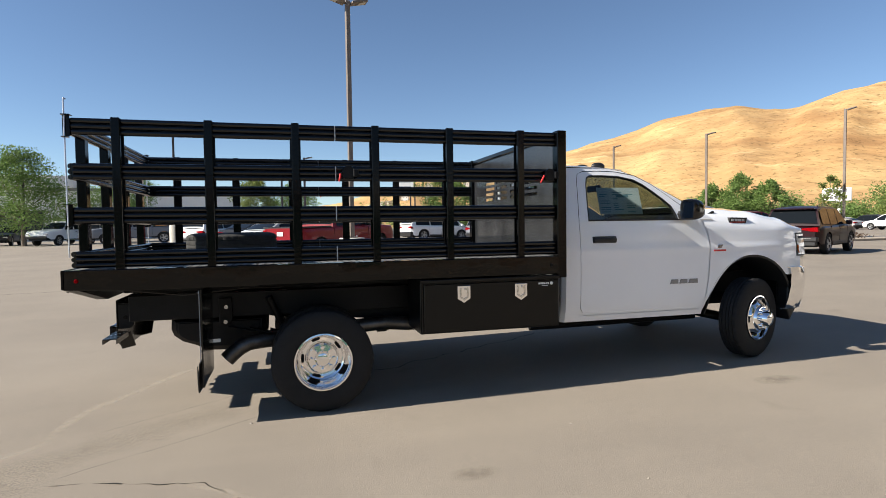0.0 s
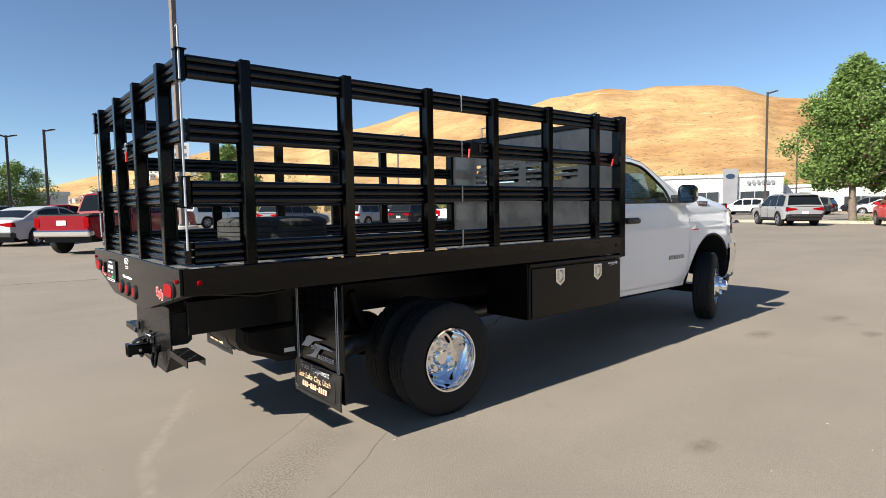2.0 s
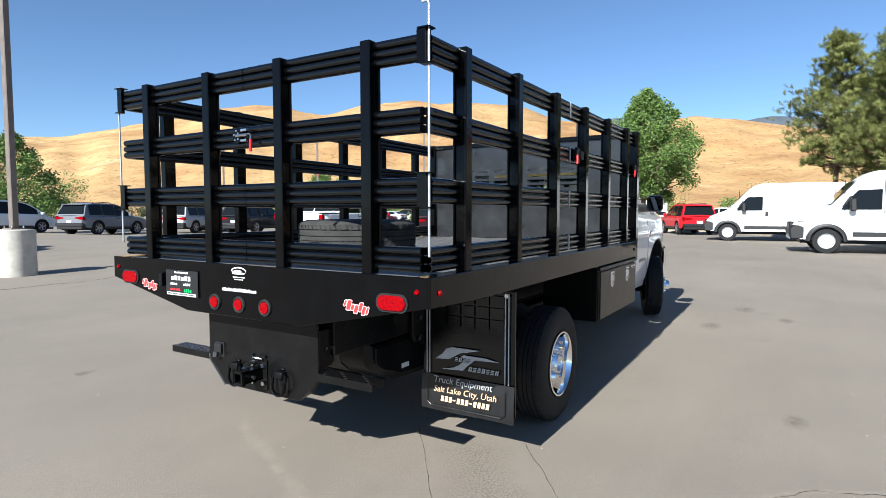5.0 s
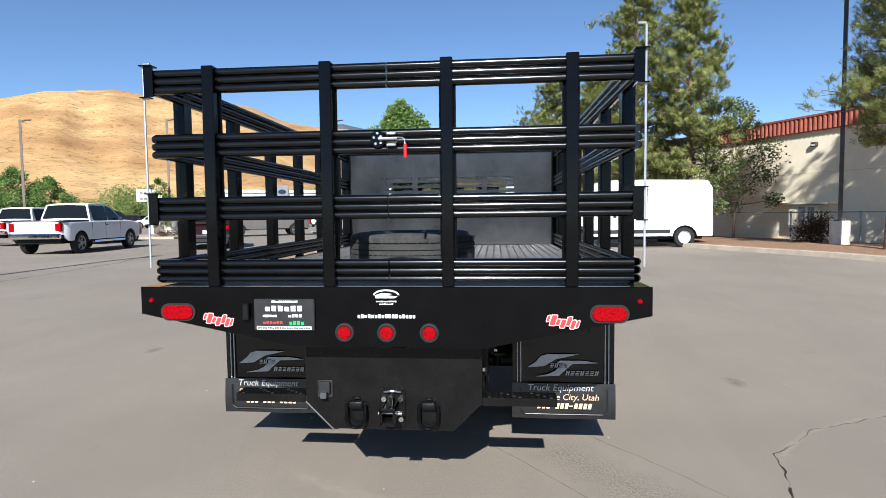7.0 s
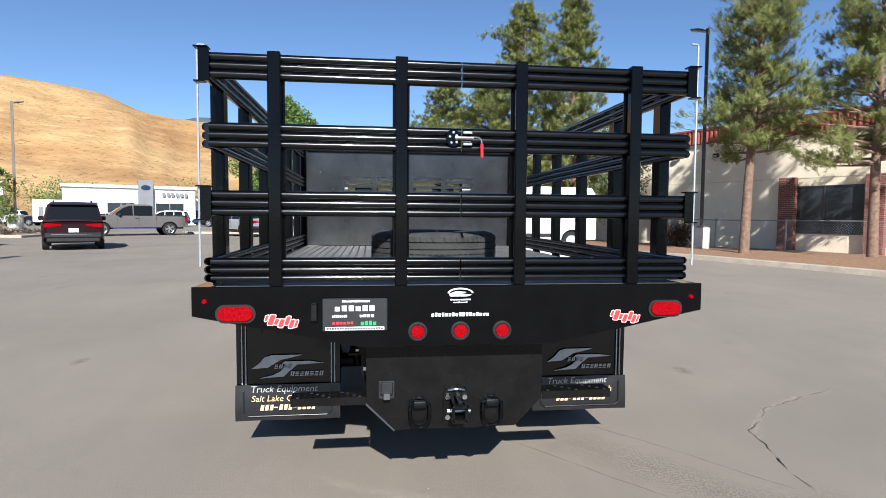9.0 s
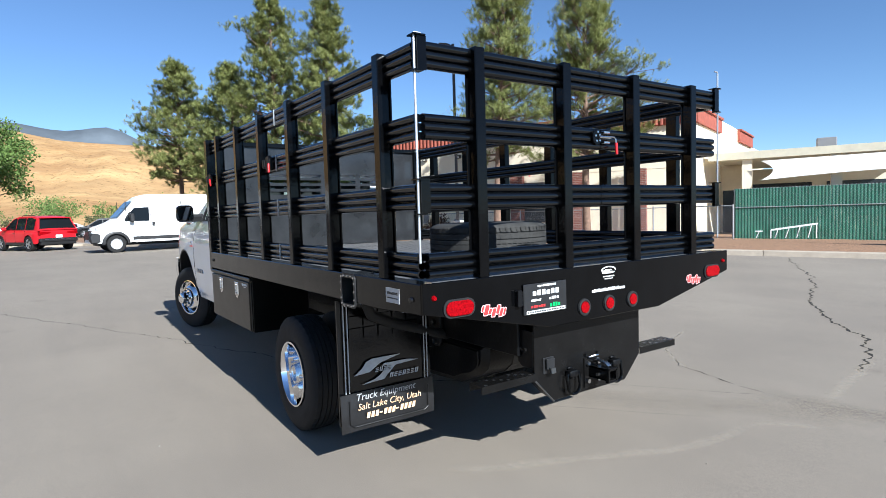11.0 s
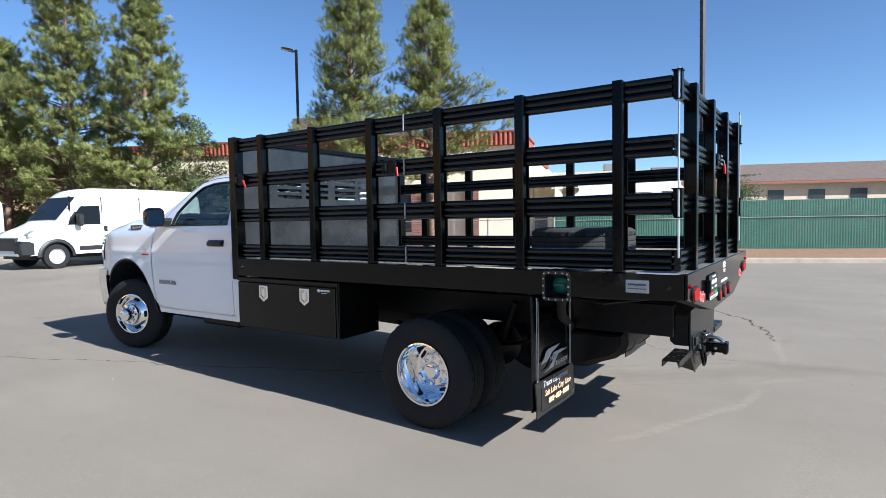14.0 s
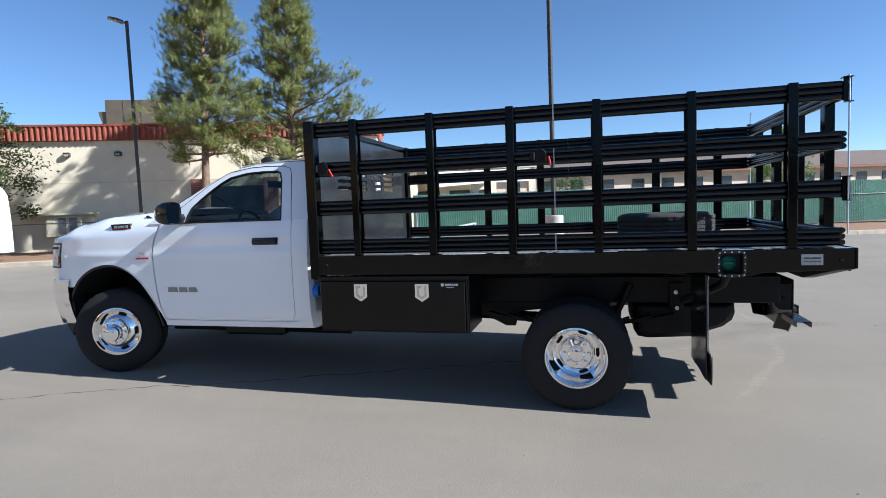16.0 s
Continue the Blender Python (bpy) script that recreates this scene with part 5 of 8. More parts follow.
    for s in (-1, 1):
        bm = BM()
        prism(bm, [(-1.617, 0.84), (-1.5, 0.84), (-1.5, 0.66), (-1.53, 0.635), (-1.617, 0.635)], "y", *sorted((s * 0.41, s * 0.446)), 0.004)
        gu = part("side_gusset", bm, CHASSIS, hp)
        part("bolt", rod(BM(), (-1.56, s * 0.446, 0.73), (-1.56, s * 0.46, 0.73), 0.016, 6), HITCHB, gu)
        bm = BM()
        a, b = Vector((-1.617, s * 0.444, 0.582)), Vector((-1.617, s * 0.305, 0.443))
        n = Vector((0, -s * 0.006, 0.006))
        d = Vector((0.095, 0, 0.02))
        v = [bm.verts.new(p) for p in (a, b, b + d, a + d, a + n, b + n, b + d + n, a + d + n)]
        for q in ((0, 1, 2, 3), (7, 6, 5, 4), (0, 4, 5, 1), (1, 5, 6, 2), (2, 6, 7, 3), (3, 7, 4, 0)):
            bm.faces.new([v[i] for i in q])
        bmesh.ops.recalc_face_normals(bm, faces=bm.faces[:])
        part("bent_edge", bm, HITCHB, hp)
    bm = BM()
    for y0, y1, z0, z1 in ((-0.032, -0.025, 0.525, 0.589), (0.025, 0.032, 0.525, 0.589), (-0.032, 0.032, 0.525, 0.532), (-0.032, 0.032, 0.582, 0.589)):
        box(bm, -1.786, -1.64, y0, y1, z0, z1)
    rc = part("receiver", bm, HITCHB, hp, "black square hitch receiver")
    bm = BM()
    for y0, y1, z0, z1 in ((-0.04, -0.032, 0.517, 0.597), (0.032, 0.04, 0.517, 0.597), (-0.04, 0.04, 0.517, 0.525), (-0.04, 0.04, 0.589, 0.597)):
        box(bm, -1.79, -1.765, y0, y1, z0, z1, 0.002)
    part("collar", bm, HITCHB, rc)
    part("pin", rod(BM(), (-1.72, -0.06, 0.557), (-1.72, 0.055, 0.557), 0.009, 10), STEEL, rc, "bright hitch pin")
    part("receiver_plate", box(BM(), -1.64, -1.631, -0.064, 0.064, 0.462, 0.636, 0.003), HITCHB, hp)
    for y, z in ((-0.043, 0.603), (0.043, 0.603), (-0.043, 0.502), (0.043, 0.502)):
        part("bolt", rod(BM(), (-1.64, y, z), (-1.655, y, z), 0.0135, 6), STEEL, hp, "bright bolt")
    for y in (-0.05, 0.05):
        part("stud", rod(BM(), (-1.63, y, 0.652), (-1.642, y, 0.652), 0.008, 8), CHASSIS, hp)
    bm = BM()
    pipe(bm, [(-1.645, 0.0, 0.615), (-1.68, 0.0, 0.628), (-1.73, -0.005, 0.618), (-1.755, -0.01, 0.6)], 0.012, 8)
    pipe(bm, [(-1.65, -0.04, 0.64), (-1.67, -0.012, 0.65), (-1.67, 0.012, 0.65), (-1.65, 0.04, 0.64)], 0.006, 8)
    part("pintle", bm, STEEL, hp, "bright pintle latch", smooth=True)
    for s in (-1, 1):
        yc = s * 0.182
        bm = BM()
        box(bm, -1.672, -1.631, yc - 0.034, yc + 0.034, 0.556, 0.594, 0.009, 2)
        box(bm, -1.642, -1.631, yc - 0.02, yc + 0.02, 0.594, 0.608, 0.004)
        part("ring_bracket", bm, CHASSIS, hp, smooth=40)
        bm = BM()
        line = [(-1.655, yc + 0.03, 0.575), (-1.657, yc + 0.047, 0.572), (-1.661, yc + 0.047, 0.545)]
        arc = [(-1.668, yc + 0.047 * math.cos(t), 0.51 - 0.048 * math.sin(t)) for t in (math.pi * i / 12 for i in range(13))]
        pipe(bm, line + arc + [(x, 2 * yc - y, z) for x, y, z in line[::-1]], 0.0095, 8)
        part("d_ring", bm, BLACK, hp, "glossy black steel tow ring", smooth=True)
    bm = BM()
    box(bm, -1.636, -1.63, 0.305, 0.385, 0.6, 0.69, 0.003)
    box(bm, -1.655, -1.636, 0.315, 0.375, 0.625, 0.685, 0.005)
    pl = part("trailer_plug", bm, PLASTIC, hp, "black trailer socket with a grey flap")
    bm = BM()
    prism(bm, [(-1.655, 0.64), (-1.672, 0.636), (-1.676, 0.608), (-1.665, 0.604), (-1.655, 0.61)], "y", 0.328, 0.362, 0.003)
    part("socket_flap", bm, WORN_GLINT, pl)
    # grey rod along the worn edge, its paler colour stands for a sun glint
    bm = rod(BM(), (-1.631, 0.448, 0.578), (-1.631, 0.307, 0.438), 0.0055, 8)
    part("worn_glint_edge", bm, WORN_GLINT, hp, "worn lower edge of the hitch plate with its sun glint painted in", smooth=True)
    for s in (-1, 1):
        bm = BM()
        y0, y1 = sorted((s * 0.447, s * 0.81))
        box(bm, -1.637, -1.535, y0, y1, 0.609, 0.615)
        box(bm, -1.637, -1.631, y0, y1, 0.575, 0.609)
        box(bm, -1.541, -1.535, y0, y1, 0.575, 0.609)
        st = part("rear_step", bm, HITCHB, hp, "black channel step with punched tread")
        for i in range(11):
            for k in range(4):
                lo = y0 + 0.022 + i * 0.03
                part("tread", box(BM(), -1.629 + k * 0.023, -1.615 + k * 0.023, lo, lo + 0.014, 0.615, 0.6158), WORN_GLINT if (i * 7 + k * 3) % 5 == 0 else HITCHB, st)
    # fuel filler let into the left skirt: frame, pocket, cap and bolts
    def ring(x0, x1, z0, z1, r):
        return [(cx + r * math.cos(t), cz + r * math.sin(t)) for cx, cz, a0 in ((x1 - r, z1 - r, 0), (x0 + r, z1 - r, 90), (x0 + r, z0 + r, 180), (x1 - r, z0 + r, 270)) for t in (radians(a0 + 22.5 * i) for i in range(5))]
    outer, inner = ring(-1.117, -0.94, 0.994, 1.172, 0.024), ring(-1.099, -0.958, 1.013, 1.153, 0.016)
    bm = BM()
    sheet(bm, [[(x, 1.222, z), (x, 1.229, z), (u, 1.229, w), (u, 1.12, w)] for (x, z), (u, w) in zip(outer + outer[:1], inner + inner[:1])])
    bm.faces.new([bm.verts.new((u, 1.12, w)) for u, w in inner])
    bmesh.ops.remove_doubles(bm, verts=bm.verts[:], dist=0.0005)
    bmesh.ops.recalc_face_normals(bm, faces=bm.faces[:])
    fr = part("filler_frame", bm, PLASTIC, truck, "black recessed fuel filler frame with bright bolts", smooth=30)
    bm = BM()
    lathe(bm, [(0.05, 0.0), (0.05, 0.02), (0.04, 0.026), (0.0, 0.028)], 24, 1)
    cp = part("fuel_cap", bm, GREENCAP, fr, "green fuel cap", smooth=30)
    cp.matrix_basis = pose(-1.024, 1.122, 1.082)
    bm = box(BM(), -0.036, 0.036, 0.027, 0.042, -0.01, 0.01, 0.003)
    part("grip_bar", bm, GREENCAP, cp)
    mids = ring(-1.108, -0.949, 1.0035, 1.1625, 0.02)
    spots = [(x, z) for z in (1.0035, 1.1625) for x in (-1.072, -1.0285, -0.985)] + [(x, z) for x in (-1.108, -0.949) for z in (1.04, 1.083, 1.126)] + [mids[i] for i in (2, 7, 12, 17)]
    for x, z in spots:
        part("bolt", rod(BM(), (x, 1.229, z), (x, 1.233, z), 0.0055, 6), STEEL, fr)
    bm = BM()
    pipe(bm, [(-1.03, 1.13, 1.02), (-1.0, 1.08, 0.93), (-0.93, 0.9, 0.85), (-0.85, 0.6, 0.75), (-0.8, 0.4, 0.68)], 0.03, 10)
    part("filler_hose", bm, RUBBER, truck, smooth=True)
    bm = BM()
    box(bm, -1.565, -1.44, 1.2225, 1.2245, 1.07, 1.14)
    pl = part("maker_plate", bm, DECALS, truck, "grey maker's data plate")
    bm = BM()
    wordmark(bm, 0.0, 0.0, 0.1, 0.012, 10, 6)
    wordmark(bm, 0.0, -0.02, 0.1, 0.006, 14, 7)
    ob = part("print", bm, PLASTIC, pl)
    ob.matrix_basis = Matrix(((-1, 0, 0, -1.452), (0, 0, 1, 1.2246), (0, 1, 0, 1.11), (0, 0, 0, 1)))
    # wiring and small brackets under the bed
    bm = BM()
    for k in range(5):
        y = -0.55 + 0.27 * k
        pipe(bm, [(-1.5, y, 0.96), (-1.1, y + 0.05, 0.9), (-0.6, y - 0.04, 0.95), (0.2, y, 0.93)], 0.009, 6)
    part("wiring", bm, PLASTIC, truck)


chassis()


def tyre_mesh(R, W, s, seg=144):
    """A road tyre: bulged sidewalls, round shoulders notched at their edge, four grooves round the tread."""
    side = [(0.218, 0.8), (0.232, 0.93), (0.262, 0.99), (0.3, 1.0), (0.335, 0.985), (R - 0.04, 0.94), (R - 0.022, 0.875), (R - 0.009, 0.8)]
    prof = [(r, -W * f) for r, f in side]
    ribs = [(-0.74, -0.5), (-0.43, -0.16), (-0.1, 0.1), (0.16, 0.43), (0.5, 0.74)]
    for i, (a, b) in enumerate(ribs):
        crown = [R - 0.0045 * abs(q) ** 2 for q in (a, b)]
        prof += [(crown[0], W * a), (crown[1], W * b)]
        if i < 4:
            prof += [(R - 0.011, W * (b + 0.01)), (R - 0.011, W * (ribs[i + 1][0] - 0.01))]
    prof += [(r, W * f) for r, f in side[::-1]]
    bm = lathe(BM(), prof, seg, s, True)
    for v in bm.verts:
        f = abs(v.co.y) / W
        r = math.hypot(v.co.x, v.co.z)
        k = round(math.atan2(v.co.z, v.co.x) / (2 * math.pi) * seg + (0.9 if v.co.y > 0 else 0)) % 4
        if r > R - 0.012 and f > 0.45 and k == 0:
            v.co.x *= 1 - 0.006 / r
            v.co.z *= 1 - 0.006 / r
    return bm


def wheel(x, y, s, dished, steer=0.0, inner=False):
    """Tyre, rim and hub; s: the side to which its face looks."""
    z = 0.398 + gz(x, 0) + 0.003
    w = part("wheel", lathe(BM(), [(0.075, -0.13), (0.075, -0.1)], 12, s), CHASSIS, truck)
    w.matrix_basis = pose(x, y, z, 0, 0, steer)
    R, W = 0.398, 0.11
    t = part("tyre", tyre_mesh(R, W, s), RUBBER, w, "black road tyre with ribbed tread", smooth=32)
    for k, (a0, a1) in enumerate(((20, 62), (112, 150), (205, 245), (290, 335))):
        bm = BM()
        n = 9 if k % 2 else 12
        for i in range(n):
            if (i * 5 + k) % 4:
                e = radians(a0 + (a1 - a0) * (i + 0.15) / n), radians(a0 + (a1 - a0) * (i + 0.8) / n)
                vs = [bm.verts.new((r * math.cos(q), s * (W * 1.0 + 0.0012), r * math.sin(q))) for q, r in ((e[0], 0.305), (e[1], 0.305), (e[1], 0.324), (e[0], 0.324))]
                bm.faces.new(vs if s < 0 else vs[::-1])
        part("sidewall_print", bm, RUBBER, t)
    if inner:
        return w
    if dished:
        prof = [(0.225, 0.1), (0.225, 0.112), (0.214, 0.114), (0.207, 0.1), (0.201, 0.04), (0.194, -0.04), (0.18, -0.075), (0.16, -0.085), (0.135, -0.083), (0.115, -0.06)]
        rim = part("rim", lathe(BM(), prof, 48, s), CHROME, w, "polished deep-dish steel rim", smooth=30)
        hubp = [(0.124, -0.084), (0.122, -0.04), (0.112, -0.025), (0.066, -0.019), (0.06, 0.005), (0.05, 0.015), (0.03, 0.02), (0.0, 0.021)]
        hub = part("hub_cap", lathe(BM(), hubp, 32, s), CHROME, w, "chrome hub cap", smooth=30)
        nut_r, nut_y = 0.09, -0.023
        slot_r, slot_y = 0.157, -0.0835
    else:
        prof = [(0.225, 0.1), (0.225, 0.112), (0.214, 0.114), (0.206, 0.095), (0.2, 0.05), (0.185, 0.06), (0.15, 0.105), (0.12, 0.118)]
        rim = part("rim", lathe(BM(), prof, 48, s), CHROME, w, "polished convex steel rim", smooth=30)
        hubp = [(0.128, 0.108), (0.125, 0.135), (0.116, 0.15), (0.078, 0.158), (0.072, 0.2), (0.064, 0.222), (0.046, 0.231), (0.0, 0.234)]
        hub = part("hub_cap", lathe(BM(), hubp, 32, s), CHROME, w, "protruding chrome hub cap", smooth=30)
        nut_r, nut_y = 0.092, 0.152
        slot_r, slot_y = 0.17, 0.088
    for i in range(8):
        a = 2 * math.pi * i / 8
        c = Vector((nut_r * math.cos(a), s * nut_y, nut_r * math.sin(a)))
        part("lug_cap", rod(BM(), c, c + Vector((0, s * 0.026, 0)), 0.018, 10, 0.013), CHROME, hub, smooth=40)
    holes = 5
    for i in range(holes):
        a = 2 * math.pi * (i + 0.5) / holes
        e1, e2 = Vector((math.cos(a), 0, math.sin(a))), Vector((-math.sin(a), 0, math.cos(a)))
        c = e1 * slot_r + Vector((0, s * (slot_y + 0.002), 0))
        bm = BM()
        pts = []
        hw, hh = (0.034, 0.015) if dished else (0.036, 0.014)
        for k in range(12):
            t2 = 2 * math.pi * k / 12
            u, v = hw * max(-1, min(1, 1.3 * math.cos(t2))), hh * max(-1, min(1, 1.3 * math.sin(t2)))
            pts.append(bm.verts.new(c + e2 * u + e1 * v + Vector((0, s * (0 if dished else -v * 0.8), 0))))
        bm.faces.new(pts)
        part("hand_hole", bm, RECESS, rim)
    return w


for s in (-1, 1):
    wheel(0.0, s * 1.08, s, True)
    wheel(0.0, s * 0.775, s, True, inner=True)
    wheel(4.27, s * 0.915, s, False, steer=19)


# ---------- the truck's cab ----------
BADGE_GREY = mat("grey_badge", (0.26, 0.265, 0.275), 0.35, 0.5)
HEADLENS = mat("headlight_lens", (0.78, 0.79, 0.8), 0.12, 0.35, var=0.4, scale=26)
MIRROR_G = mat("mirror_glass", (0.6, 0.62, 0.64), 0.03, 1.0)


def cab_w(x, z):
    """Half width of the body's side."""
    w = 1.0 - 0.13 * (z - 1.0) ** 2 - (0.008 if z > 1.36 else 0) * (z - 1.36) / 0.115
    if z < 0.66:
        w -= (0.66 - z) * 0.18
    if x > 4.55:
        w -= 0.42 * (x - 4.55) ** 2
    if 3.7 < x < 4.95:
        w += 0.02 * math.exp(-((x - 4.29) / 0.4) ** 2) * math.exp(-((z - 1.0) / 0.3) ** 2)
    if 1.16 < z < 1.24:
        w += 0.006 * math.sin((z - 1.16) / 0.08 * math.pi)
    return w


def door_front(z):
    return lerp_table(z, [(0.55, 3.61), (0.6, 3.632), (0.64, 3.646), (0.75, 3.672), (0.86, 3.688), (1.08, 3.704), (1.2, 3.709), (1.28, 3.702), (1.34, 3.689), (1.41, 3.662), (1.475, 3.625)])


def arch(x):
    k = (x - 4.25) / 0.585
    return 0.475 + 0.64 * math.sqrt(1 - k * k) if abs(k) < 1 else -1


def hood_top(x):
    return smooth_table(x, [(3.8, 1.6), (4.3, 1.575), (4.7, 1.51), (4.92, 1.43), (5.04, 1.31)])


def cab():
    for s in (-1, 1):
        # rear pillar and rocker
        bm = BM()
        rows = []
        for x in (2.175, 2.18, 2.2, 2.25, 2.3, 2.342):
            pull = 0.05 * max(0, (2.2 - x) / 0.025)
            rows.append([(x, s * (cab_w(x, z) - pull), z) for z in (0.54, 0.56, 0.6, 0.66, 0.8, 1.0, 1.16, 1.2, 1.24, 1.36, 1.42, 1.48)])
        sheet(bm, rows, flip=s < 0)
        rows = []
        for i in range(15):
            x = 2.342 + i * (3.65 - 2.342) / 14
            rows.append([(x, s * cab_w(x, z), z) for z in (0.54, 0.56, 0.58, 0.592)])
        sheet(bm, rows, flip=s < 0)
        rows = [[(x, s * (cab_w(x, 0.54) - 0.12 * k), 0.54 - 0.01 * k) for k in range(2)] for x in (2.175, 2.8, 3.3, 3.65)]
        sheet(bm, rows, flip=s > 0)
        part("rocker_panel", bm, WHITE, truck, "white cab corner and rocker", smooth=50)
        # door
        bm = BM()
        zs = [0.6, 0.62, 0.66, 0.74, 0.8, 0.9, 1.0, 1.1, 1.16, 1.18, 1.2, 1.22, 1.24, 1.3, 1.36, 1.42, 1.45, 1.478]
        rows = []
        for i in range(13):
            k = i / 12
            row = []
            for z in zs:
                x0 = 2.347 + 0.055 * max(0, (0.7 - z) / 0.1) ** 3
                x1 = door_front(z) - 0.04 * max(0, (0.65 - z) / 0.05) ** 2
                x = x0 + (x1 - x0) * k
                row.append((x, s * cab_w(x, z), z))
            rows.append(row)
        sheet(bm, rows, flip=s < 0)
        thick(bm, 0.03)
        d = part("cab_door", bm, WHITE, truck, "white cab door with black handle", smooth=50)
        bm = BM()
        box(bm, 2.475, 2.7, *sorted((s * 0.985, s * 1.022)), 1.272, 1.32, 0.014, 2)
        box(bm, 2.465, 2.71, *sorted((s * 0.975, s * 0.992)), 1.263, 1.33, 0.006)
        hd = part("door_handle", bm, PLASTIC, d, "black pull handle", smooth=True)
        bm = BM()
        for i, w in enumerate((0.085, 0.085, 0.1)):
            x = 3.27 + i * 0.1
            prism(bm, [(x, 0.858), (x + 0.015, 0.9), (x + w, 0.9), (x + w, 0.858)], "y", *sorted((s * 0.99, s * 1.006)))
        part("brand_badge", bm, BADGE_GREY, d, "grey brand badge as plain bars")
        bm = BM()
        box(bm, 2.44, 3.4, *sorted((s * 0.945, s * 0.968)), 1.472, 1.484)
        part("belt_seal", bm, PLASTIC, d)
        # body skin just behind the door's gaps
        bm = BM()
        zj = (0.57, 0.6, 0.64, 0.7, 0.8, 1.0, 1.16, 1.2, 1.24, 1.36, 1.42, 1.475)
        sheet(bm, [[(x, s * (cab_w(x, z) - 0.014), z) for z in zj] for x in (2.33, 2.36, 2.4)], flip=s < 0)
        sheet(bm, [[(x, s * (cab_w(x, z) - 0.014), z) for z in (0.57, 0.6, 0.64, 0.7)] for x in (2.4, 2.7, 3.0, 3.3, 3.6)], flip=s < 0)
        sheet(bm, [[(door_front(z) + d, s * (cab_w(door_front(z) + d, z) - 0.014), z) for z in zj] for d in (-0.06, 0.0, 0.04)], flip=s < 0)
        part("door_jamb", bm, WHITE, truck, smooth=40)
        # fender
        bm = BM()
        rows = []
        n = 44
        for i in range(n + 1):
            k = i / n
            row = []
            for j in range(15):
                xq = 3.67 + (4.98 - 3.67) * k
                zl = max(arch(xq), 0.545 if xq < 4.4 else 0.9)
                zh = 1.4 - 0.03 * k
                z = zl + (zh - zl) * j / 14
                x = xq + (door_front(z) + 0.01 - 3.67) * (1 - k) ** 3
                row.append((x, s * cab_w(x, z), z))
            xq = 3.67 + (4.98 - 3.67) * k
            xs = xq + (door_front(1.42) + 0.01 - 3.67) * (1 - k) ** 3
            w = cab_w(xs, 1.4)
            ht = hood_top(xs)
            for f, g in ((0.985, 0.28), (0.95, 0.58), (0.9, 0.85), (0.84, 1.0)):
                row.append((xs, s * w * f, 1.4 - 0.03 * k + (ht - 0.02 - 1.4 + 0.03 * k) * g))
            rows.append(row)
        sheet(bm, rows, flip=s < 0)
        part("fender", bm, WHITE, truck, "white front fender", smooth=60)
        bm = BM()
        rows = []
        for i in range(25):
            k = -0.995 + 1.99 * i / 24
            x = 4.25 + 0.585 * k
            z = 0.475 + 0.64 * math.sqrt(max(0, 1 - k * k))
            x2 = 4.25 + 0.565 * k
            z2 = 0.475 + 0.62 * math.sqrt(max(0, 1 - k * k))
            y = cab_w(x, max(z, 0.6))
            rows.append([(x, s * (y + 0.001), z), (x2, s * (y - 0.004), z2), (x2, s * 0.45, z2)])
        sheet(bm, rows, flip=s > 0)
        part("wheel_well", bm, PLASTIC, truck, "black wheel well liner", smooth=40)
        bm = BM()
        prism(bm, [(4.73, 0.56), (4.75, 0.78), (4.84, 0.82), (4.86, 0.55), (4.78, 0.42)], "y", *sorted((s * 0.72, s * 0.97)), 0.01)
        part("splash_guard", bm, PLASTIC, truck)
        # fender badges
        bm = BM()
        prism(bm, [(3.79, 1.185), (3.81, 1.222), (3.87, 1.225), (3.85, 1.195)], "y", *sorted((s * 0.985, s * 1.006)))
        bd = part("engine_badge", bm, CHROME, truck, "small chrome engine badge")
        bm = BM()
        box(bm, 3.755, 3.905, *sorted((s * 0.985, s * 1.007)), 1.16, 1.176)
        part("badge_bar", bm, DECALR, bd)
        bm = BM()
        prism(bm, [(3.98, 1.44), (3.99, 1.492), (4.22, 1.488), (4.2, 1.43)], "y", *sorted((s * 0.84, s * 0.966)))
        hbdg = part("hood_badge", bm, PLASTIC, truck, "black and red hood side badge")
        bm = BM()
        for i in range(4):
            x = 4.01 + i * 0.045
            box(bm, x, x + 0.035, *sorted((s * 0.955, s * 0.969)), 1.454 - i * 0.001, 1.476 - i * 0.001)
        part("badge_bars", bm, DECALS, hbdg)["kind"] = "stuff"
        bm = BM()
        box(bm, 4.0, 4.19, *sorted((s * 0.955, s * 0.968)), 1.441, 1.449)
        part("badge_edge", bm, DECALR, hbdg)
        # upper side: pillars and door frame round the glass
        outer = [(3.78, 1.478), (3.69, 1.53), (3.58, 1.595), (3.44, 1.672), (3.3, 1.752), (3.2, 1.81), (3.07, 1.88), (2.88, 1.95), (2.66, 1.985), (2.45, 1.985), (2.24, 1.975), (2.19, 1.87), (2.178, 1.67), (2.175, 1.478)]
        inner = [(3.385, 1.478), (3.37, 1.54), (3.336, 1.615), (3.25, 1.692), (3.16, 1.763), (3.07, 1.826), (2.98, 1.873), (2.82, 1.905), (2.66, 1.912), (2.523, 1.91), (2.487, 1.887), (2.469, 1.815), (2.456, 1.67), (2.44, 1.478)]

        def yu(z):
            return 0.96 - (z - 1.475) * 0.32 - 0.1 * max(0, z - 1.9)

        def P(p, d=0.0):
            return (p[0], s * (yu(p[1]) + d), p[1])
        bm = BM()
        rows = [[P((o[0] + (i[0] - o[0]) * k, o[1] + (i[1] - o[1]) * k)) for k in (0, 0.35, 0.7, 1.0)] for o, i in zip(outer, inner)]
        sheet(bm, rows, flip=s < 0)
        thick(bm, 0.035)
        part("cab_pillar", bm, WHITE, truck, "white pillars and door frame", smooth=40)
        bm = BM()
        rows = []
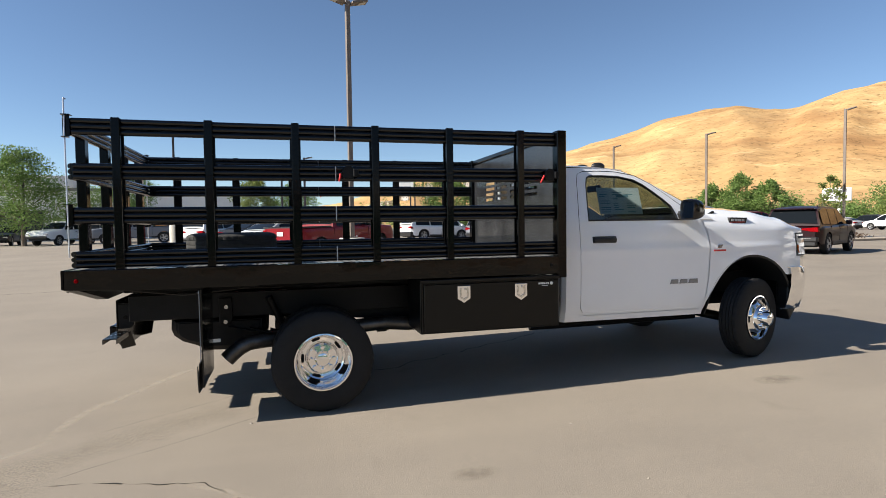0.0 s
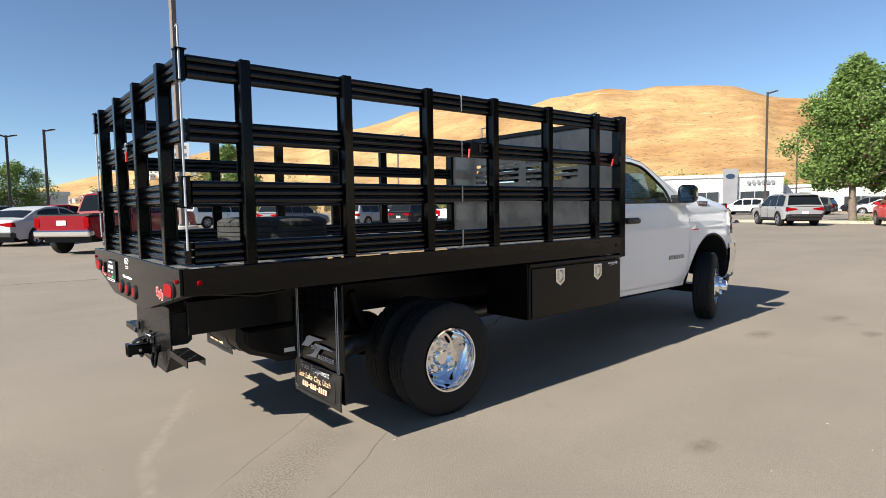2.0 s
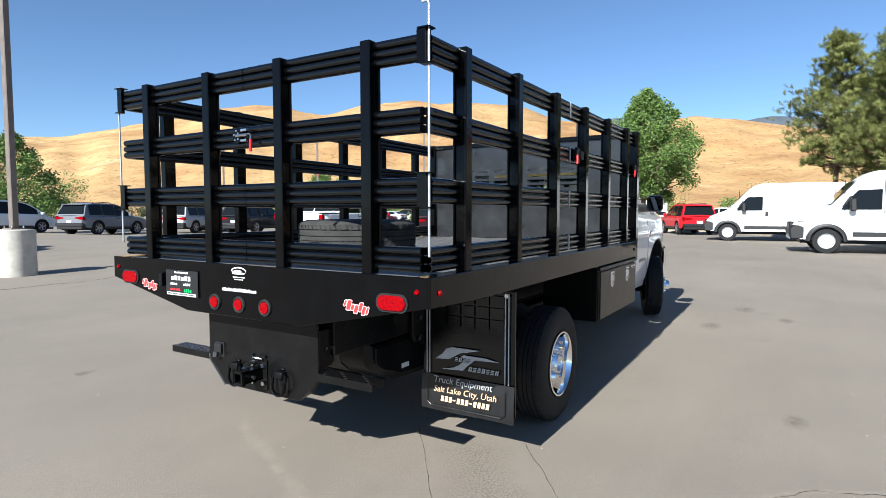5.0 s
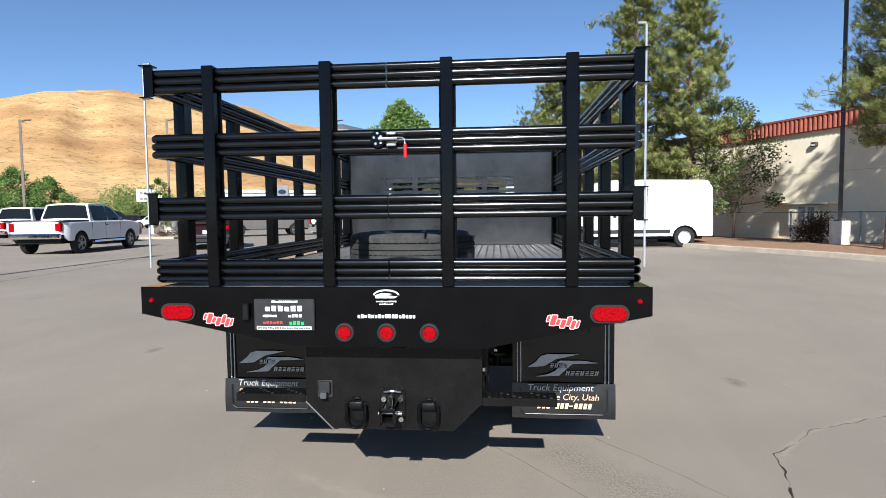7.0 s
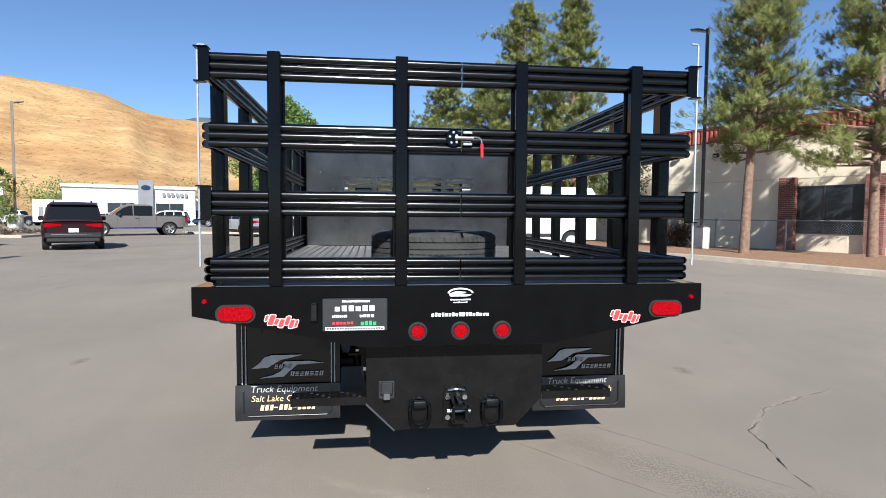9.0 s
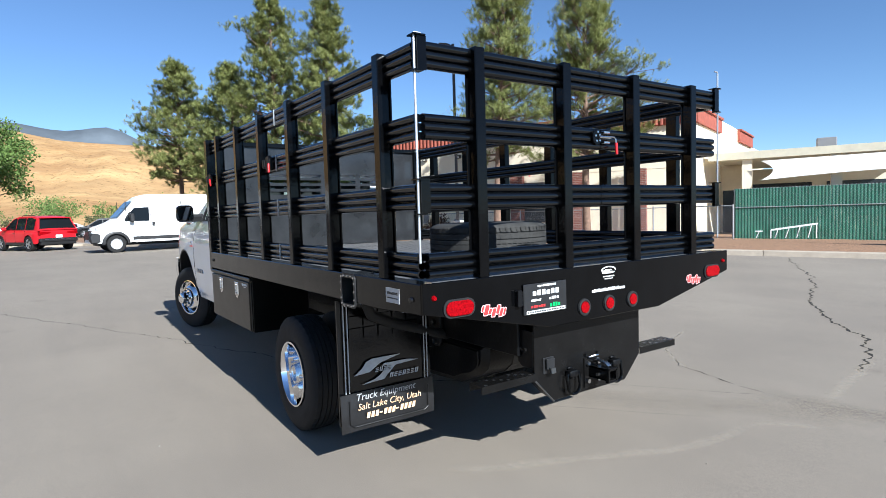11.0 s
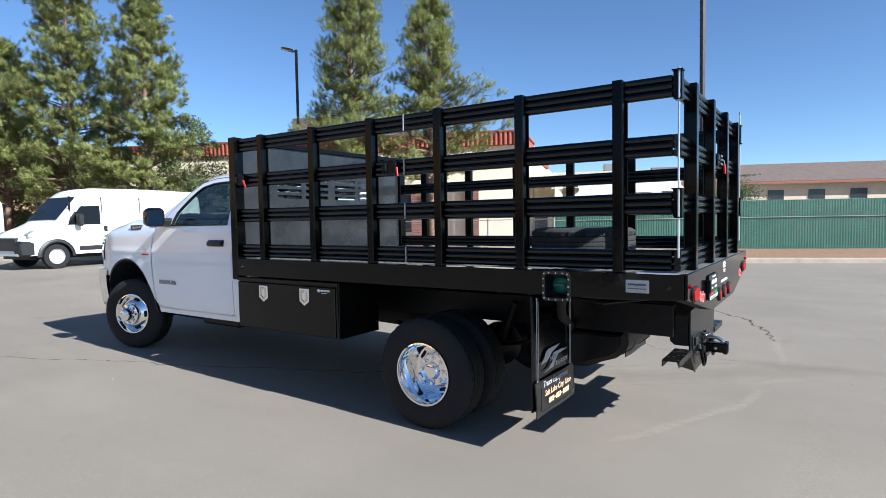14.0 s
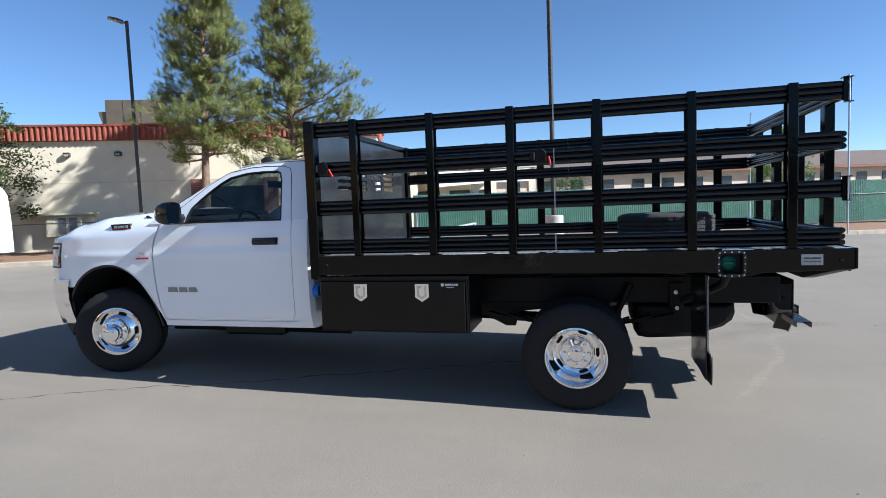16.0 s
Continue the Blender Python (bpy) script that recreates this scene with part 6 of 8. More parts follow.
        for i in inner:
            c = (2.95, 1.7)
            j = (i[0] + (c[0] - i[0]) * 0.022, i[1] + (c[1] - i[1]) * 0.04)
            rows.append([P(i, 0.002), P(j, 0.002)])
        sheet(bm, rows + [rows[0]], flip=s < 0)
        thick(bm, 0.03)
        part("window_seal", bm, PLASTIC, truck)
        bm = BM()
        line = [(2.345, 1.478), (2.373, 1.743), (2.385, 1.868), (2.404, 1.923), (2.47, 1.95), (2.63, 1.956), (2.79, 1.95), (2.99, 1.918), (3.175, 1.82), (3.35, 1.69), (3.47, 1.6), (3.61, 1.485)]
        sheet(bm, [[P(p, 0.0015), P((p[0] + (0.005 if n < 4 else 0.0), p[1] - (0 if n < 4 else 0.006)), 0.0015)] for n, p in enumerate(line)], flip=s > 0)
        part("door_seam", bm, CHASSIS, truck)
        bm = BM()
        bm.faces.new([bm.verts.new(P(p, -0.012)) for p in inner][::(1 if s < 0 else -1)])
        g = part("side_window", bm, GLASS, truck, "clear side window")
        g.visible_shadow = False
        # tow mirror: rounded shell, hollow towards the glass
        bm = BM()
        rows = []
        for x, y0, y1, z0, z1 in ((3.356, 1.065, 1.222, 1.488, 1.647), (3.338, 1.052, 1.235, 1.473, 1.662), (3.355, 1.048, 1.24, 1.468, 1.667), (3.4, 1.048, 1.235, 1.471, 1.665), (3.45, 1.058, 1.222, 1.482, 1.65), (3.49, 1.078, 1.2, 1.503, 1.62), (3.51, 1.105, 1.17, 1.53, 1.59)):
            yc, zc, w, h = (y0 + y1) / 2, (z0 + z1) / 2, (y1 - y0) / 2, (z1 - z0) / 2
            ring = []
            for i in range(25):
                t = 2 * math.pi * i / 24
                c, q = math.cos(t), math.sin(t)
                ring.append((x, s * (yc + w * math.copysign(abs(c) ** 0.5, c)), zc + h * math.copysign(abs(q) ** 0.5, q)))
            rows.append(ring)
        sheet(bm, rows, flip=s > 0)
        bm.faces.new([bm.verts.new(p) for p in (rows[-1][:-1] if s > 0 else rows[-1][:-1][::-1])])
        bmesh.ops.remove_doubles(bm, verts=bm.verts[:], dist=0.0004)
        mi = part("tow_mirror", bm, MIRROR_B, truck, "rounded glossy black tow mirror", smooth=45)
        bm = BM()
        box(bm, 3.35, 3.358, *sorted((s * 1.064, s * 1.224)), 1.488, 1.648, 0.002)
        part("mirror_glass", bm, MIRROR_G, mi, "dark convex mirror glass")
        bm = BM()
        prism(bm, [(3.4, 1.47), (3.385, 1.53), (3.41, 1.56), (3.47, 1.55), (3.5, 1.51), (3.49, 1.47)], "y", *sorted((s * 0.92, s * 1.07)), 0.008)
        part("mirror_arm", bm, PLASTIC, mi)
        # headlight
        def lamp_face(x0, x1, z0, z1, out, lean=0.03):
            b2 = BM()
            zz = [z0 + (z1 - z0) * q / 6 for q in range(7)]
            sheet(b2, [[(x + lean * (z1 - z) / (z1 - z0), s * (cab_w(x, z) + out), z) for z in zz] for x in (x0 + (x1 - x0) * q / 6 for q in range(7))], flip=s < 0)
            return thick(b2, 0.03)
        hl = part("headlight", lamp_face(4.845, 4.99, 1.085, 1.325, 0.002, 0.02), PLASTIC, truck, "clear headlight with amber marker in a black bezel", smooth=40)
        part("lens", lamp_face(4.862, 4.99, 1.1, 1.312, 0.006, 0.02), HEADLENS, hl, "clear lamp lens", smooth=40)
        part("amber_marker", lamp_face(4.864, 4.884, 1.115, 1.2, 0.01, 0.02), AMBER, hl)
        part("lamp_bezel", lamp_face(4.885, 4.99, 1.268, 1.29, 0.009, 0.02), PLASTIC, hl)
        part("grille_end", lamp_face(4.925, 4.99, 0.975, 1.082, 0.003, 0.0), CHROME, truck, "chrome end of the grille surround", smooth=40)
    # hood
    bm = BM()
    rows = []
    for i in range(19):
        x = 3.74 + i * (5.02 - 3.74) / 18
        row = []
        for k in range(17):
            f = -0.84 + 1.68 * k / 16
            w = cab_w(min(x, 4.98), 1.4)
            e = abs(f) / 0.84
            row.append((x + 0.05 * (1 - e * e) * (i / 18) ** 2, f * w, hood_top(x) - 0.02 + 0.03 * (1 - e ** 4) + 0.014 * math.exp(-((abs(f) - 0.5) / 0.1) ** 2)))
        rows.append(row)
    sheet(bm, rows)
    part("hood", bm, WHITE, truck, "white sculpted hood", smooth=60)
    bm = BM()
    rows = [[(3.7 + 0.14 * k + 0.1 * (1 - (y / 0.9) ** 2), y, 1.51 + 0.05 * k) for k in range(2)] for y in [-0.9 + 0.15 * i for i in range(13)]]
    sheet(bm, rows)
    thick(bm, 0.02)
    part("cowl", bm, PLASTIC, truck)
    # roof, windscreen, back wall
    def top_front(y):
        return (2.88 + 0.1 * (1 - (y / 0.8) ** 2), 1.958 + 0.045 * (1 - (y / 0.8) ** 2))
    bm = BM()
    rows = []
    for i in range(11):
        row = []
        for k in range(13):
            y = -0.792 + 1.584 * k / 12
            xf, zf = top_front(y)
            t = i / 10
            e = (y / 0.8) ** 2
            zr = 1.985 + 0.045 * (1 - e)
            bulge = 0.012 * math.sin(math.pi * t) + 0.012 * math.sin(math.pi * t) * (1 - e * e)
            row.append((xf + (2.185 - xf) * t, y, zf + (zr - zf) * t + bulge + 0.005 * (1 - e)))
        rows.append(row)
    sheet(bm, rows, flip=True)
    thick(bm, 0.008)
    part("cab_roof", bm, WHITE, truck, "white cab roof", smooth=60)
    bm = BM()
    rows = []
    for i in range(9):
        t = i / 8
        row = []
        for k in range(13):
            f = -1 + 2 * k / 12
            yb, yt = 0.93 * f, 0.79 * f
            xt, zt = top_front(yt)
            xb, zb = 3.7 + 0.2 * (1 - f * f), 1.53
            row.append((xb + (xt - xb) * t + 0.02 * math.sin(math.pi * t), yb + (yt - yb) * t, zb + (zt - zb) * t + 0.012 * math.sin(math.pi * t)))
        rows.append(row)
    sheet(bm, rows, flip=True)
    g = part("windscreen", bm, GLASS, truck, "clear windscreen", smooth=True)
    g.visible_shadow = False
    bm = BM()
    for y0, y1, z0, z1 in ((-0.93, 0.93, 0.54, 1.45), (-0.93, -0.66, 1.45, 1.9), (0.66, 0.93, 1.45, 1.9), (-0.77, 0.77, 1.9, 1.985)):
        pts = [(y0, z0), (y1, z0), (y1 if z1 < 1.5 else min(y1, 0.8), z1), (y0 if z1 < 1.5 else max(y0, -0.8), z1)]
        prism(bm, pts, "x", 2.185, 2.205)
    part("cab_back", bm, WHITE, truck, "white back wall of the cab")
    bm = BM()
    bm.faces.new([bm.verts.new((2.195, y, z)) for y, z in ((-0.66, 1.45), (0.66, 1.45), (0.66, 1.9), (-0.66, 1.9))])
    g = part("back_window", bm, GLASS, truck)
    g.visible_shadow = False
    for y in (-0.5, -0.18, 0.0, 0.18, 0.5):
        bm = BM()
        bmesh.ops.create_uvsphere(bm, u_segments=12, v_segments=8, radius=0.05, matrix=Matrix.LocRotScale((2.8, y, 2.045 - 0.04 * (y / 0.8) ** 2), None, (1.5, 0.8, 0.8)))
        part("clearance_lamp", bm, PLASTIC, truck, "dark smoked roof clearance lamp", smooth=True)
    # inside
    bm = BM()
    box(bm, 2.25, 3.72, -0.9, 0.9, 0.6, 0.66)
    box(bm, 3.7, 3.76, -0.88, 0.88, 0.6, 1.46)
    part("cab_floor", bm, DASH, truck)
    bm = BM()
    prism(bm, [(3.2, 1.02), (3.16, 1.27), (3.26, 1.41), (3.5, 1.46), (3.7, 1.48), (3.7, 1.0)], "y", -0.9, 0.9, 0.02)
    part("dashboard", bm, DASH, truck, "dark dashboard", smooth=40)
    for y, w in ((0.45, 0.26), (-0.45, 0.26), (0.0, 0.16)):
        bm = BM()
        box(bm, 2.42, 2.95, y - w, y + w, 0.95, 1.12, 0.05, 2)
        prism(bm, [(2.42, 1.05), (2.56, 1.05), (2.42, 1.68), (2.32, 1.68)], "y", y - w * 0.95, y + w * 0.95, 0.03)
        seat = part("seat", bm, INTERIOR, truck, "dark grey cloth seat", smooth=50)
        bm = BM()
        box(bm, 2.3, 2.41, y - 0.13, y + 0.13, 1.7, 1.87, 0.04, 2)
        part("headrest", bm, INTERIOR, seat, smooth=50)
    bm = BM()
    pts = [(3.05 + 0.07 * math.cos(t), 0.42 + 0.19 * math.sin(t), 1.4 + 0.17 * math.cos(t)) for t in (2 * math.pi * i / 24 for i in range(25))]
    pipe(bm, pts, 0.016, 8)
    rod(bm, (3.05, 0.42, 1.4), (3.3, 0.42, 1.3), 0.03, 8)
    rod(bm, (3.05, 0.25, 1.4), (3.05, 0.59, 1.4), 0.015, 8)
    part("steering_wheel", bm, PLASTIC, truck, "black steering wheel", smooth=True)
    bm = BM()
    box(bm, 3.02, 3.05, -0.13, 0.13, 1.8, 1.87, 0.01)
    part("rear_view_mirror", bm, PLASTIC, truck)
    # window sticker on the passenger glass
    bm = BM()
    box(bm, 0.0, 0.46, 0.0, 0.27, 0, 0.001)
    st = part("window_sticker", bm, PAPER, truck, "white price sheet taped inside the window")
    st.matrix_basis = Matrix(((1, 0, 0, 2.6), (0, 0.305, -0.952, -0.916), (0, 0.952, 0.305, 1.535), (0, 0, 0, 1)))
    bm = BM()
    rnd = random.Random(5)
    for c in range(3):
        for r in range(10):
            if rnd.random() > 0.25:
                box(bm, 0.02 + c * 0.14, 0.02 + c * 0.14 + rnd.uniform(0.04, 0.11), 0.02 + r * 0.022, 0.028 + r * 0.022, 0.001, 0.0016)
    box(bm, 0.2, 0.33, 0.17, 0.2, 0.001, 0.002)
    part("print", bm, PAPERINK, st)
    # front: grille and bumper
    bm = BM()
    prism(bm, [(-0.56, 1.32), (0.56, 1.32), (0.52, 1.0), (-0.52, 1.0)], "x", 4.96, 5.06, 0.02)
    gr = part("grille", bm, PLASTIC, truck, "black grille with chrome bars")
    bm = BM()
    for z in (1.08, 1.18, 1.27):
        box(bm, 5.06, 5.075, -0.53, 0.53, z, z + 0.03, 0.004)
    part("grille_bar", bm, CHROME, gr)
    bm = BM()
    rows = []
    for i in range(33):
        a = -1 + 2 * i / 32
        wrap = max(0, (abs(a) - 0.8) / 0.2)
        y = math.copysign(min(abs(a) / 0.86, 1.0) * 1.0, a)
        x = 5.17 - 0.2 * (y ** 2) - 0.22 * wrap ** 1.4
        rows.append([(x - dx, y * (1 - dy), z) for z, dx, dy in ((0.97, 0.06, 0.02), (0.965, 0.015, 0.0), (0.9, 0.0, 0), (0.78, 0.005, 0), (0.66, 0.03, 0.005), (0.56, 0.06, 0.015), (0.545, 0.1, 0.03))])
    sheet(bm, rows, flip=True)
    thick(bm, 0.01)
    part("front_bumper", bm, CHROME, truck, "chrome front bumper", smooth=50)
    bm = BM()
    box(bm, 4.72, 4.96, -0.85, 0.85, 0.6, 1.35)
    box(bm, 3.9, 4.95, -0.45, 0.45, 0.55, 1.4)
    part("engine_bay", bm, CHASSIS, truck)
    bm = BM()
    box(bm, 2.3, 3.6, -0.6, 0.6, 0.5, 0.6)
    box(bm, 2.05, 3.75, -0.52, 0.52, 0.41, 0.5, 0.02)
    box(bm, 2.6, 3.2, 0.35, 0.75, 0.42, 0.52, 0.02)
    rod(bm, (2.0, 0.62, 0.45), (3.8, 0.66, 0.47), 0.03, 8)
    rod(bm, (2.0, -0.62, 0.45), (3.8, -0.66, 0.47), 0.03, 8)
    part("cab_underside", bm, CHASSIS, truck)
    bm = BM()
    rod(bm, (2.1, 1.02, 0.87), (2.15, 1.02, 0.87), 0.05, 14)
    part("filler_cap", bm, BLUECAP, truck, "blue filler cap behind the cab", smooth=40)



def settle_cab():
    """Lets the cab's length out evenly between its back wall and the hood."""
    before = set(bpy.data.objects)
    cab()
    for ob in set(bpy.data.objects) - before:
        if ob.name.startswith("window_sticker"):
            ob.matrix_basis = Matrix.Translation((0, 0.03, 0)) @ ob.matrix_basis
        if ob.name.startswith(("window_sticker", "print", "filler_cap")):
            continue
        for v in ob.data.vertices:
            x = v.co.x
            v.co.y += 0.03
            if 2.175 < x <= 3.75:
                v.co.x = x + (x - 2.175) * 0.031
            elif 3.75 < x < 4.35:
                v.co.x = x + 0.0488 * (4.35 - x) / 0.6


settle_cab()


# ---------- parked vehicles ----------
def paint(name, c, rough=0.35):
    m = mat(name, c, rough, var=0.04, scale=1.5, coat=0.25, spec=0.15)
    m.node_tree.nodes["Principled BSDF"].inputs["Coat Roughness"].default_value = 0.04
    return m


P_WHITE = paint("van_white_paint", (0.78, 0.78, 0.77))
P_RED = paint("bright_red_paint", (0.5, 0.012, 0.02))
P_DRED = paint("dark_red_paint", (0.2, 0.005, 0.011))
P_MAROON = paint("black_cherry_paint", (0.016, 0.004, 0.006))
P_GREY = paint("granite_grey_paint", (0.11, 0.1, 0.095))
P_SILVER = paint("silver_paint", (0.4, 0.41, 0.42))
P_PEWTER = paint("pewter_paint", (0.24, 0.24, 0.245))
P_STEEL = paint("steel_grey_paint", (0.17, 0.18, 0.2))
P_BLACK = paint("black_car_paint", (0.012, 0.013, 0.016))
P_BLUE = paint("dark_blue_paint", (0.02, 0.035, 0.07))

KINDS = {
    "suv": dict(L=4.75, W=1.92, base=2.8, r=0.37, sill=0.36, zt=[(-2.37, 0.92), (-2.3, 1.02), (0.9, 1.06), (1.3, 1.05), (2.1, 0.93), (2.3, 0.8), (2.37, 0.66)],
                house=[(1.15, 1.04), (0.3, 1.6), (-0.1, 1.71), (-1.5, 1.7), (-2.05, 1.6), (-2.33, 1.0)], panes=[(0.95, -0.15), (-0.22, -1.05), (-1.12, -1.95)]),
    "minivan": dict(L=5.15, W=2.0, base=3.08, r=0.36, sill=0.3, zt=[(-2.57, 0.9), (-2.5, 1.04), (1.0, 1.06), (1.6, 1.02), (2.3, 0.86), (2.5, 0.72), (2.57, 0.6)],
                    house=[(1.9, 1.0), (0.85, 1.58), (0.3, 1.73), (-1.6, 1.75), (-2.26, 1.66), (-2.52, 1.06)], panes=[(1.3, 0.2), (0.12, -1.05), (-1.12, -2.2)]),
    "sedan": dict(L=4.85, W=1.85, base=2.8, r=0.33, sill=0.27, zt=[(-2.42, 0.85), (-2.35, 0.99), (-1.8, 1.02), (0.9, 0.98), (1.3, 0.96), (2.1, 0.82), (2.35, 0.7), (2.42, 0.58)],
                  house=[(1.1, 0.95), (0.2, 1.37), (-0.2, 1.44), (-0.8, 1.42), (-1.3, 1.3), (-1.95, 1.0)], panes=[(0.8, -0.15), (-0.22, -1.25)]),
    "pickup": dict(L=5.85, W=2.02, base=3.65, r=0.4, sill=0.5, zt=[(-2.92, 1.2), (-1.16, 1.21), (-1.14, 1.22), (1.1, 1.22), (1.45, 1.24), (2.6, 1.16), (2.85, 1.04), (2.92, 0.85)],
                   house=[(1.3, 1.2), (0.6, 1.75), (0.25, 1.88), (-0.7, 1.88), (-0.98, 1.82), (-1.14, 1.2)], panes=[(1.05, 0.15), (0.08, -0.92)]),
}


def car_wheel(parent, x, y, s, r, rim_mat):
    w = part("wheel", lathe(BM(), [(0.0, -0.1), (r * 0.96, -0.1), (r, -0.06), (r, 0.08), (r * 0.95, 0.11), (r * 0.66, 0.112)], 28, s), RUBBER, parent, smooth=35)
    w.matrix_basis = pose(x, y, r)
    bm = BM()
    lathe(bm, [(r * 0.66, 0.1), (r * 0.64, 0.108), (r * 0.6, 0.09), (r * 0.58, 0.04), (0.06, 0.05)], 24, s)
    rim = part("rim", bm, mat_dark_rim, w, smooth=30)
    bm = BM()
    for i in range(10):
        a = 2 * math.pi * (i // 2) / 5 + (0.17 if i % 2 else -0.17)
        c, q = math.cos(a), math.sin(a)
        w0, w1 = 0.02, 0.017
        vs = [bm.verts.new((rr * c - ww * q, s * yy, rr * q + ww * c)) for rr, ww, yy in ((0.05, w0, 0.098), (0.05, -w0, 0.098), (r * 0.63, -w1, 0.1), (r * 0.63, w1, 0.1))]
        bm.faces.new(vs if s < 0 else vs[::-1])
    lathe(bm, [(r * 0.63, 0.098), (r * 0.655, 0.112), (r * 0.6, 0.1)], 28, s)
    lathe(bm, [(0.07, 0.1), (0.06, 0.112), (0.0, 0.114)], 12, s)
    part("spoke", bm, rim_mat, rim, "bright five-spoke wheel")


mat_dark_rim = mat("dark_rim_barrel", (0.05, 0.05, 0.05), 0.5, 0.5)
RIM = mat("alloy_rim", (0.45, 0.45, 0.46), 0.35, 0.8, var=0.1, scale=20)


def shell(bm, xs, zlow, ztop, half, shoulder=0.1):
    """A car body's skin from column to column, with wheel arches, rounded to its top."""
    rows = []
    for x in xs:
        zl, zt, w = zlow(x), ztop(x), half(x)
        row = []
        for s in (-1, 1):
            side = []
            for j in range(7):
                z = zl + (zt - shoulder - zl) * j / 6
                bul = 1 - 0.05 * ((z - 0.75) / 0.6) ** 2
                side.append((x, s * w * bul, z))
            side += [(x, s * w * 0.965, zt - shoulder * 0.45), (x, s * w * 0.9, zt - shoulder * 0.12), (x, s * w * 0.6, zt)]
            row += side if s < 0 else side[::-1]
        rows.append(row)
    sheet(bm, rows, flip=True)
    for row, rev in ((rows[0], False), (rows[-1], True)):
        vs = [bm.verts.new(p) for p in row]
        bm.faces.new(vs[::-1] if rev else vs)
    return bm


def vehicle(kind, paint_mat, label, at, heading, group="", rim=None):
    k = KINDS[kind]
    L, W, base, r = k["L"], k["W"], k["base"], k["r"]
    x0, y0 = at
    name = {"suv": "suv", "minivan": "minivan", "sedan": "sedan", "pickup": "pickup_truck"}[kind]
    slope = math.degrees(math.atan2(gz(x0 + 2 * math.cos(radians(heading)), y0 + 2 * math.sin(radians(heading))) - gz(x0 - 2 * math.cos(radians(heading)), y0 - 2 * math.sin(radians(heading))), 4))
    car = thing(name, label, "pickup truck" if kind == "pickup" else "car", (x0, y0, gz(x0, y0)), heading, group)
    car.rotation_euler = (0, radians(-slope), radians(heading))
    axles = (-base / 2 - 0.05, base / 2 - 0.05)

    def zlow(x):
        for a in axles:
            d = (x - a) / (r + 0.07)
            if abs(d) < 1:
                return max(k["sill"], r + (r + 0.06) * math.sqrt(1 - d * d))
        return k["sill"] + (0.12 if abs(x) > L / 2 - 0.15 else 0)

    def half(x):
        e = max(0, (abs(x) - (L / 2 - 0.55)) / 0.55)
        return W / 2 * (1 - 0.19 * e ** 2.2)
    xs = sorted({*[-L / 2 + L * i / 40 for i in range(41)], *[a + (r + 0.07) * q for a in axles for q in (-1, -0.97, -0.85, 0.85, 0.97, 1)]})
    part("body", shell(BM(), xs, zlow, lambda x: smooth_table(x, k["zt"]), half), paint_mat, car, smooth=38)
    bm = BM()
    box(bm, -L / 2 + 0.2, L / 2 - 0.2, -W / 2 + 0.25, W / 2 - 0.25, k["sill"] - 0.1, k["sill"] + 0.3)
    for a in axles:
        box(bm, a - r - 0.06, a + r + 0.06, -W / 2 + 0.12, W / 2 - 0.12, k["sill"], r * 2 + 0.02)
    part("underbody", bm, CHASSIS, car)
    # cabin
    h = k["house"]
    zb = h[0][1]

    def yw(z, d=0.0):
        return W / 2 * 0.93 - (z - zb) * 0.26 - (0.06 if z > h[2][1] - 0.02 else 0) + d
    bm = BM()
    rows = [[(x, -yw(z) * f, z + 0.03 * (1 - f * f)) for f in (1, 0.8, 0.4, 0, -0.4, -0.8, -1)] for x, z in h]
    sheet(bm, rows)
    for s in (-1, 1):
        vs = [bm.verts.new((x, s * yw(z), z)) for x, z in h] + [bm.verts.new((h[-1][0], s * yw(zb), zb - 0.12)), bm.verts.new((h[0][0], s * yw(zb), zb - 0.12))]
        bm.faces.new(vs if s < 0 else vs[::-1])
    cb = part("cabin", bm, paint_mat, car, smooth=60)
    bv = cb.modifiers.new("bevel", "BEVEL")
    bv.width, bv.segments, bv.limit_method, bv.angle_limit = 0.035, 3, "ANGLE", radians(35)
    top = h[2][1] - 0.08

    def roof_z(x):
        return lerp_table(x, sorted(h))
    for s in (-1, 1):
        for a, b in k["panes"]:
            n = 8
            lo, hi = [], []
            for i in range(n + 1):
                x = a + (b - a) * i / n
                z1 = min(top, roof_z(x) - 0.06)
                z0 = zb + 0.02
                if z1 > z0 + 0.03:
                    lo.append((x, s * yw(z0, 0.012), z0))
                    hi.append((x, s * yw(z1, 0.012), z1))
            bm = BM()
            bm.faces.new([bm.verts.new(p) for p in (lo + hi[::-1])][::(1 if s > 0 else -1)])
            part("side_window", bm, TINT, car)
        # mirror
        bm = BM()
        box(bm, h[0][0] - 0.5, h[0][0] - 0.35, *sorted((s * (W / 2 - 0.02), s * (W / 2 + 0.17))), zb + 0.0, zb + 0.16, 0.03)
        part("door_mirror", bm, PLASTIC if kind == "pickup" else paint_mat, car, smooth=30)
        bm = BM()
        box(bm, -0.15, 0.02, *sorted((s * (W / 2 - 0.03), s * (W / 2 + 0.012))), zb - 0.17, zb - 0.135, 0.008)
        part("door_handle", bm, PLASTIC, car)
        for x in (h[0][0] - 0.35, -0.18, -1.15 if kind != "pickup" else -1.14):
            part("door_gap", box(BM(), x, x + 0.01, *sorted((s * W / 2 * 0.97, s * (W / 2 + 0.001))), k["sill"] + 0.1, zb - 0.04), CHASSIS, car)
        # lamps
        bm = BM()
        zt = k["zt"][0][1]
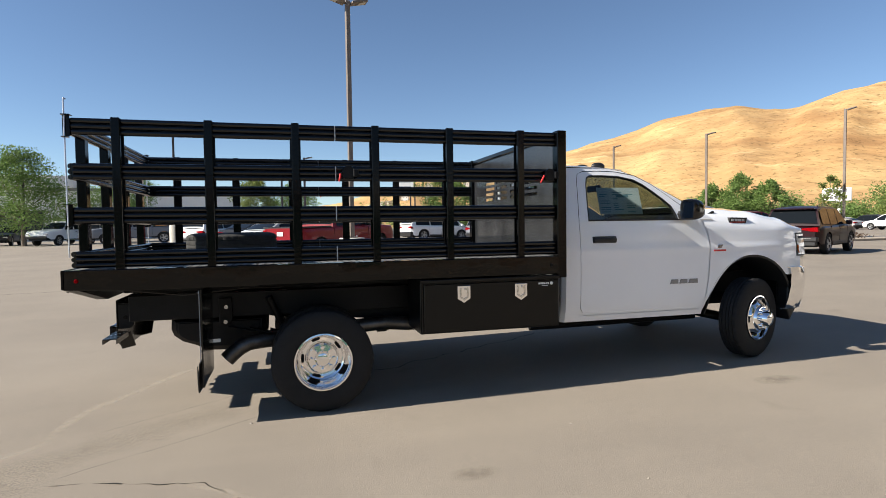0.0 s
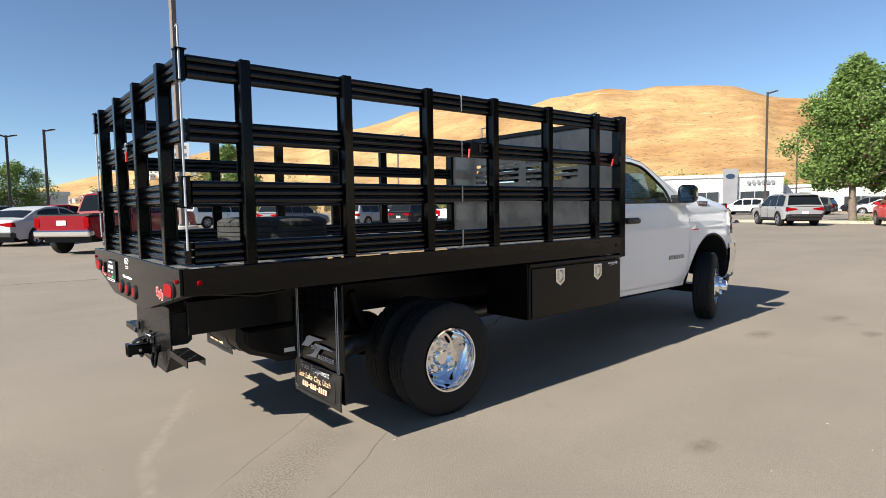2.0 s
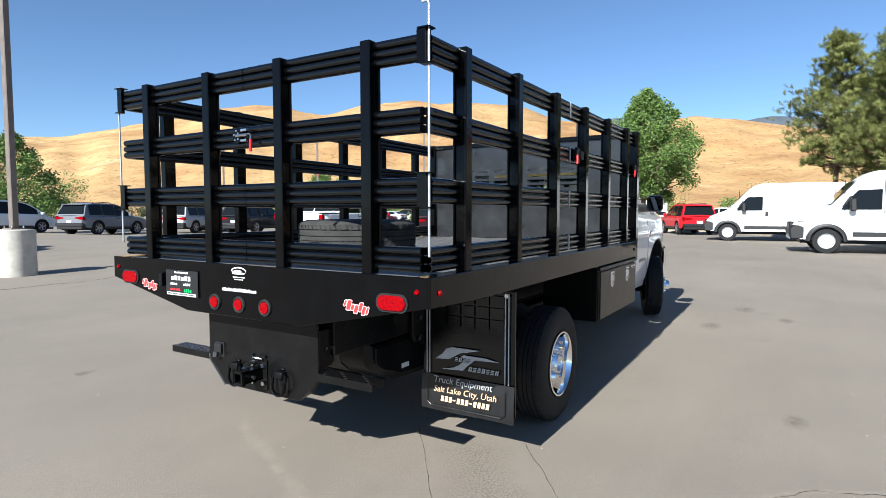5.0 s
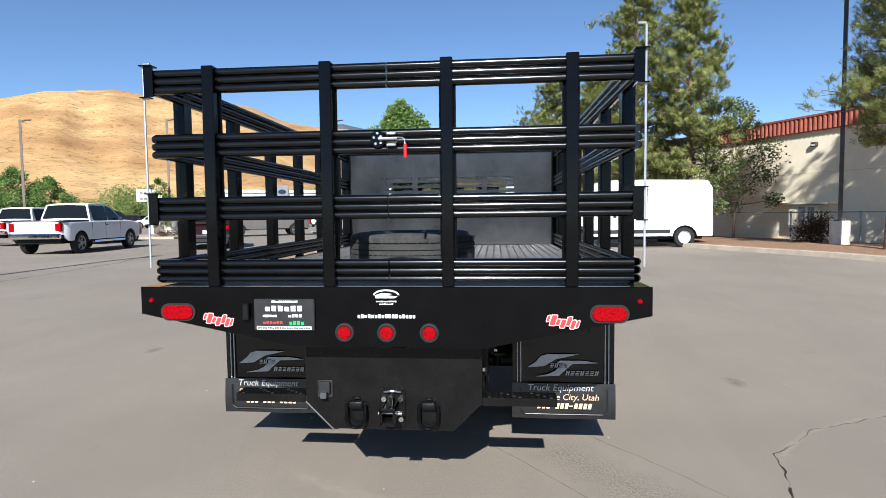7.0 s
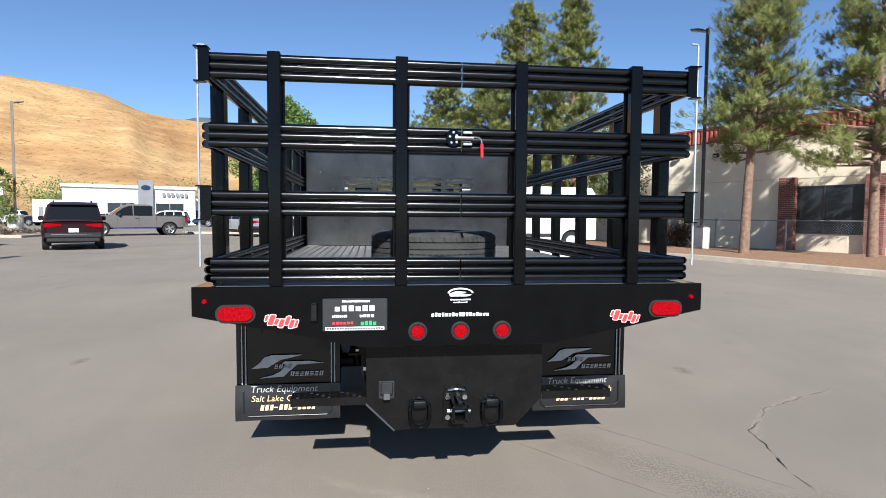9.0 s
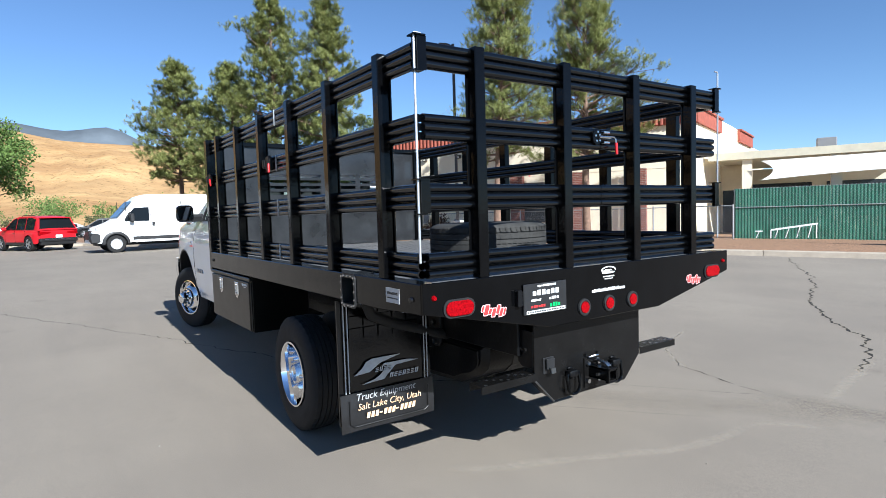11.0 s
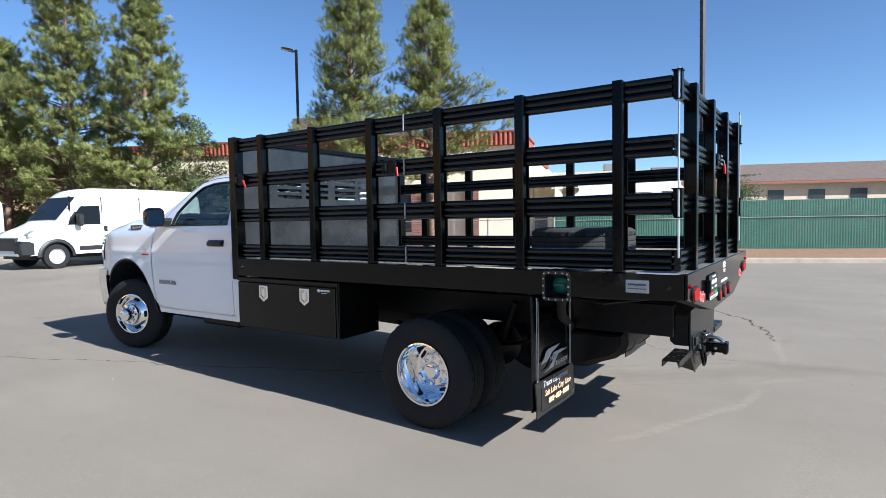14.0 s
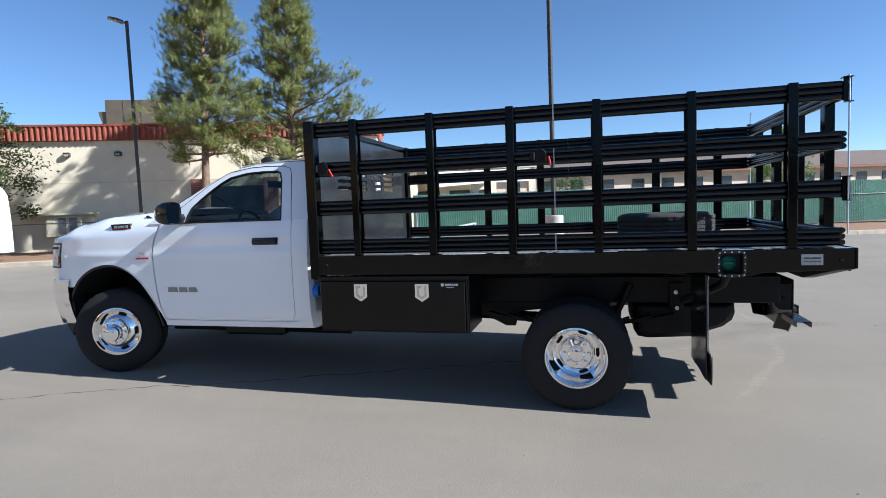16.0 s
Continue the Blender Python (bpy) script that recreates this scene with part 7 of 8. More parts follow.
        if kind == "pickup":
            box(bm, -L / 2 - 0.012, -L / 2 + 0.16, *sorted((s * (W / 2 - 0.32), s * (W / 2 - 0.12))), zt - 0.36, zt - 0.06, 0.02)
        else:
            prism(bm, [(W / 2 - 0.62, zt - 0.05), (W / 2 - 0.58, zt + 0.005), (W / 2 - 0.1, zt + 0.045), (W / 2 - 0.085, zt - 0.12), (W / 2 - 0.3, zt - 0.11)], "x", -L / 2 - 0.014, -L / 2 + 0.24, 0.012)
            if s < 0:
                bmesh.ops.scale(bm, vec=(1, -1, 1), verts=bm.verts[:])
                bmesh.ops.reverse_faces(bm, faces=bm.faces[:])
        part("tail_lamp", bm, REDLENS, car, "red tail lamp")
        bm = BM()
        box(bm, L / 2 - 0.3, L / 2 - 0.02, *sorted((s * (W / 2 - 0.45), s * (W / 2 - 0.12))), k["zt"][-1][1] - 0.06, k["zt"][-1][1] + 0.1, 0.03)
        part("headlamp", bm, CLEAR, car)
        for a in axles:
            car_wheel(car, a, s * (W / 2 - 0.12), s, r, rim or RIM)
    for (xa, za), (xb, zb2), nm in ((h[0], h[1], "windscreen"), (h[-1], h[-2], "rear_window")):
        bm = BM()
        d = 0.012 if nm == "windscreen" else -0.012
        p = [(0.12, 0.93), (0.94, 0.9)]
        rows = []
        for t, f in p:
            x, z = xa + (xb - xa) * t, za + (zb2 - za) * t
            rows.append([(x + d, yw(z) * f * q, z + 0.012 + 0.03 * (1 - q * q * f * f)) for q in (-1, -0.5, 0, 0.5, 1)])
        sheet(bm, rows, flip=nm == "windscreen")
        part(nm, bm, TINT, car)
    bm = BM()
    box(bm, -L / 2 - 0.06, -L / 2 + 0.2, -W / 2 + 0.1, W / 2 - 0.1, k["sill"] + 0.08, k["sill"] + 0.27, 0.04)
    part("rear_bumper", bm, CHROME if kind == "pickup" else PLASTIC, car)
    bm = BM()
    box(bm, L / 2 - 0.2, L / 2 + 0.03, -W / 2 + 0.15, W / 2 - 0.15, k["sill"] + 0.08, k["sill"] + 0.27, 0.04)
    part("front_bumper", bm, PLASTIC, car)
    bm = BM()
    box(bm, -L / 2 - 0.02, -L / 2 - 0.01, -0.15, 0.15, zt - 0.28, zt - 0.14)
    part("plate", bm, DECALW, car)
    if kind in ("suv", "minivan"):
        # spoiler lip, lower skirt, silver strip and roof rails
        xe, ze = h[-2]
        part("spoiler", box(BM(), xe - 0.16, xe + 0.1, -yw(ze) + 0.06, yw(ze) - 0.06, ze - 0.005, ze + 0.035, 0.012), paint_mat, car, smooth=30)
        part("lower_skirt", box(BM(), -L / 2 - 0.02, -L / 2 + 0.25, -W / 2 + 0.16, W / 2 - 0.16, k["sill"] - 0.06, k["sill"] + 0.12, 0.03), PLASTIC, car)
        part("chrome_strip", box(BM(), -L / 2 - 0.065, -L / 2, -W / 2 + 0.3, W / 2 - 0.3, k["sill"] + 0.2, k["sill"] + 0.225, 0.006), CHROME, car)
        for s in (-1, 1):
            yr = s * (yw(h[2][1]) - 0.07)
            part("roof_rail", pipe(BM(), [(h[2][0] - 0.15, yr, h[2][1] + 0.01), (h[2][0] - 0.25, yr, h[2][1] + 0.06), (h[3][0] + 0.1, yr, h[3][1] + 0.06), (h[3][0], yr, h[3][1] + 0.01)], 0.018, 6), PLASTIC, car)
            part("rocker_cladding", box(BM(), axles[0] + r + 0.1 if axles[0] < axles[1] else axles[1] + r + 0.1, max(axles) - r - 0.1, *sorted((s * (W / 2 - 0.1), s * (W / 2 - 0.005))), k["sill"] - 0.04, k["sill"] + 0.1, 0.02), PLASTIC, car)
    if kind == "pickup":
        bm = BM()
        box(bm, -L / 2 + 0.1, -1.25, -W / 2 + 0.2, W / 2 - 0.2, 1.2, 1.214)
        part("bed_floor", bm, PLASTIC, car, "black open pickup bed")
        bm = BM()
        for s in (-1, 1):
            box(bm, -L / 2 + 0.05, -1.2, *sorted((s * (W / 2 - 0.22), s * (W / 2 - 0.07))), 1.19, 1.245, 0.012)
        box(bm, -L / 2 + 0.01, -L / 2 + 0.1, -W / 2 + 0.12, W / 2 - 0.12, 1.17, 1.235, 0.012)
        part("bed_rail", bm, PLASTIC, car)
        for s in (-1, 1):
            bm = BM()
            rod(bm, (-1.1, s * (W / 2 + 0.02), 0.42), (1.2, s * (W / 2 + 0.02), 0.42), 0.045, 8)
            part("side_step", bm, CHROME, car, smooth=True)
    return car


def cargo_van(at, heading, label, base=4.02):
    x0, y0 = at
    v = thing("cargo_van", label, "van", (x0, y0, gz(x0, y0)), heading, "white cargo vans")
    L, W, r = 5.98, 2.05, 0.37
    fa = 2.04
    ra = fa - base
    xr = ra - 1.01

    def zlow(x):
        for a in (fa, ra):
            d = (x - a) / (r + 0.08)
            if abs(d) < 1:
                return max(0.42, r + (r + 0.07) * math.sqrt(1 - d * d))
        return 0.42

    def ztop(x):
        return lerp_table(x, [(xr, 2.25), (xr + 0.04, 2.4), (xr + 0.19, 2.47), (-0.6, 2.5), (0.8, 2.48), (1.05, 2.4), (1.3, 2.2), (1.98, 1.42), (2.2, 1.3), (2.7, 1.1), (2.9, 0.92), (2.99, 0.7)])

    def half(x):
        e = max(0, (x - 2.1) / 0.89)
        return W / 2 * (1 - 0.22 * e ** 2.4) * (1 - (0.02 if x < xr + 0.09 else 0))
    xs = sorted({*[xr + (2.99 - xr) * i / 48 for i in range(49)], *[a + 0.45 * q for a in (fa, ra) for q in (-1, -0.97, -0.85, 0.85, 0.97, 1)]})
    bm = BM()
    rows = []
    for x in xs:
        zl, zt, w = zlow(x), ztop(x), half(x)
        row = []
        for s in (-1, 1):
            side = []
            for j in range(9):
                z = zl + (zt - 0.12 - zl) * j / 8
                side.append((x, s * (w - 0.09 * max(0, (z - 1.2) / 1.3) ** 1.5), z))
            t = side[-1][1]
            side += [(x, t * 0.97, zt - 0.05), (x, t * 0.9, zt - 0.01), (x, t * 0.5, zt + 0.01)]
            row += side if s < 0 else side[::-1]
        rows.append(row)
    sheet(bm, rows, flip=True)
    for row, rev in ((rows[0], False), (rows[-1], True)):
        vs = [bm.verts.new(p) for p in row]
        bm.faces.new(vs[::-1] if rev else vs)
    part("body", bm, P_WHITE, v, "white high-roof van body", smooth=38)
    bm = BM()
    box(bm, xr + 0.3, 2.7, -0.8, 0.8, 0.3, 0.6)
    for a in (fa, ra):
        box(bm, a - 0.44, a + 0.44, -0.92, 0.92, 0.4, 0.8)
    part("underbody", bm, CHASSIS, v)

    def yv(x, z, d=0.006):
        return half(x) - 0.09 * max(0, (z - 1.2) / 1.3) ** 1.5 + d
    for s in (-1, 1):
        bm = BM()
        pts = [(1.72, 1.32), (1.45, 1.72), (1.3, 1.9), (0.72, 1.92), (0.72, 1.32)]
        bm.faces.new([bm.verts.new((x, s * yv(x, z), z)) for x, z in pts][::(-1 if s > 0 else 1)])
        part("side_window", bm, TINT, v, "dark cab window")
        bm = BM()
        prism(bm, [(1.7, 1.3), (1.76, 1.3), (1.5, 1.74), (1.45, 1.72)], "y", *sorted((s * 0.99, s * 1.02)))
        part("window_pillar", bm, PLASTIC, v)
        bm = BM()
        box(bm, ra + 0.53, 1.4, *sorted((s * 1.0, s * 1.045)), 0.52, 0.66, 0.01)
        part("side_moulding", bm, PLASTIC, v, "black lower side moulding")
        bm = BM()
        rows = []
        for i in range(15):
            t = math.pi * i / 14
            rows.append([(fa + (r + q) * math.cos(t), s * (1.03 - (0.0 if q < 0.12 else 0.03)), r + (r + q) * math.sin(t)) for q in (0.06, 0.1, 0.17)])
        sheet(bm, rows, flip=s < 0)
        thick(bm, 0.02)
        part("arch_trim", bm, PLASTIC, v)
        bm = BM()
        prism(bm, [(2.45, 0.42), (2.98, 0.42), (3.02, 0.72), (2.93, 0.86), (2.5, 0.82)], "y", *sorted((s * 0.55, s * 0.96)), 0.04)
        part("bumper_corner", bm, PLASTIC, v, smooth=40)
        bm = BM()
        prism(bm, [(2.35, 1.02), (2.62, 1.15), (2.78, 1.05), (2.8, 0.96), (2.5, 0.93)], "y", *sorted((s * 0.7, s * 0.975)), 0.02)
        hl = part("headlamp", bm, CLEAR, v, "slanted headlamp")
        bm = BM()
        box(bm, 2.4, 2.5, *sorted((s * 0.975, s * 0.982)), 1.0, 1.05)
        part("amber_marker", bm, AMBER, hl)
        bm = BM()
        box(bm, 1.35, 1.52, *sorted((s * 1.1, s * 1.3)), 1.28, 1.66, 0.04)
        box(bm, 1.4, 1.5, *sorted((s * 1.0, s * 1.12)), 1.32, 1.4)
        part("door_mirror", bm, PLASTIC, v, smooth=40)
        bm = BM()
        box(bm, 0.5, 0.62, *sorted((s * 1.0, s * 1.042)), 1.08, 1.28, 0.02)
        part("door_handle", bm, PLASTIC, v)
        for x in (0.66, -0.62, 1.62):
            bm = BM()
            prism(bm, [(x, 0.7), (x + 0.012, 0.7), (x + 0.012, 2.2), (x, 2.2)], "y", *sorted((s * 0.93, s * (yv(x, 1.2, 0.0015)))))
            part("door_gap", bm, CHASSIS, v)
        bm = BM()
        box(bm, xr - 0.01, xr + 0.09, *sorted((s * 0.9, s * 1.0)), 0.95, 1.4, 0.01)
        part("tail_lamp", bm, REDLENS, v)
        for a in (fa, ra):
            w = part("wheel", lathe(BM(), [(0.0, -0.1), (r * 0.96, -0.1), (r, -0.06), (r, 0.08), (r * 0.95, 0.1), (r * 0.62, 0.105)], 28, s), RUBBER, v, smooth=35)
            w.matrix_basis = pose(a, s * 0.9, r)
            bm = BM()
            lathe(bm, [(r * 0.63, 0.1), (r * 0.6, 0.11), (r * 0.55, 0.07), (r * 0.4, 0.075), (r * 0.3, 0.1), (0, 0.11)], 24, s)
            part("rim", bm, DECALS, w, "grey steel wheel", smooth=40)
    bm = BM()
    rows = []
    for t in (0.06, 0.5, 0.95):
        x, z = 1.98 + (1.3 - 1.98) * t, 1.42 + (2.2 - 1.42) * t
        rows.append([(x + 0.02, q * (0.9 - 0.1 * t), z + 0.035) for q in (-1, -0.6, 0, 0.6, 1)])
    sheet(bm, rows, flip=True)
    part("windscreen", bm, TINT, v)
    bm = BM()
    box(bm, 2.85, 3.0, -0.6, 0.6, 0.55, 0.95, 0.03)
    part("grille", bm, PLASTIC, v)
    return v


def along(p, heading, d):
    return (p[0] + d * math.cos(radians(heading)), p[1] + d * math.sin(radians(heading)))


# vans: front wheels at the first point, 2.04 m ahead of the middle
cargo_van(along((25.2, 0.05), 94, -2.04), 94, "white high-roof cargo van parked by the verge", 3.55)
cargo_van(along((18.0, -3.3), 94, -2.04), 94, "white high-roof cargo van with black bumper and mouldings")
vehicle("suv", P_RED, "bright red compact SUV parked at the lot's edge", (32.3, 2.9), 25)
vehicle("suv", P_PEWTER, "pewter grey SUV with roof rails and dark glass", (32.4, 8.3), 42)
vehicle("suv", P_MAROON, "black-cherry SUV with dark glass and wide red tail lamps", (19.3, 11.85), 26)
vehicle("pickup", P_WHITE, "white crew-cab pickup with chrome bumper", (17.3, 16.1), 8)
vehicle("pickup", P_GREY, "granite grey crew-cab pickup with lowered tailgate", (33.0, 15.0), 120)
vehicle("pickup", P_DRED, "dark red crew-cab pickup beside the lamp pole", along((0.35, 16.7), 44, 1.83), 44)
ROW = "cars in angled bays"
vehicle("sedan", P_SILVER, "silver sedan in an angled bay", along((-1.2, 22.6), 44, 1.4), 44, ROW)
vehicle("sedan", P_BLACK, "black sedan in an angled bay", along((-2.4, 26.4), 44, 1.4), 44, ROW)
vehicle("minivan", P_WHITE, "white minivan in an angled bay", (-3.7, 30.9), 50, ROW)
vehicle("suv", P_STEEL, "dark grey SUV in an angled bay", (13.8, 30.7), 19, ROW)
vehicle("minivan", P_WHITE, "white minivan behind the grey SUV", (10.2, 34.2), 16, ROW)
vehicle("suv", P_SILVER, "silver SUV in an angled bay", (18.9, 29.6), 19, ROW)
vehicle("sedan", P_BLACK, "black sedan among parked cars", (23.0, 32.0), 19, ROW)
vehicle("suv", P_BLACK, "black SUV with red tail lamps", (20.6, 26.0), 14, ROW)
vehicle("pickup", P_WHITE, "white pickup among parked cars", along((21.5, 23.4), 4, 1.8), 4, ROW)
vehicle("suv", P_DRED, "dark red SUV behind the white pickup", (24.6, 20.4), 8, ROW)
vehicle("pickup", P_STEEL, "grey pickup far across the lot", (-10.8, 40.5), 190)
vehicle("pickup", P_WHITE, "white pickup far across the lot", (-17.5, 47.0), 250)
vehicle("suv", P_BLACK, "black SUV far across the lot", (-23.0, 50.0), 280)
vehicle("suv", P_WHITE, "white SUV far across the lot", (-6.0, 44.0), 250)
vehicle("sedan", P_RED, "red sedan far across the lot", (2.0, 36.0), 12)
FAR = "cars on the far lot"
far_kinds = [("suv", P_BLACK, "black SUV on the far lot"), ("sedan", P_SILVER, "silver sedan on the far lot"), ("suv", P_WHITE, "white SUV on the far lot"), ("sedan", P_BLUE, "dark blue sedan on the far lot")]
far_src = [vehicle(kd, pm, lb, (60 + 0.2 * i, -2.0 + 3.1 * i), 90, FAR) for i, (kd, pm, lb) in enumerate(far_kinds)]
for i in range(4, 22):
    src = far_src[(i * 7 + i // 3) % 4]
    x, y = 60 + 0.2 * i + (8 if i % 2 else 0), -2.0 + 3.1 * i
    copy_thing(src, pose(x, y, gz(x, y), 0, 0, 92 + (i % 3)))


# ---------- trees, distant buildings ----------
def mesh_from(name, verts, faces, material, parent, label="", kind=""):
    me = bpy.data.meshes.new(name)
    me.from_pydata(verts, [], faces)
    me.materials.append(material)
    ob = new(name, me)
    ob.parent = parent
    if label:
        ob["label"] = label
    if kind:
        ob["kind"] = kind
    return ob


def limb(bm, p0, p1, r0, r1, seg=7, bend=0.0, rnd=None):
    """A tapering, slightly bent limb."""
    p0, p1 = Vector(p0), Vector(p1)
    n = 5
    side = Vector((rnd.uniform(-1, 1), rnd.uniform(-1, 1), 0)) * bend if rnd else Vector()
    rings = []
    d = (p1 - p0).normalized()
    q = d.to_track_quat("Z", "Y").to_matrix()
    for i in range(n + 1):
        t = i / n
        c = p0.lerp(p1, t) + side * math.sin(math.pi * t)
        r = r0 + (r1 - r0) * t
        rings.append([bm.verts.new(c + q @ Vector((r * math.cos(a), r * math.sin(a), 0))) for a in (2 * math.pi * k / seg for k in range(seg))])
    for a, b in zip(rings, rings[1:]):
        for k in range(seg):
            bm.faces.new((a[k], a[(k + 1) % seg], b[(k + 1) % seg], b[k]))
    return bm


def pine(at, height, spread, seed, lean=(0, 0), bare=0.16, near=False, label="tall ponderosa pine with reddish bark and clumped needles"):
    """Trunk, upswept limbs, and needles in brushes along the outer twigs."""
    rnd = random.Random(seed)
    x, y = at
    t = thing("pine_tree", label, "tree", (x, y, gz(x, y) + 0.05), 0, "pine trees")
    bm = BM()
    top = Vector((lean[0], lean[1], height))
    limb(bm, (0, 0, -0.2), top * 0.5, 0.11 + height * 0.005, 0.1, 10, 0.06, rnd)
    limb(bm, top * 0.5, top, 0.1, 0.02, 8, 0.05, rnd)
    V, F = [], []
    n = int(height * 13)
    swell = [rnd.uniform(0.75, 1.12) for _ in range(9)]
    for i in range(n):
        f = bare + (1 - bare) * (i + rnd.random()) / n
        base = top * f
        rel = (f - bare) / (1 - bare)
        a = i * 2.4 + rnd.uniform(-0.7, 0.7)
        side = swell[int(rel * 8.9)] * (0.85 + 0.25 * math.sin(a * 2 + seed + rel * 9))
        reach = spread * min(1, 0.62 + rel * 2.2) * (1 - rel) ** 0.85 * side * rnd.uniform(0.62, 1.0) + 0.22
        up = rnd.uniform(-0.1, 0.25) + rel * 0.75
        tip = base + Vector((math.cos(a) * reach, math.sin(a) * reach, reach * up))
        limb(bm, base, tip, 0.04 * (1 - rel) + 0.012, 0.007, 5, 0.1, rnd)
        out = (tip - base).normalized()
        tufts = []
        for k in range(int(3 + reach * 2.2)):
            q = 0.3 + 0.74 * rnd.random() ** 0.6
            off = 0.05 + 0.13 * reach * min(1, q)
            c = base.lerp(tip, q) + Vector((rnd.gauss(0, off), rnd.gauss(0, off), rnd.gauss(0.08, off * 0.5)))
            tufts.append((c, rnd.uniform(0.7, 1.25)))
            if near:
                limb(bm, base.lerp(tip, q * 0.8), c, 0.012, 0.005, 4, 0.0, rnd)
        for k in range(len(tufts) * (12 if near else 6)):
            c, big = tufts[k % len(tufts)]
            c = c + Vector((rnd.gauss(0, 0.13), rnd.gauss(0, 0.13), rnd.gauss(0, 0.085))) * big
            ax = (out * 0.5 + Vector((rnd.gauss(0, 0.4), rnd.gauss(0, 0.4), rnd.uniform(0.3, 1.1)))).normalized()
            ln = rnd.uniform(0.12, 0.26)
            p1 = ax.orthogonal().normalized()
            p2 = ax.cross(p1)
            count, thin = (26, 0.0055) if near else (20, 0.012)
            for m in range(count):
                g = m * 2.4 + rnd.random()
                v = (ax * rnd.uniform(-0.1, 1.0) + (p1 * math.cos(g) + p2 * math.sin(g)) * 0.9).normalized() * (rnd.uniform(0.06, 0.11) if near else rnd.uniform(0.1, 0.17))
                o = c + ax * ln * (m / count)
                w = v.cross(ax).normalized() * thin
                b = len(V)
                V += [o - w, o + w, o + v + w * 0.6, o + v - w * 0.6]
                F.append((b, b + 1, b + 2, b + 3))
    part("trunk", bm, BARK, t, "reddish brown furrowed trunk", smooth=60)
    mesh_from("crown", V, F, NEEDLE, t, "olive-green needle brushes", "stuff")
    return t


def leafy(at, height, width, trunk, seed, leaf=LEAF, density=1.0, size=0.15, label="leafy green shade tree with a grey trunk", z_low=0.28, name="deciduous_tree", lobes=None, clump=(0.09, 0.19)):
    """Broad-leaved tree: forked limbs and a crown of separate leaves gathered in uneven clumps."""
    rnd = random.Random(seed)
    x, y = at
    t = thing(name, label, "tree", (x, y, gz(x, y)), 0, "leafy trees")
    bm = BM()
    fork = height * (z_low + 0.05)
    limb(bm, (0, 0, -0.2), (rnd.uniform(-0.1, 0.1), rnd.uniform(-0.1, 0.1), fork), trunk, trunk * 0.75, 10, 0.05, rnd)
    clumps = []
    nl = lobes or 26
    for i in range(nl):
        f = (i + rnd.random()) / nl
        z = height * (z_low + (1 - z_low) * (0.06 + 0.9 * f))
        prof = math.sin(math.pi * min(1, 0.2 + f ** 1.15 * 0.8)) ** 0.8
        a = i * 2.4 + rnd.uniform(-0.5, 0.5)
        rr = width / 2 * prof * (rnd.uniform(0.3, 0.95) if nl < 60 else (0.15 + 0.78 * rnd.random() ** 0.6) * (0.86 + 0.75 * noise.noise((math.cos(a) * 1.3 + seed, math.sin(a) * 1.3, z * 0.42))))
        c = Vector((math.cos(a) * rr, math.sin(a) * rr, z - rr * 0.12))
        clumps.append((c, width * rnd.uniform(*clump) * (0.6 + 0.5 * prof)))
        limb(bm, (0, 0, fork * rnd.uniform(0.85, 1) + (z - fork) * 0.35 * f), c, trunk * 0.35 * (1.1 - f), 0.012, 6, 0.2, rnd)
    part("trunk", bm, BARK_G, t, smooth=60)
    V, F = [], []
    for c, r in clumps:
        for _ in range(int(230 * density)):
            d = Vector((rnd.gauss(0, 1), rnd.gauss(0, 1), rnd.gauss(0, 0.8))).normalized() * r * rnd.random() ** 0.45
            p = c + d
            u = Vector((rnd.gauss(0, 1), rnd.gauss(0, 1), rnd.gauss(0, 0.7))).normalized()
            w = u.cross(Vector((rnd.gauss(0, 1), rnd.gauss(0, 1), rnd.gauss(0, 1)))).normalized()
            s = size * rnd.uniform(0.6, 1.2)
            b = len(V)
            V += [p, p + (u + w * 0.55) * s * 0.5, p + u * s, p + (u - w * 0.55) * s * 0.5]
            F.append((b, b + 1, b + 2, b + 3))
    mesh_from("crown", V, F, leaf, t, "", "stuff")
    return t


# pines along the building
pine((32.5, -4.3), 10.0, 3.5, 1, bare=0.34)
pine((29.2, -6.4), 9.4, 3.9, 2, bare=0.26)
pine((25.6, -7.6), 12.0, 3.9, 3, bare=0.2)
pine((22.0, -9.0), 11.1, 3.2, 4, bare=0.18)
pine((12.7, -11.5), 10.6, 2.15, 5, (-0.35, -0.25), 0.3, True, "tall pine with a bare reddish trunk in the mulch bed")
pine((10.8, -14.3), 9.5, 3.1, 17, bare=0.3, near=True, label="shorter bushy pine close to the stucco wall")
pine((36.5, -9.0), 7.4, 2.8, 6, bare=0.12)
leafy((21.5, -10.7), 6.2, 4.6, 0.07, 7, LEAF_O, 0.9, 0.14, "thin young tree with sparse green leaves in the mulch bed", 0.2, "young_tree", 26)
leafy((37.0, 6.3), 9.5, 7.7, 0.22, 8, LEAF, 1.9, 0.2, "leafy green shade tree with a grey trunk at the lot's edge", 0.2, lobes=105, clump=(0.055, 0.125))
leafy((-20.3, 47.0), 7.6, 9.0, 0.2, 9, LEAF, 3.0, 0.19, "dark green round tree far across the lot", 0.2)
leafy((-13.8, 50.0), 6.4, 6.5, 0.2, 10, LEAF, 2.4, 0.18, "green tree in front of the grey showroom", 0.2)
leafy((-3.0, 52.0), 5.7, 5.2, 0.18, 11, LEAF_Y, 2.2, 0.18, "pale yellow-green tree across the lot", 0.15)
leafy((0.5, 53.0), 5.0, 6.0, 0.18, 12, LEAF, 2.2, 0.18, "green tree beside a white canopy", 0.15)
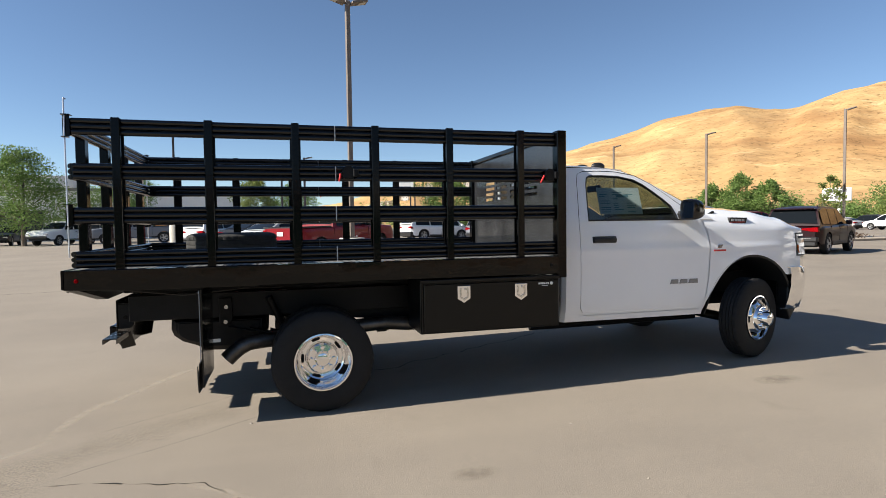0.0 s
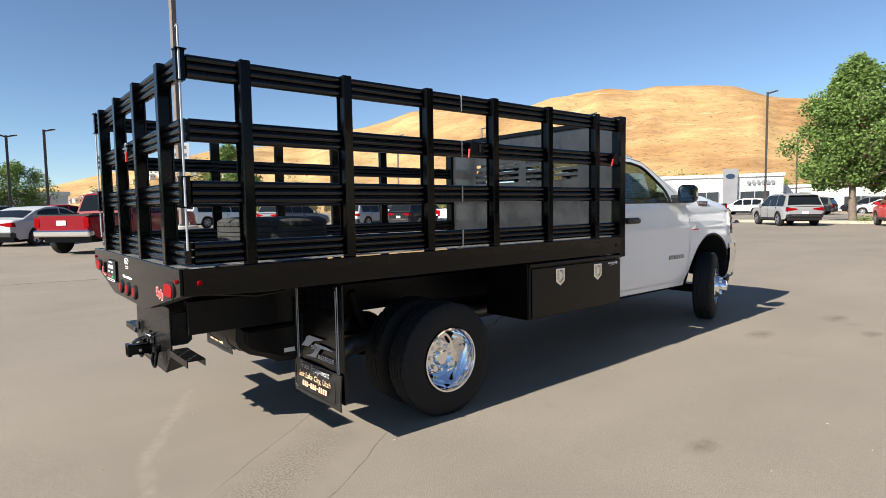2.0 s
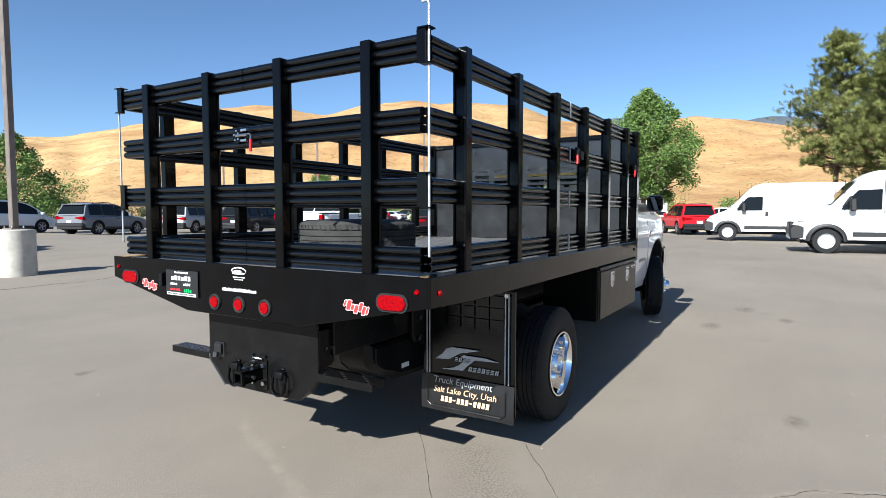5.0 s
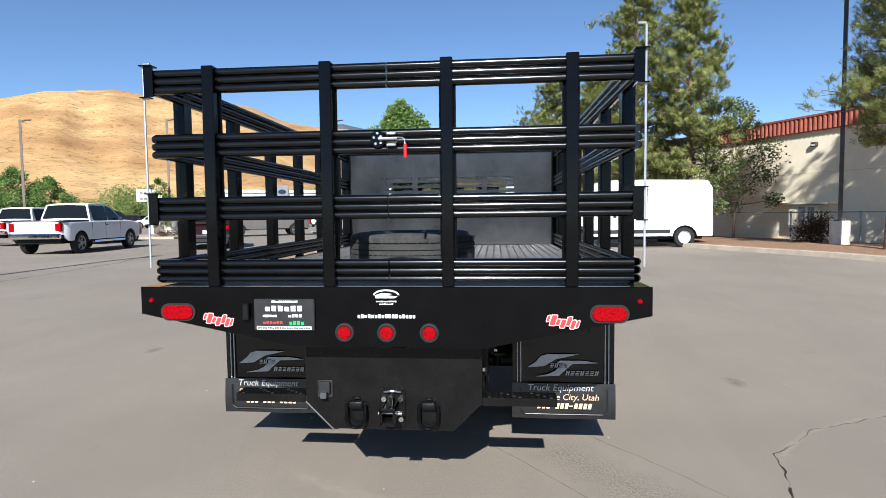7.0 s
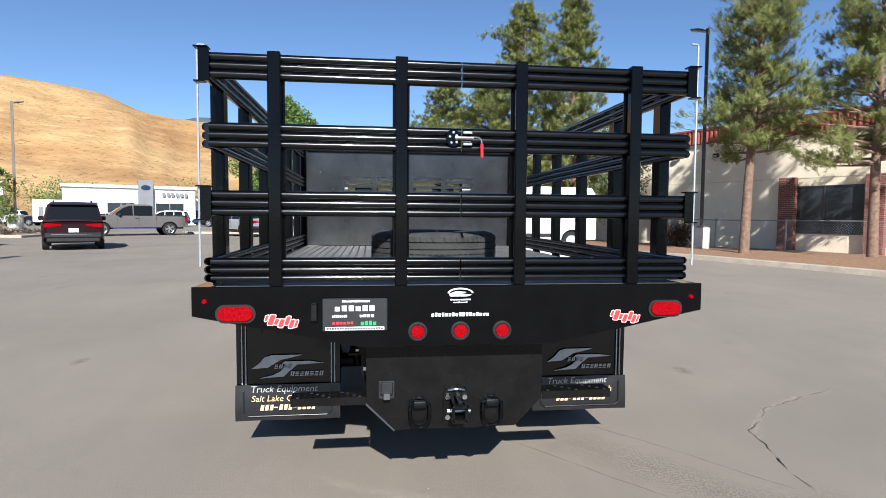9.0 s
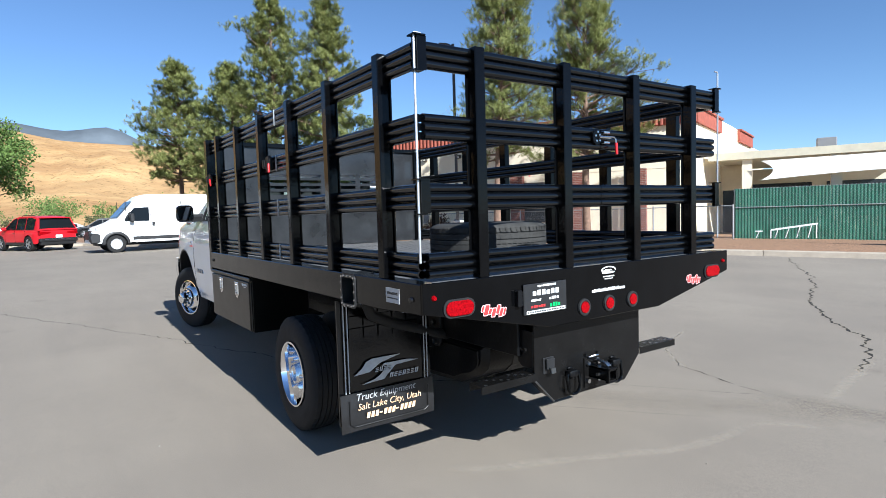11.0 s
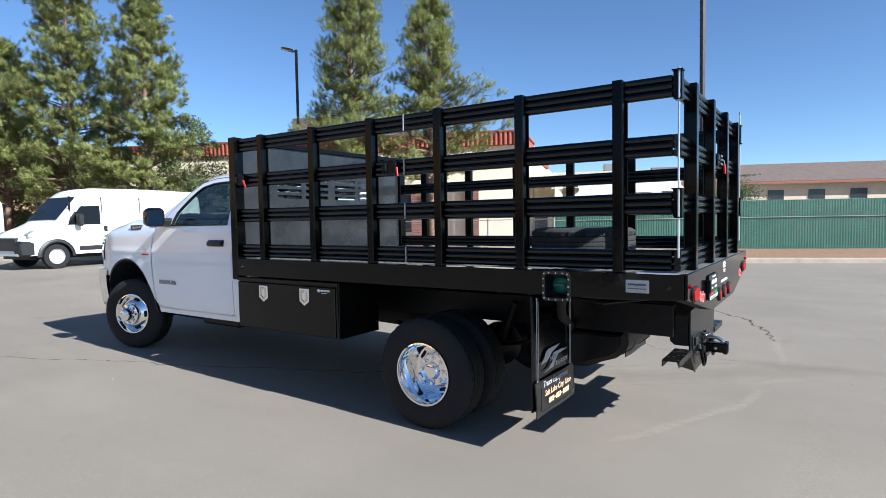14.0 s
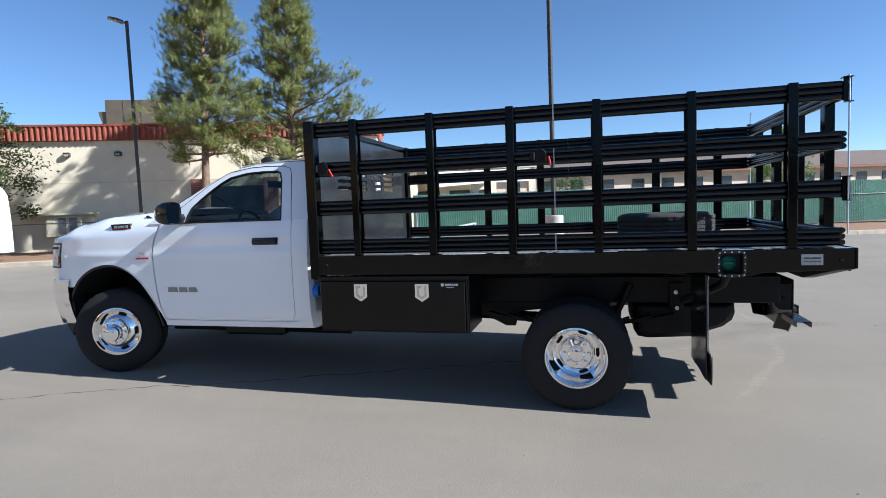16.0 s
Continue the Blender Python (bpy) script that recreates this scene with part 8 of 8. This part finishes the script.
leafy((11.5, 36.0), 5.6, 5.6, 0.18, 13, LEAF, 2.4, 0.17, "dark green tree behind the parked cars", 0.15)
leafy((46.5, 49.0), 5.3, 5.0, 0.16, 21, LEAF, 1.6, 0.24, "dark green tree at the far edge of the lot", 0.12)
leafy((48.6, 47.2), 6.3, 5.4, 0.18, 22, LEAF, 1.6, 0.24, "dark green tree at the far edge of the lot", 0.12)
leafy((50.7, 45.2), 5.7, 5.0, 0.16, 23, LEAF, 1.6, 0.24, "dark green tree at the far edge of the lot", 0.12)
leafy((31.5, 21.5), 4.0, 2.2, 0.05, 14, LEAF_Y, 0.5, 0.16, "slender pale green young tree", 0.12, "young_tree", 18)
leafy((-14.7, -46.2), 7.0, 4.8, 0.16, 15, LEAF, 0.9, 0.22, "green tree behind the slatted fence", 0.25)


def shrub(at, r, h, material, seed, label, n=900, size=0.12, group="shrubs"):
    rnd = random.Random(seed)
    x, y = at
    t = thing("shrub", label, "shrub", (x, y, gz(x, y)), 0, group)
    V, F = [], []
    lob = [(Vector((rnd.uniform(-0.7, 0.7) * r, rnd.uniform(-0.7, 0.7) * r, h * rnd.uniform(0.25, 0.75))), rnd.uniform(0.3, 0.55)) for _ in range(9)]
    for _ in range(n):
        c, q = lob[rnd.randrange(9)]
        p = c + Vector((rnd.gauss(0, 1) * r * q, rnd.gauss(0, 1) * r * q, rnd.gauss(0, 1) * h * q * 0.5))
        p.z = max(0.02, min(h * 1.05, p.z))
        u = Vector((rnd.gauss(0, 1), rnd.gauss(0, 1), abs(rnd.gauss(0, 1)))).normalized()
        w = u.cross(Vector((rnd.gauss(0, 1), rnd.gauss(0, 1), rnd.gauss(0, 1)))).normalized()
        s = size * rnd.uniform(0.6, 1.3)
        b = len(V)
        V += [p, p + (u + w * 0.5) * s * 0.5, p + u * s, p + (u - w * 0.5) * s * 0.5]
        F.append((b, b + 1, b + 2, b + 3))
    mesh_from("foliage", V, F, material, t, "", "stuff")
    return t


HEDGE = leaf_mat("hedge_leaves", (0.03, 0.06, 0.02), (0.09, 0.15, 0.045))
DEAD = leaf_mat("dry_twigs", (0.04, 0.024, 0.016), (0.12, 0.07, 0.04))
shrub((17.3, -11.75), 0.36, 1.15, DEAD, 31, "dry dark brown shrub in the mulch bed", 2600, 0.09)
shrub(uv(-8.80, 22.0), 0.75, 3.01, HEDGE, 40, "dense green bush behind the slatted fence", 12000, 0.08)
for k, p in enumerate(((36.0, 5.4), (36.1, 4.4), (36.3, 3.5), (29.4, 19.9), (30.4, 20.3), (31.2, 19.8))):
    shrub(p, 0.5, 0.45, LEAF_Y if k < 3 else DEAD, 60 + k, "low ornamental shrub on the island", 350, 0.1)


def tree_line():
    """Uncountable trees and scrub at the foot of the hills."""
    rnd = random.Random(77)
    stands = [47, 49, 41, 38, 35, 31, 26, 23] + [rnd.uniform(-12, 84) for _ in range(14)]

    def cut(k):
        return k * max(-1.5, min(1.5, rnd.gauss(0, 1)))
    for part_no, material, n, hmin, hmax in ((0, LEAF, 62, 4.0, 8.5), (1, SCRUB, 80, 1.4, 3.4), (2, LEAF_Y, 26, 3.0, 6.5)):
        V, F = [], []
        for _ in range(n):
            az = radians(rnd.gauss(rnd.choice(stands), 2.2) if part_no != 1 else rnd.uniform(-12, 84))
            r = rnd.uniform(105, 215)
            h = rnd.uniform(hmin, hmax) * (r / 130)
            c = Vector((r * math.cos(az), r * math.sin(az), 0.4))
            w = h * rnd.uniform(0.4, 0.75)
            lob = [(rnd.uniform(-w, w) * 0.6, rnd.uniform(-w, w) * 0.6, rnd.uniform(0.3, 0.8) * h) for _ in range(7)]
            for _ in range(780 if part_no != 1 else 380):
                lx, ly, lz = lob[rnd.randrange(7)]
                p = c + Vector((lx + w * cut(0.24), ly + w * cut(0.24), max(0.1, lz + h * cut(0.15))))
                u = Vector((rnd.gauss(0, 1), rnd.gauss(0, 1), rnd.gauss(0, 1))).normalized()
                q = u.cross(Vector((rnd.gauss(0, 1), rnd.gauss(0, 1), rnd.gauss(0, 1)))).normalized()
                s = 0.42 * rnd.uniform(0.6, 1.3) * (r / 150)
                b = len(V)
                V += [p, p + (u + q * 0.6) * s * 0.5, p + u * s, p + (u - q * 0.6) * s * 0.5]
                F.append((b, b + 1, b + 2, b + 3))
        me = bpy.data.meshes.new("tree_line")
        me.from_pydata(V, [], F)
        me.materials.append(material)
        tagged(new("tree_line", me), "band of distant trees and scrub below the hills", "trees", "", "stuff")


tree_line()


def simple_building(name, label, at, turn, w, d, h, wall, bays, band=None, glass_h=(0.3, 0.6)):
    """A plain commercial block with a fascia, glazed bays and a tower panel."""
    b = thing(name, label, "building", (*at, gz(*at)), turn)
    bm = BM()
    box(bm, -w / 2, w / 2, 0, d, -0.5, h, 0.02)
    part("wall", bm, wall, b)
    bm = BM()
    box(bm, -w / 2 - 0.15, w / 2 + 0.15, -0.25, d, h, h + 0.35)
    part("fascia", bm, band or WHITE_WALL, b)
    n = len(bays)
    for i, (x0, x1) in enumerate(bays):
        bm = BM()
        box(bm, x0, x1, -0.05, 0.0, h * glass_h[0] - 0.9, h * glass_h[1])
        win = part("window", bm, DARKWALL, b)
        bm = BM()
        k = max(2, int((x1 - x0) / 1.6))
        for j in range(k + 1):
            x = x0 + (x1 - x0) * j / k
            box(bm, x - 0.04, x + 0.04, -0.09, -0.05, h * glass_h[0] - 0.9, h * glass_h[1])
        part("mullion", bm, GALV, win)
    return b


def face_camera(az, r, eye=(-2.0, -3.0)):
    return (eye[0] + r * math.cos(radians(az)), eye[1] + r * math.sin(radians(az)))


d1 = simple_building("showroom", "white flat-roofed car showroom with dark glazing", (68.4, 28.8), 25.4 - 90, 14.0, 9, 4.4, WHITE_WALL, [(-6.0, -3.6), (-2.6, 0.2), (2.5, 5.6)])
bm = BM()
box(bm, 0.6, 2.2, -0.5, 1.0, -0.3, 5.4, 0.02)
tower = part("entry_tower", bm, GREY_CLAD, d1, "grey entry tower with a blue oval")
bm = BM()
prism(bm, [(1.4 + 0.5 * math.cos(t), 4.5 + 0.3 * math.sin(t)) for t in (2 * math.pi * i / 20 for i in range(20))], "y", -0.56, -0.5)
part("blue_oval", bm, P_BLUE, tower)
bm = BM()
for i in range(6):
    box(bm, 3.2 + i * 0.5, 3.55 + i * 0.5, -0.3, -0.25, 3.5, 3.95)
part("sign_print", bm, GREY_CLAD, d1)["kind"] = "stuff"
simple_building("sales_office", "long low white sales office", face_camera(15.2, 84), 15.2 - 90, 13.0, 10, 3.1, WHITE_WALL, [(-5.5, -1.5), (0.5, 5.5)])
d3 = simple_building("grey_showroom", "large pale grey showroom with stepped parapet", face_camera(103.5, 74), 103.5 - 90, 26.0, 14, 5.6, WHITE_WALL, [(-12, -7), (-5, 0), (2, 7)], GREY_CLAD)
bm = BM()
box(bm, -13.0, -4.0, -1.2, 6.0, 5.9, 7.2, 0.03)
part("raised_parapet", bm, WHITE_WALL, d3)
for x in (4.0, 5.8, 7.6):
    bm = BM()
    box(bm, x, x + 1.2, -1.4, -1.3, 0.4, 2.3)
    part("orange_banner", bm, mat("orange_banner", (0.6, 0.25, 0.08), 0.8) if x == 4.0 else bpy.data.materials["orange_banner"], d3)
simple_building("white_canopy", "open white canopy across the lot", face_camera(88, 62), 88 - 90, 9.0, 6, 2.6, WHITE_WALL, [(-4, 4)])


def motel():
    m = thing("motel", "long low tan motel with brown shingle roof behind the fence", "building", (0, 0, -0.1), TURN_U)
    bm = BM()
    box(bm, -64, -11, -55, -45.6, -0.5, 4.25)
    part("wall", bm, WALL_TAN, m)
    bm = BM()
    prism(bm, [(-45.0, 4.25), (-50.3, 6.05), (-55.6, 4.25), (-55.6, 4.12), (-45.0, 4.12)], "x", -64.6, -10.4)
    part("roof", bm, ROOF_BROWN, m, "brown shingle roof")
    for i in range(17):
        u = -62.5 + i * 3.05
        bm = BM()
        box(bm, u, u + 1.2, -45.6, -45.54, 2.35, 3.55)
        w = part("window", bm, DARKWALL, m)
        bm = BM()
        box(bm, u - 0.07, u + 1.27, -45.6, -45.5, 2.27, 2.35)
        part("sill", bm, TRIM, w)
    bm = BM()
    box(bm, -64.6, -10.4, -44.99, -44.93, 4.02, 4.2)
    part("eave_board", bm, mat("rust_red_board", (0.3, 0.11, 0.07), 0.8, var=0.15, scale=2), m, "rust red eave board")
    bm = BM()
    box(bm, -64, -11, -45.6, -45.5, 1.7, 1.78)
    part("string_course", bm, TRIM, m)


motel()


def sign_board(at, turn, w, z0, z1, label, post_dx=0.0, rows=3, accent=None):
    s = thing("sign_board", label, "sign", (*at, gz(*at)), turn)
    bm = BM()
    box(bm, -w / 2, w / 2, -0.12, 0.12, z0, z1, 0.01)
    p = part("panel", bm, WHITE_WALL, s)
    bm = BM()
    for k in range(rows):
        z = z1 - (z1 - z0) * (k + 0.75) / rows
        for i in range(5):
            x = -w * 0.36 + i * w * 0.15
            box(bm, x, x + w * 0.11, -0.13, -0.12, z, z + (z1 - z0) / rows * 0.42)
    part("sign_print", bm, accent or GREY_CLAD, p)["kind"] = "stuff"
    bm = BM()
    box(bm, post_dx - 0.12, post_dx + 0.12, -0.1, 0.1, -0.2, z0 if abs(post_dx) < w / 2 else z1)
    part("post", bm, WHITE_WALL, s)
    return s


sign_board(face_camera(73.7, 41, (-3.2, -3.4)), 74 - 90, 1.25, 3.55, 5.5, "white pylon sign with rows of dark bars", -0.75, 4)
sign_board(face_camera(31.8, 48, (-4.4, 0)), 31.8 - 90, 1.7, 2.5, 3.4, "small white roadside sign", 0.1, 2)
sign_board(face_camera(27.4, 60, (-4.4, 0)), 27.4 - 90, 3.0, 0.6, 2.5, "plain white sign wall", 0.0, 1)


def houses():
    """Small pale houses on the slope, with gabled roofs."""
    rnd = random.Random(12)
    src = []
    ROOF_PALE = mat("pale_roof", (0.32, 0.28, 0.25), 0.9, var=0.2, scale=0.5)
    for k, col in enumerate(((0.7, 0.65, 0.58), (0.55, 0.5, 0.45), (0.75, 0.73, 0.7))):
        wm = mat("house_wall", col, 0.9, var=0.08, scale=0.5)
        h = thing("house", ("pale", "tan", "white")[k] + " gabled house on the dry slope", "house", (0, 0, 0), 0, "houses on the slope")
        bm = BM()
        prism(bm, [(-5, -3), (5, -3), (5, 4), (0, 6.5), (-5, 4)], "y", -4, 4)
        part("wall", bm, wm, h)
        bm = BM()
        prism(bm, [(-5.6, 3.9), (0, 6.8), (5.6, 3.9), (5.6, 3.5), (0, 6.4), (-5.6, 3.5)], "y", -4.5, 4.5)
        part("roof", bm, ROOF_PALE, h)
        for x in (-2.5, 2.0):
            bm = BM()
            box(bm, x - 0.8, x + 0.8, -4.06, -4.0, 1.2, 2.6)
            part("window", bm, DARKWALL, h)
        src.append(h)
    first = [True] * 3
    for i in range(46):
        az = 70.5 + 14 * rnd.random()
        up = rnd.uniform(0.26, 0.42)
        r = 250 + 650 * up
        k = rnd.randrange(3)
        m = pose(r * math.cos(radians(az)), r * math.sin(radians(az)), hill_z(az, up) + 1.2, 0, 0, az - 90 + rnd.uniform(-25, 25)) @ Matrix.Scale(0.66, 4)
        if first[k]:
            src[k].matrix_basis = m
            first[k] = False
        else:
            copy_thing(src[k], m)


houses()
for k, (az, r, top) in enumerate(((76.2, 45, 6.0), (75.6, 58, 6.6), (75.3, 62, 7.2), (78.6, 52, 5.7), (85.5, 40, 6.4), (88.0, 44, 6.4), (18.0, 62, 7.4), (110.0, 52, 6.4))):
    lamp_pole(face_camera(az, r), top, POLE_BR, "dark lamp pole far across the lot", (-1, 1) if k == 5 else (-1,) if k in (0, 1) else (1,), 0.0, 0.3, az - 90, 0.075)


def island():
    """Kerbed planting island at the lot's far side."""
    bm = BM()
    pts = [(31, -4.5), (34.5, -0.5), (35.5, 3), (35.3, 6), (36.4, 10), (36.0, 12.5), (38, 13.5), (40, 9), (40.5, 4), (38.5, -2), (34, -7.5)]
    prism(bm, pts, "z", 0.1, 0.36, 0.03)
    structure(part("kerbed_island", bm, KERB), "pale concrete island with kerb", "kerb")
    bm = BM()
    pts = [(28.4, 18.8), (28.2, 20.5), (30, 23), (36, 24.5), (37, 21.5), (33.5, 19.2)]
    prism(bm, pts, "z", 0.1, 0.36, 0.03)
    structure(part("kerbed_island", bm, KERB), "pale concrete island with low red shrubs", "kerb")


island()


def spare_tyre():
    """Loose spare tyre lying on the bed floor behind the headboard."""
    R, W = 0.4, 0.118
    t = thing("spare_tyre", "dusty black spare tyre lying flat on the bed floor", "tyre", (-0.745, 0.02, 1.172 + W + 0.004))
    a = part("tyre", tyre_mesh(R, W, 1), RUBBER_D, t, smooth=32)
    a.matrix_basis = pose(0, 0, 0, 90, 0, 0)
    bm = BM()
    for i in range(70):
        an = 2 * math.pi * i / 70
        for k in range(4):
            y = -0.075 + k * 0.045
            vs = [bm.verts.new(((R + 0.0015) * math.cos(an + q), yy, (R + 0.0015) * math.sin(an + q))) for q, yy in ((0.0, y), (0.03, y + 0.004), (0.052, y + 0.032), (0.024, y + 0.03))]
            bm.faces.new(vs)
    b = part("tread", bm, RUBBER_D, a)
    b["kind"] = "stuff"
    bm = BM()
    lathe(bm, [(0.225, 0.09), (0.214, 0.1), (0.205, 0.06), (0.19, -0.05), (0.12, -0.06), (0.0, -0.06)], 40, 1)
    b = part("rim", bm, CHASSIS, t, "black steel spare rim", smooth=40)
    b.matrix_basis = pose(0, 0, 0, 90, 0, 0)


spare_tyre()


def ladder():
    """White step ladder lying folded on the mulch by the slatted fence."""
    t = thing("ladder", "white step ladder lying on the mulch by the fence", "ladder", (6.72, -18.59, gz(6.72, -18.59) + 0.14), TURN_U + 180)
    for y in (-0.02, -0.36):
        part("side_rail", prism(BM(), [(0.5, 0.26), (1.9, 0.47), (1.9, 0.52), (0.5, 0.31)], "y", y - 0.012, y + 0.012), WHITE_WALL, t)
    part("side_rail", box(BM(), 0.0, 0.25, -0.05, -0.01, 0.22, 0.26, 0.006), WHITE_WALL, t)
    for x, h in ((0.03, 0.22), (0.62, 0.3), (0.95, 0.34), (1.28, 0.39), (1.62, 0.44)):
        part("leg", rod(BM(), (x, 0.02, 0.0), (x + 0.1, -0.02, h), 0.017, 6), WHITE_WALL, t)
        part("rung", rod(BM(), (x + 0.1, -0.02, h), (x + 0.1, -0.36, h), 0.015, 6), WHITE_WALL, t)
    for x, h in ((0.5, 0.28), (1.85, 0.48)):
        part("leg", rod(BM(), (x, -0.4, 0.0), (x, -0.36, h), 0.017, 6), WHITE_WALL, t)


ladder()
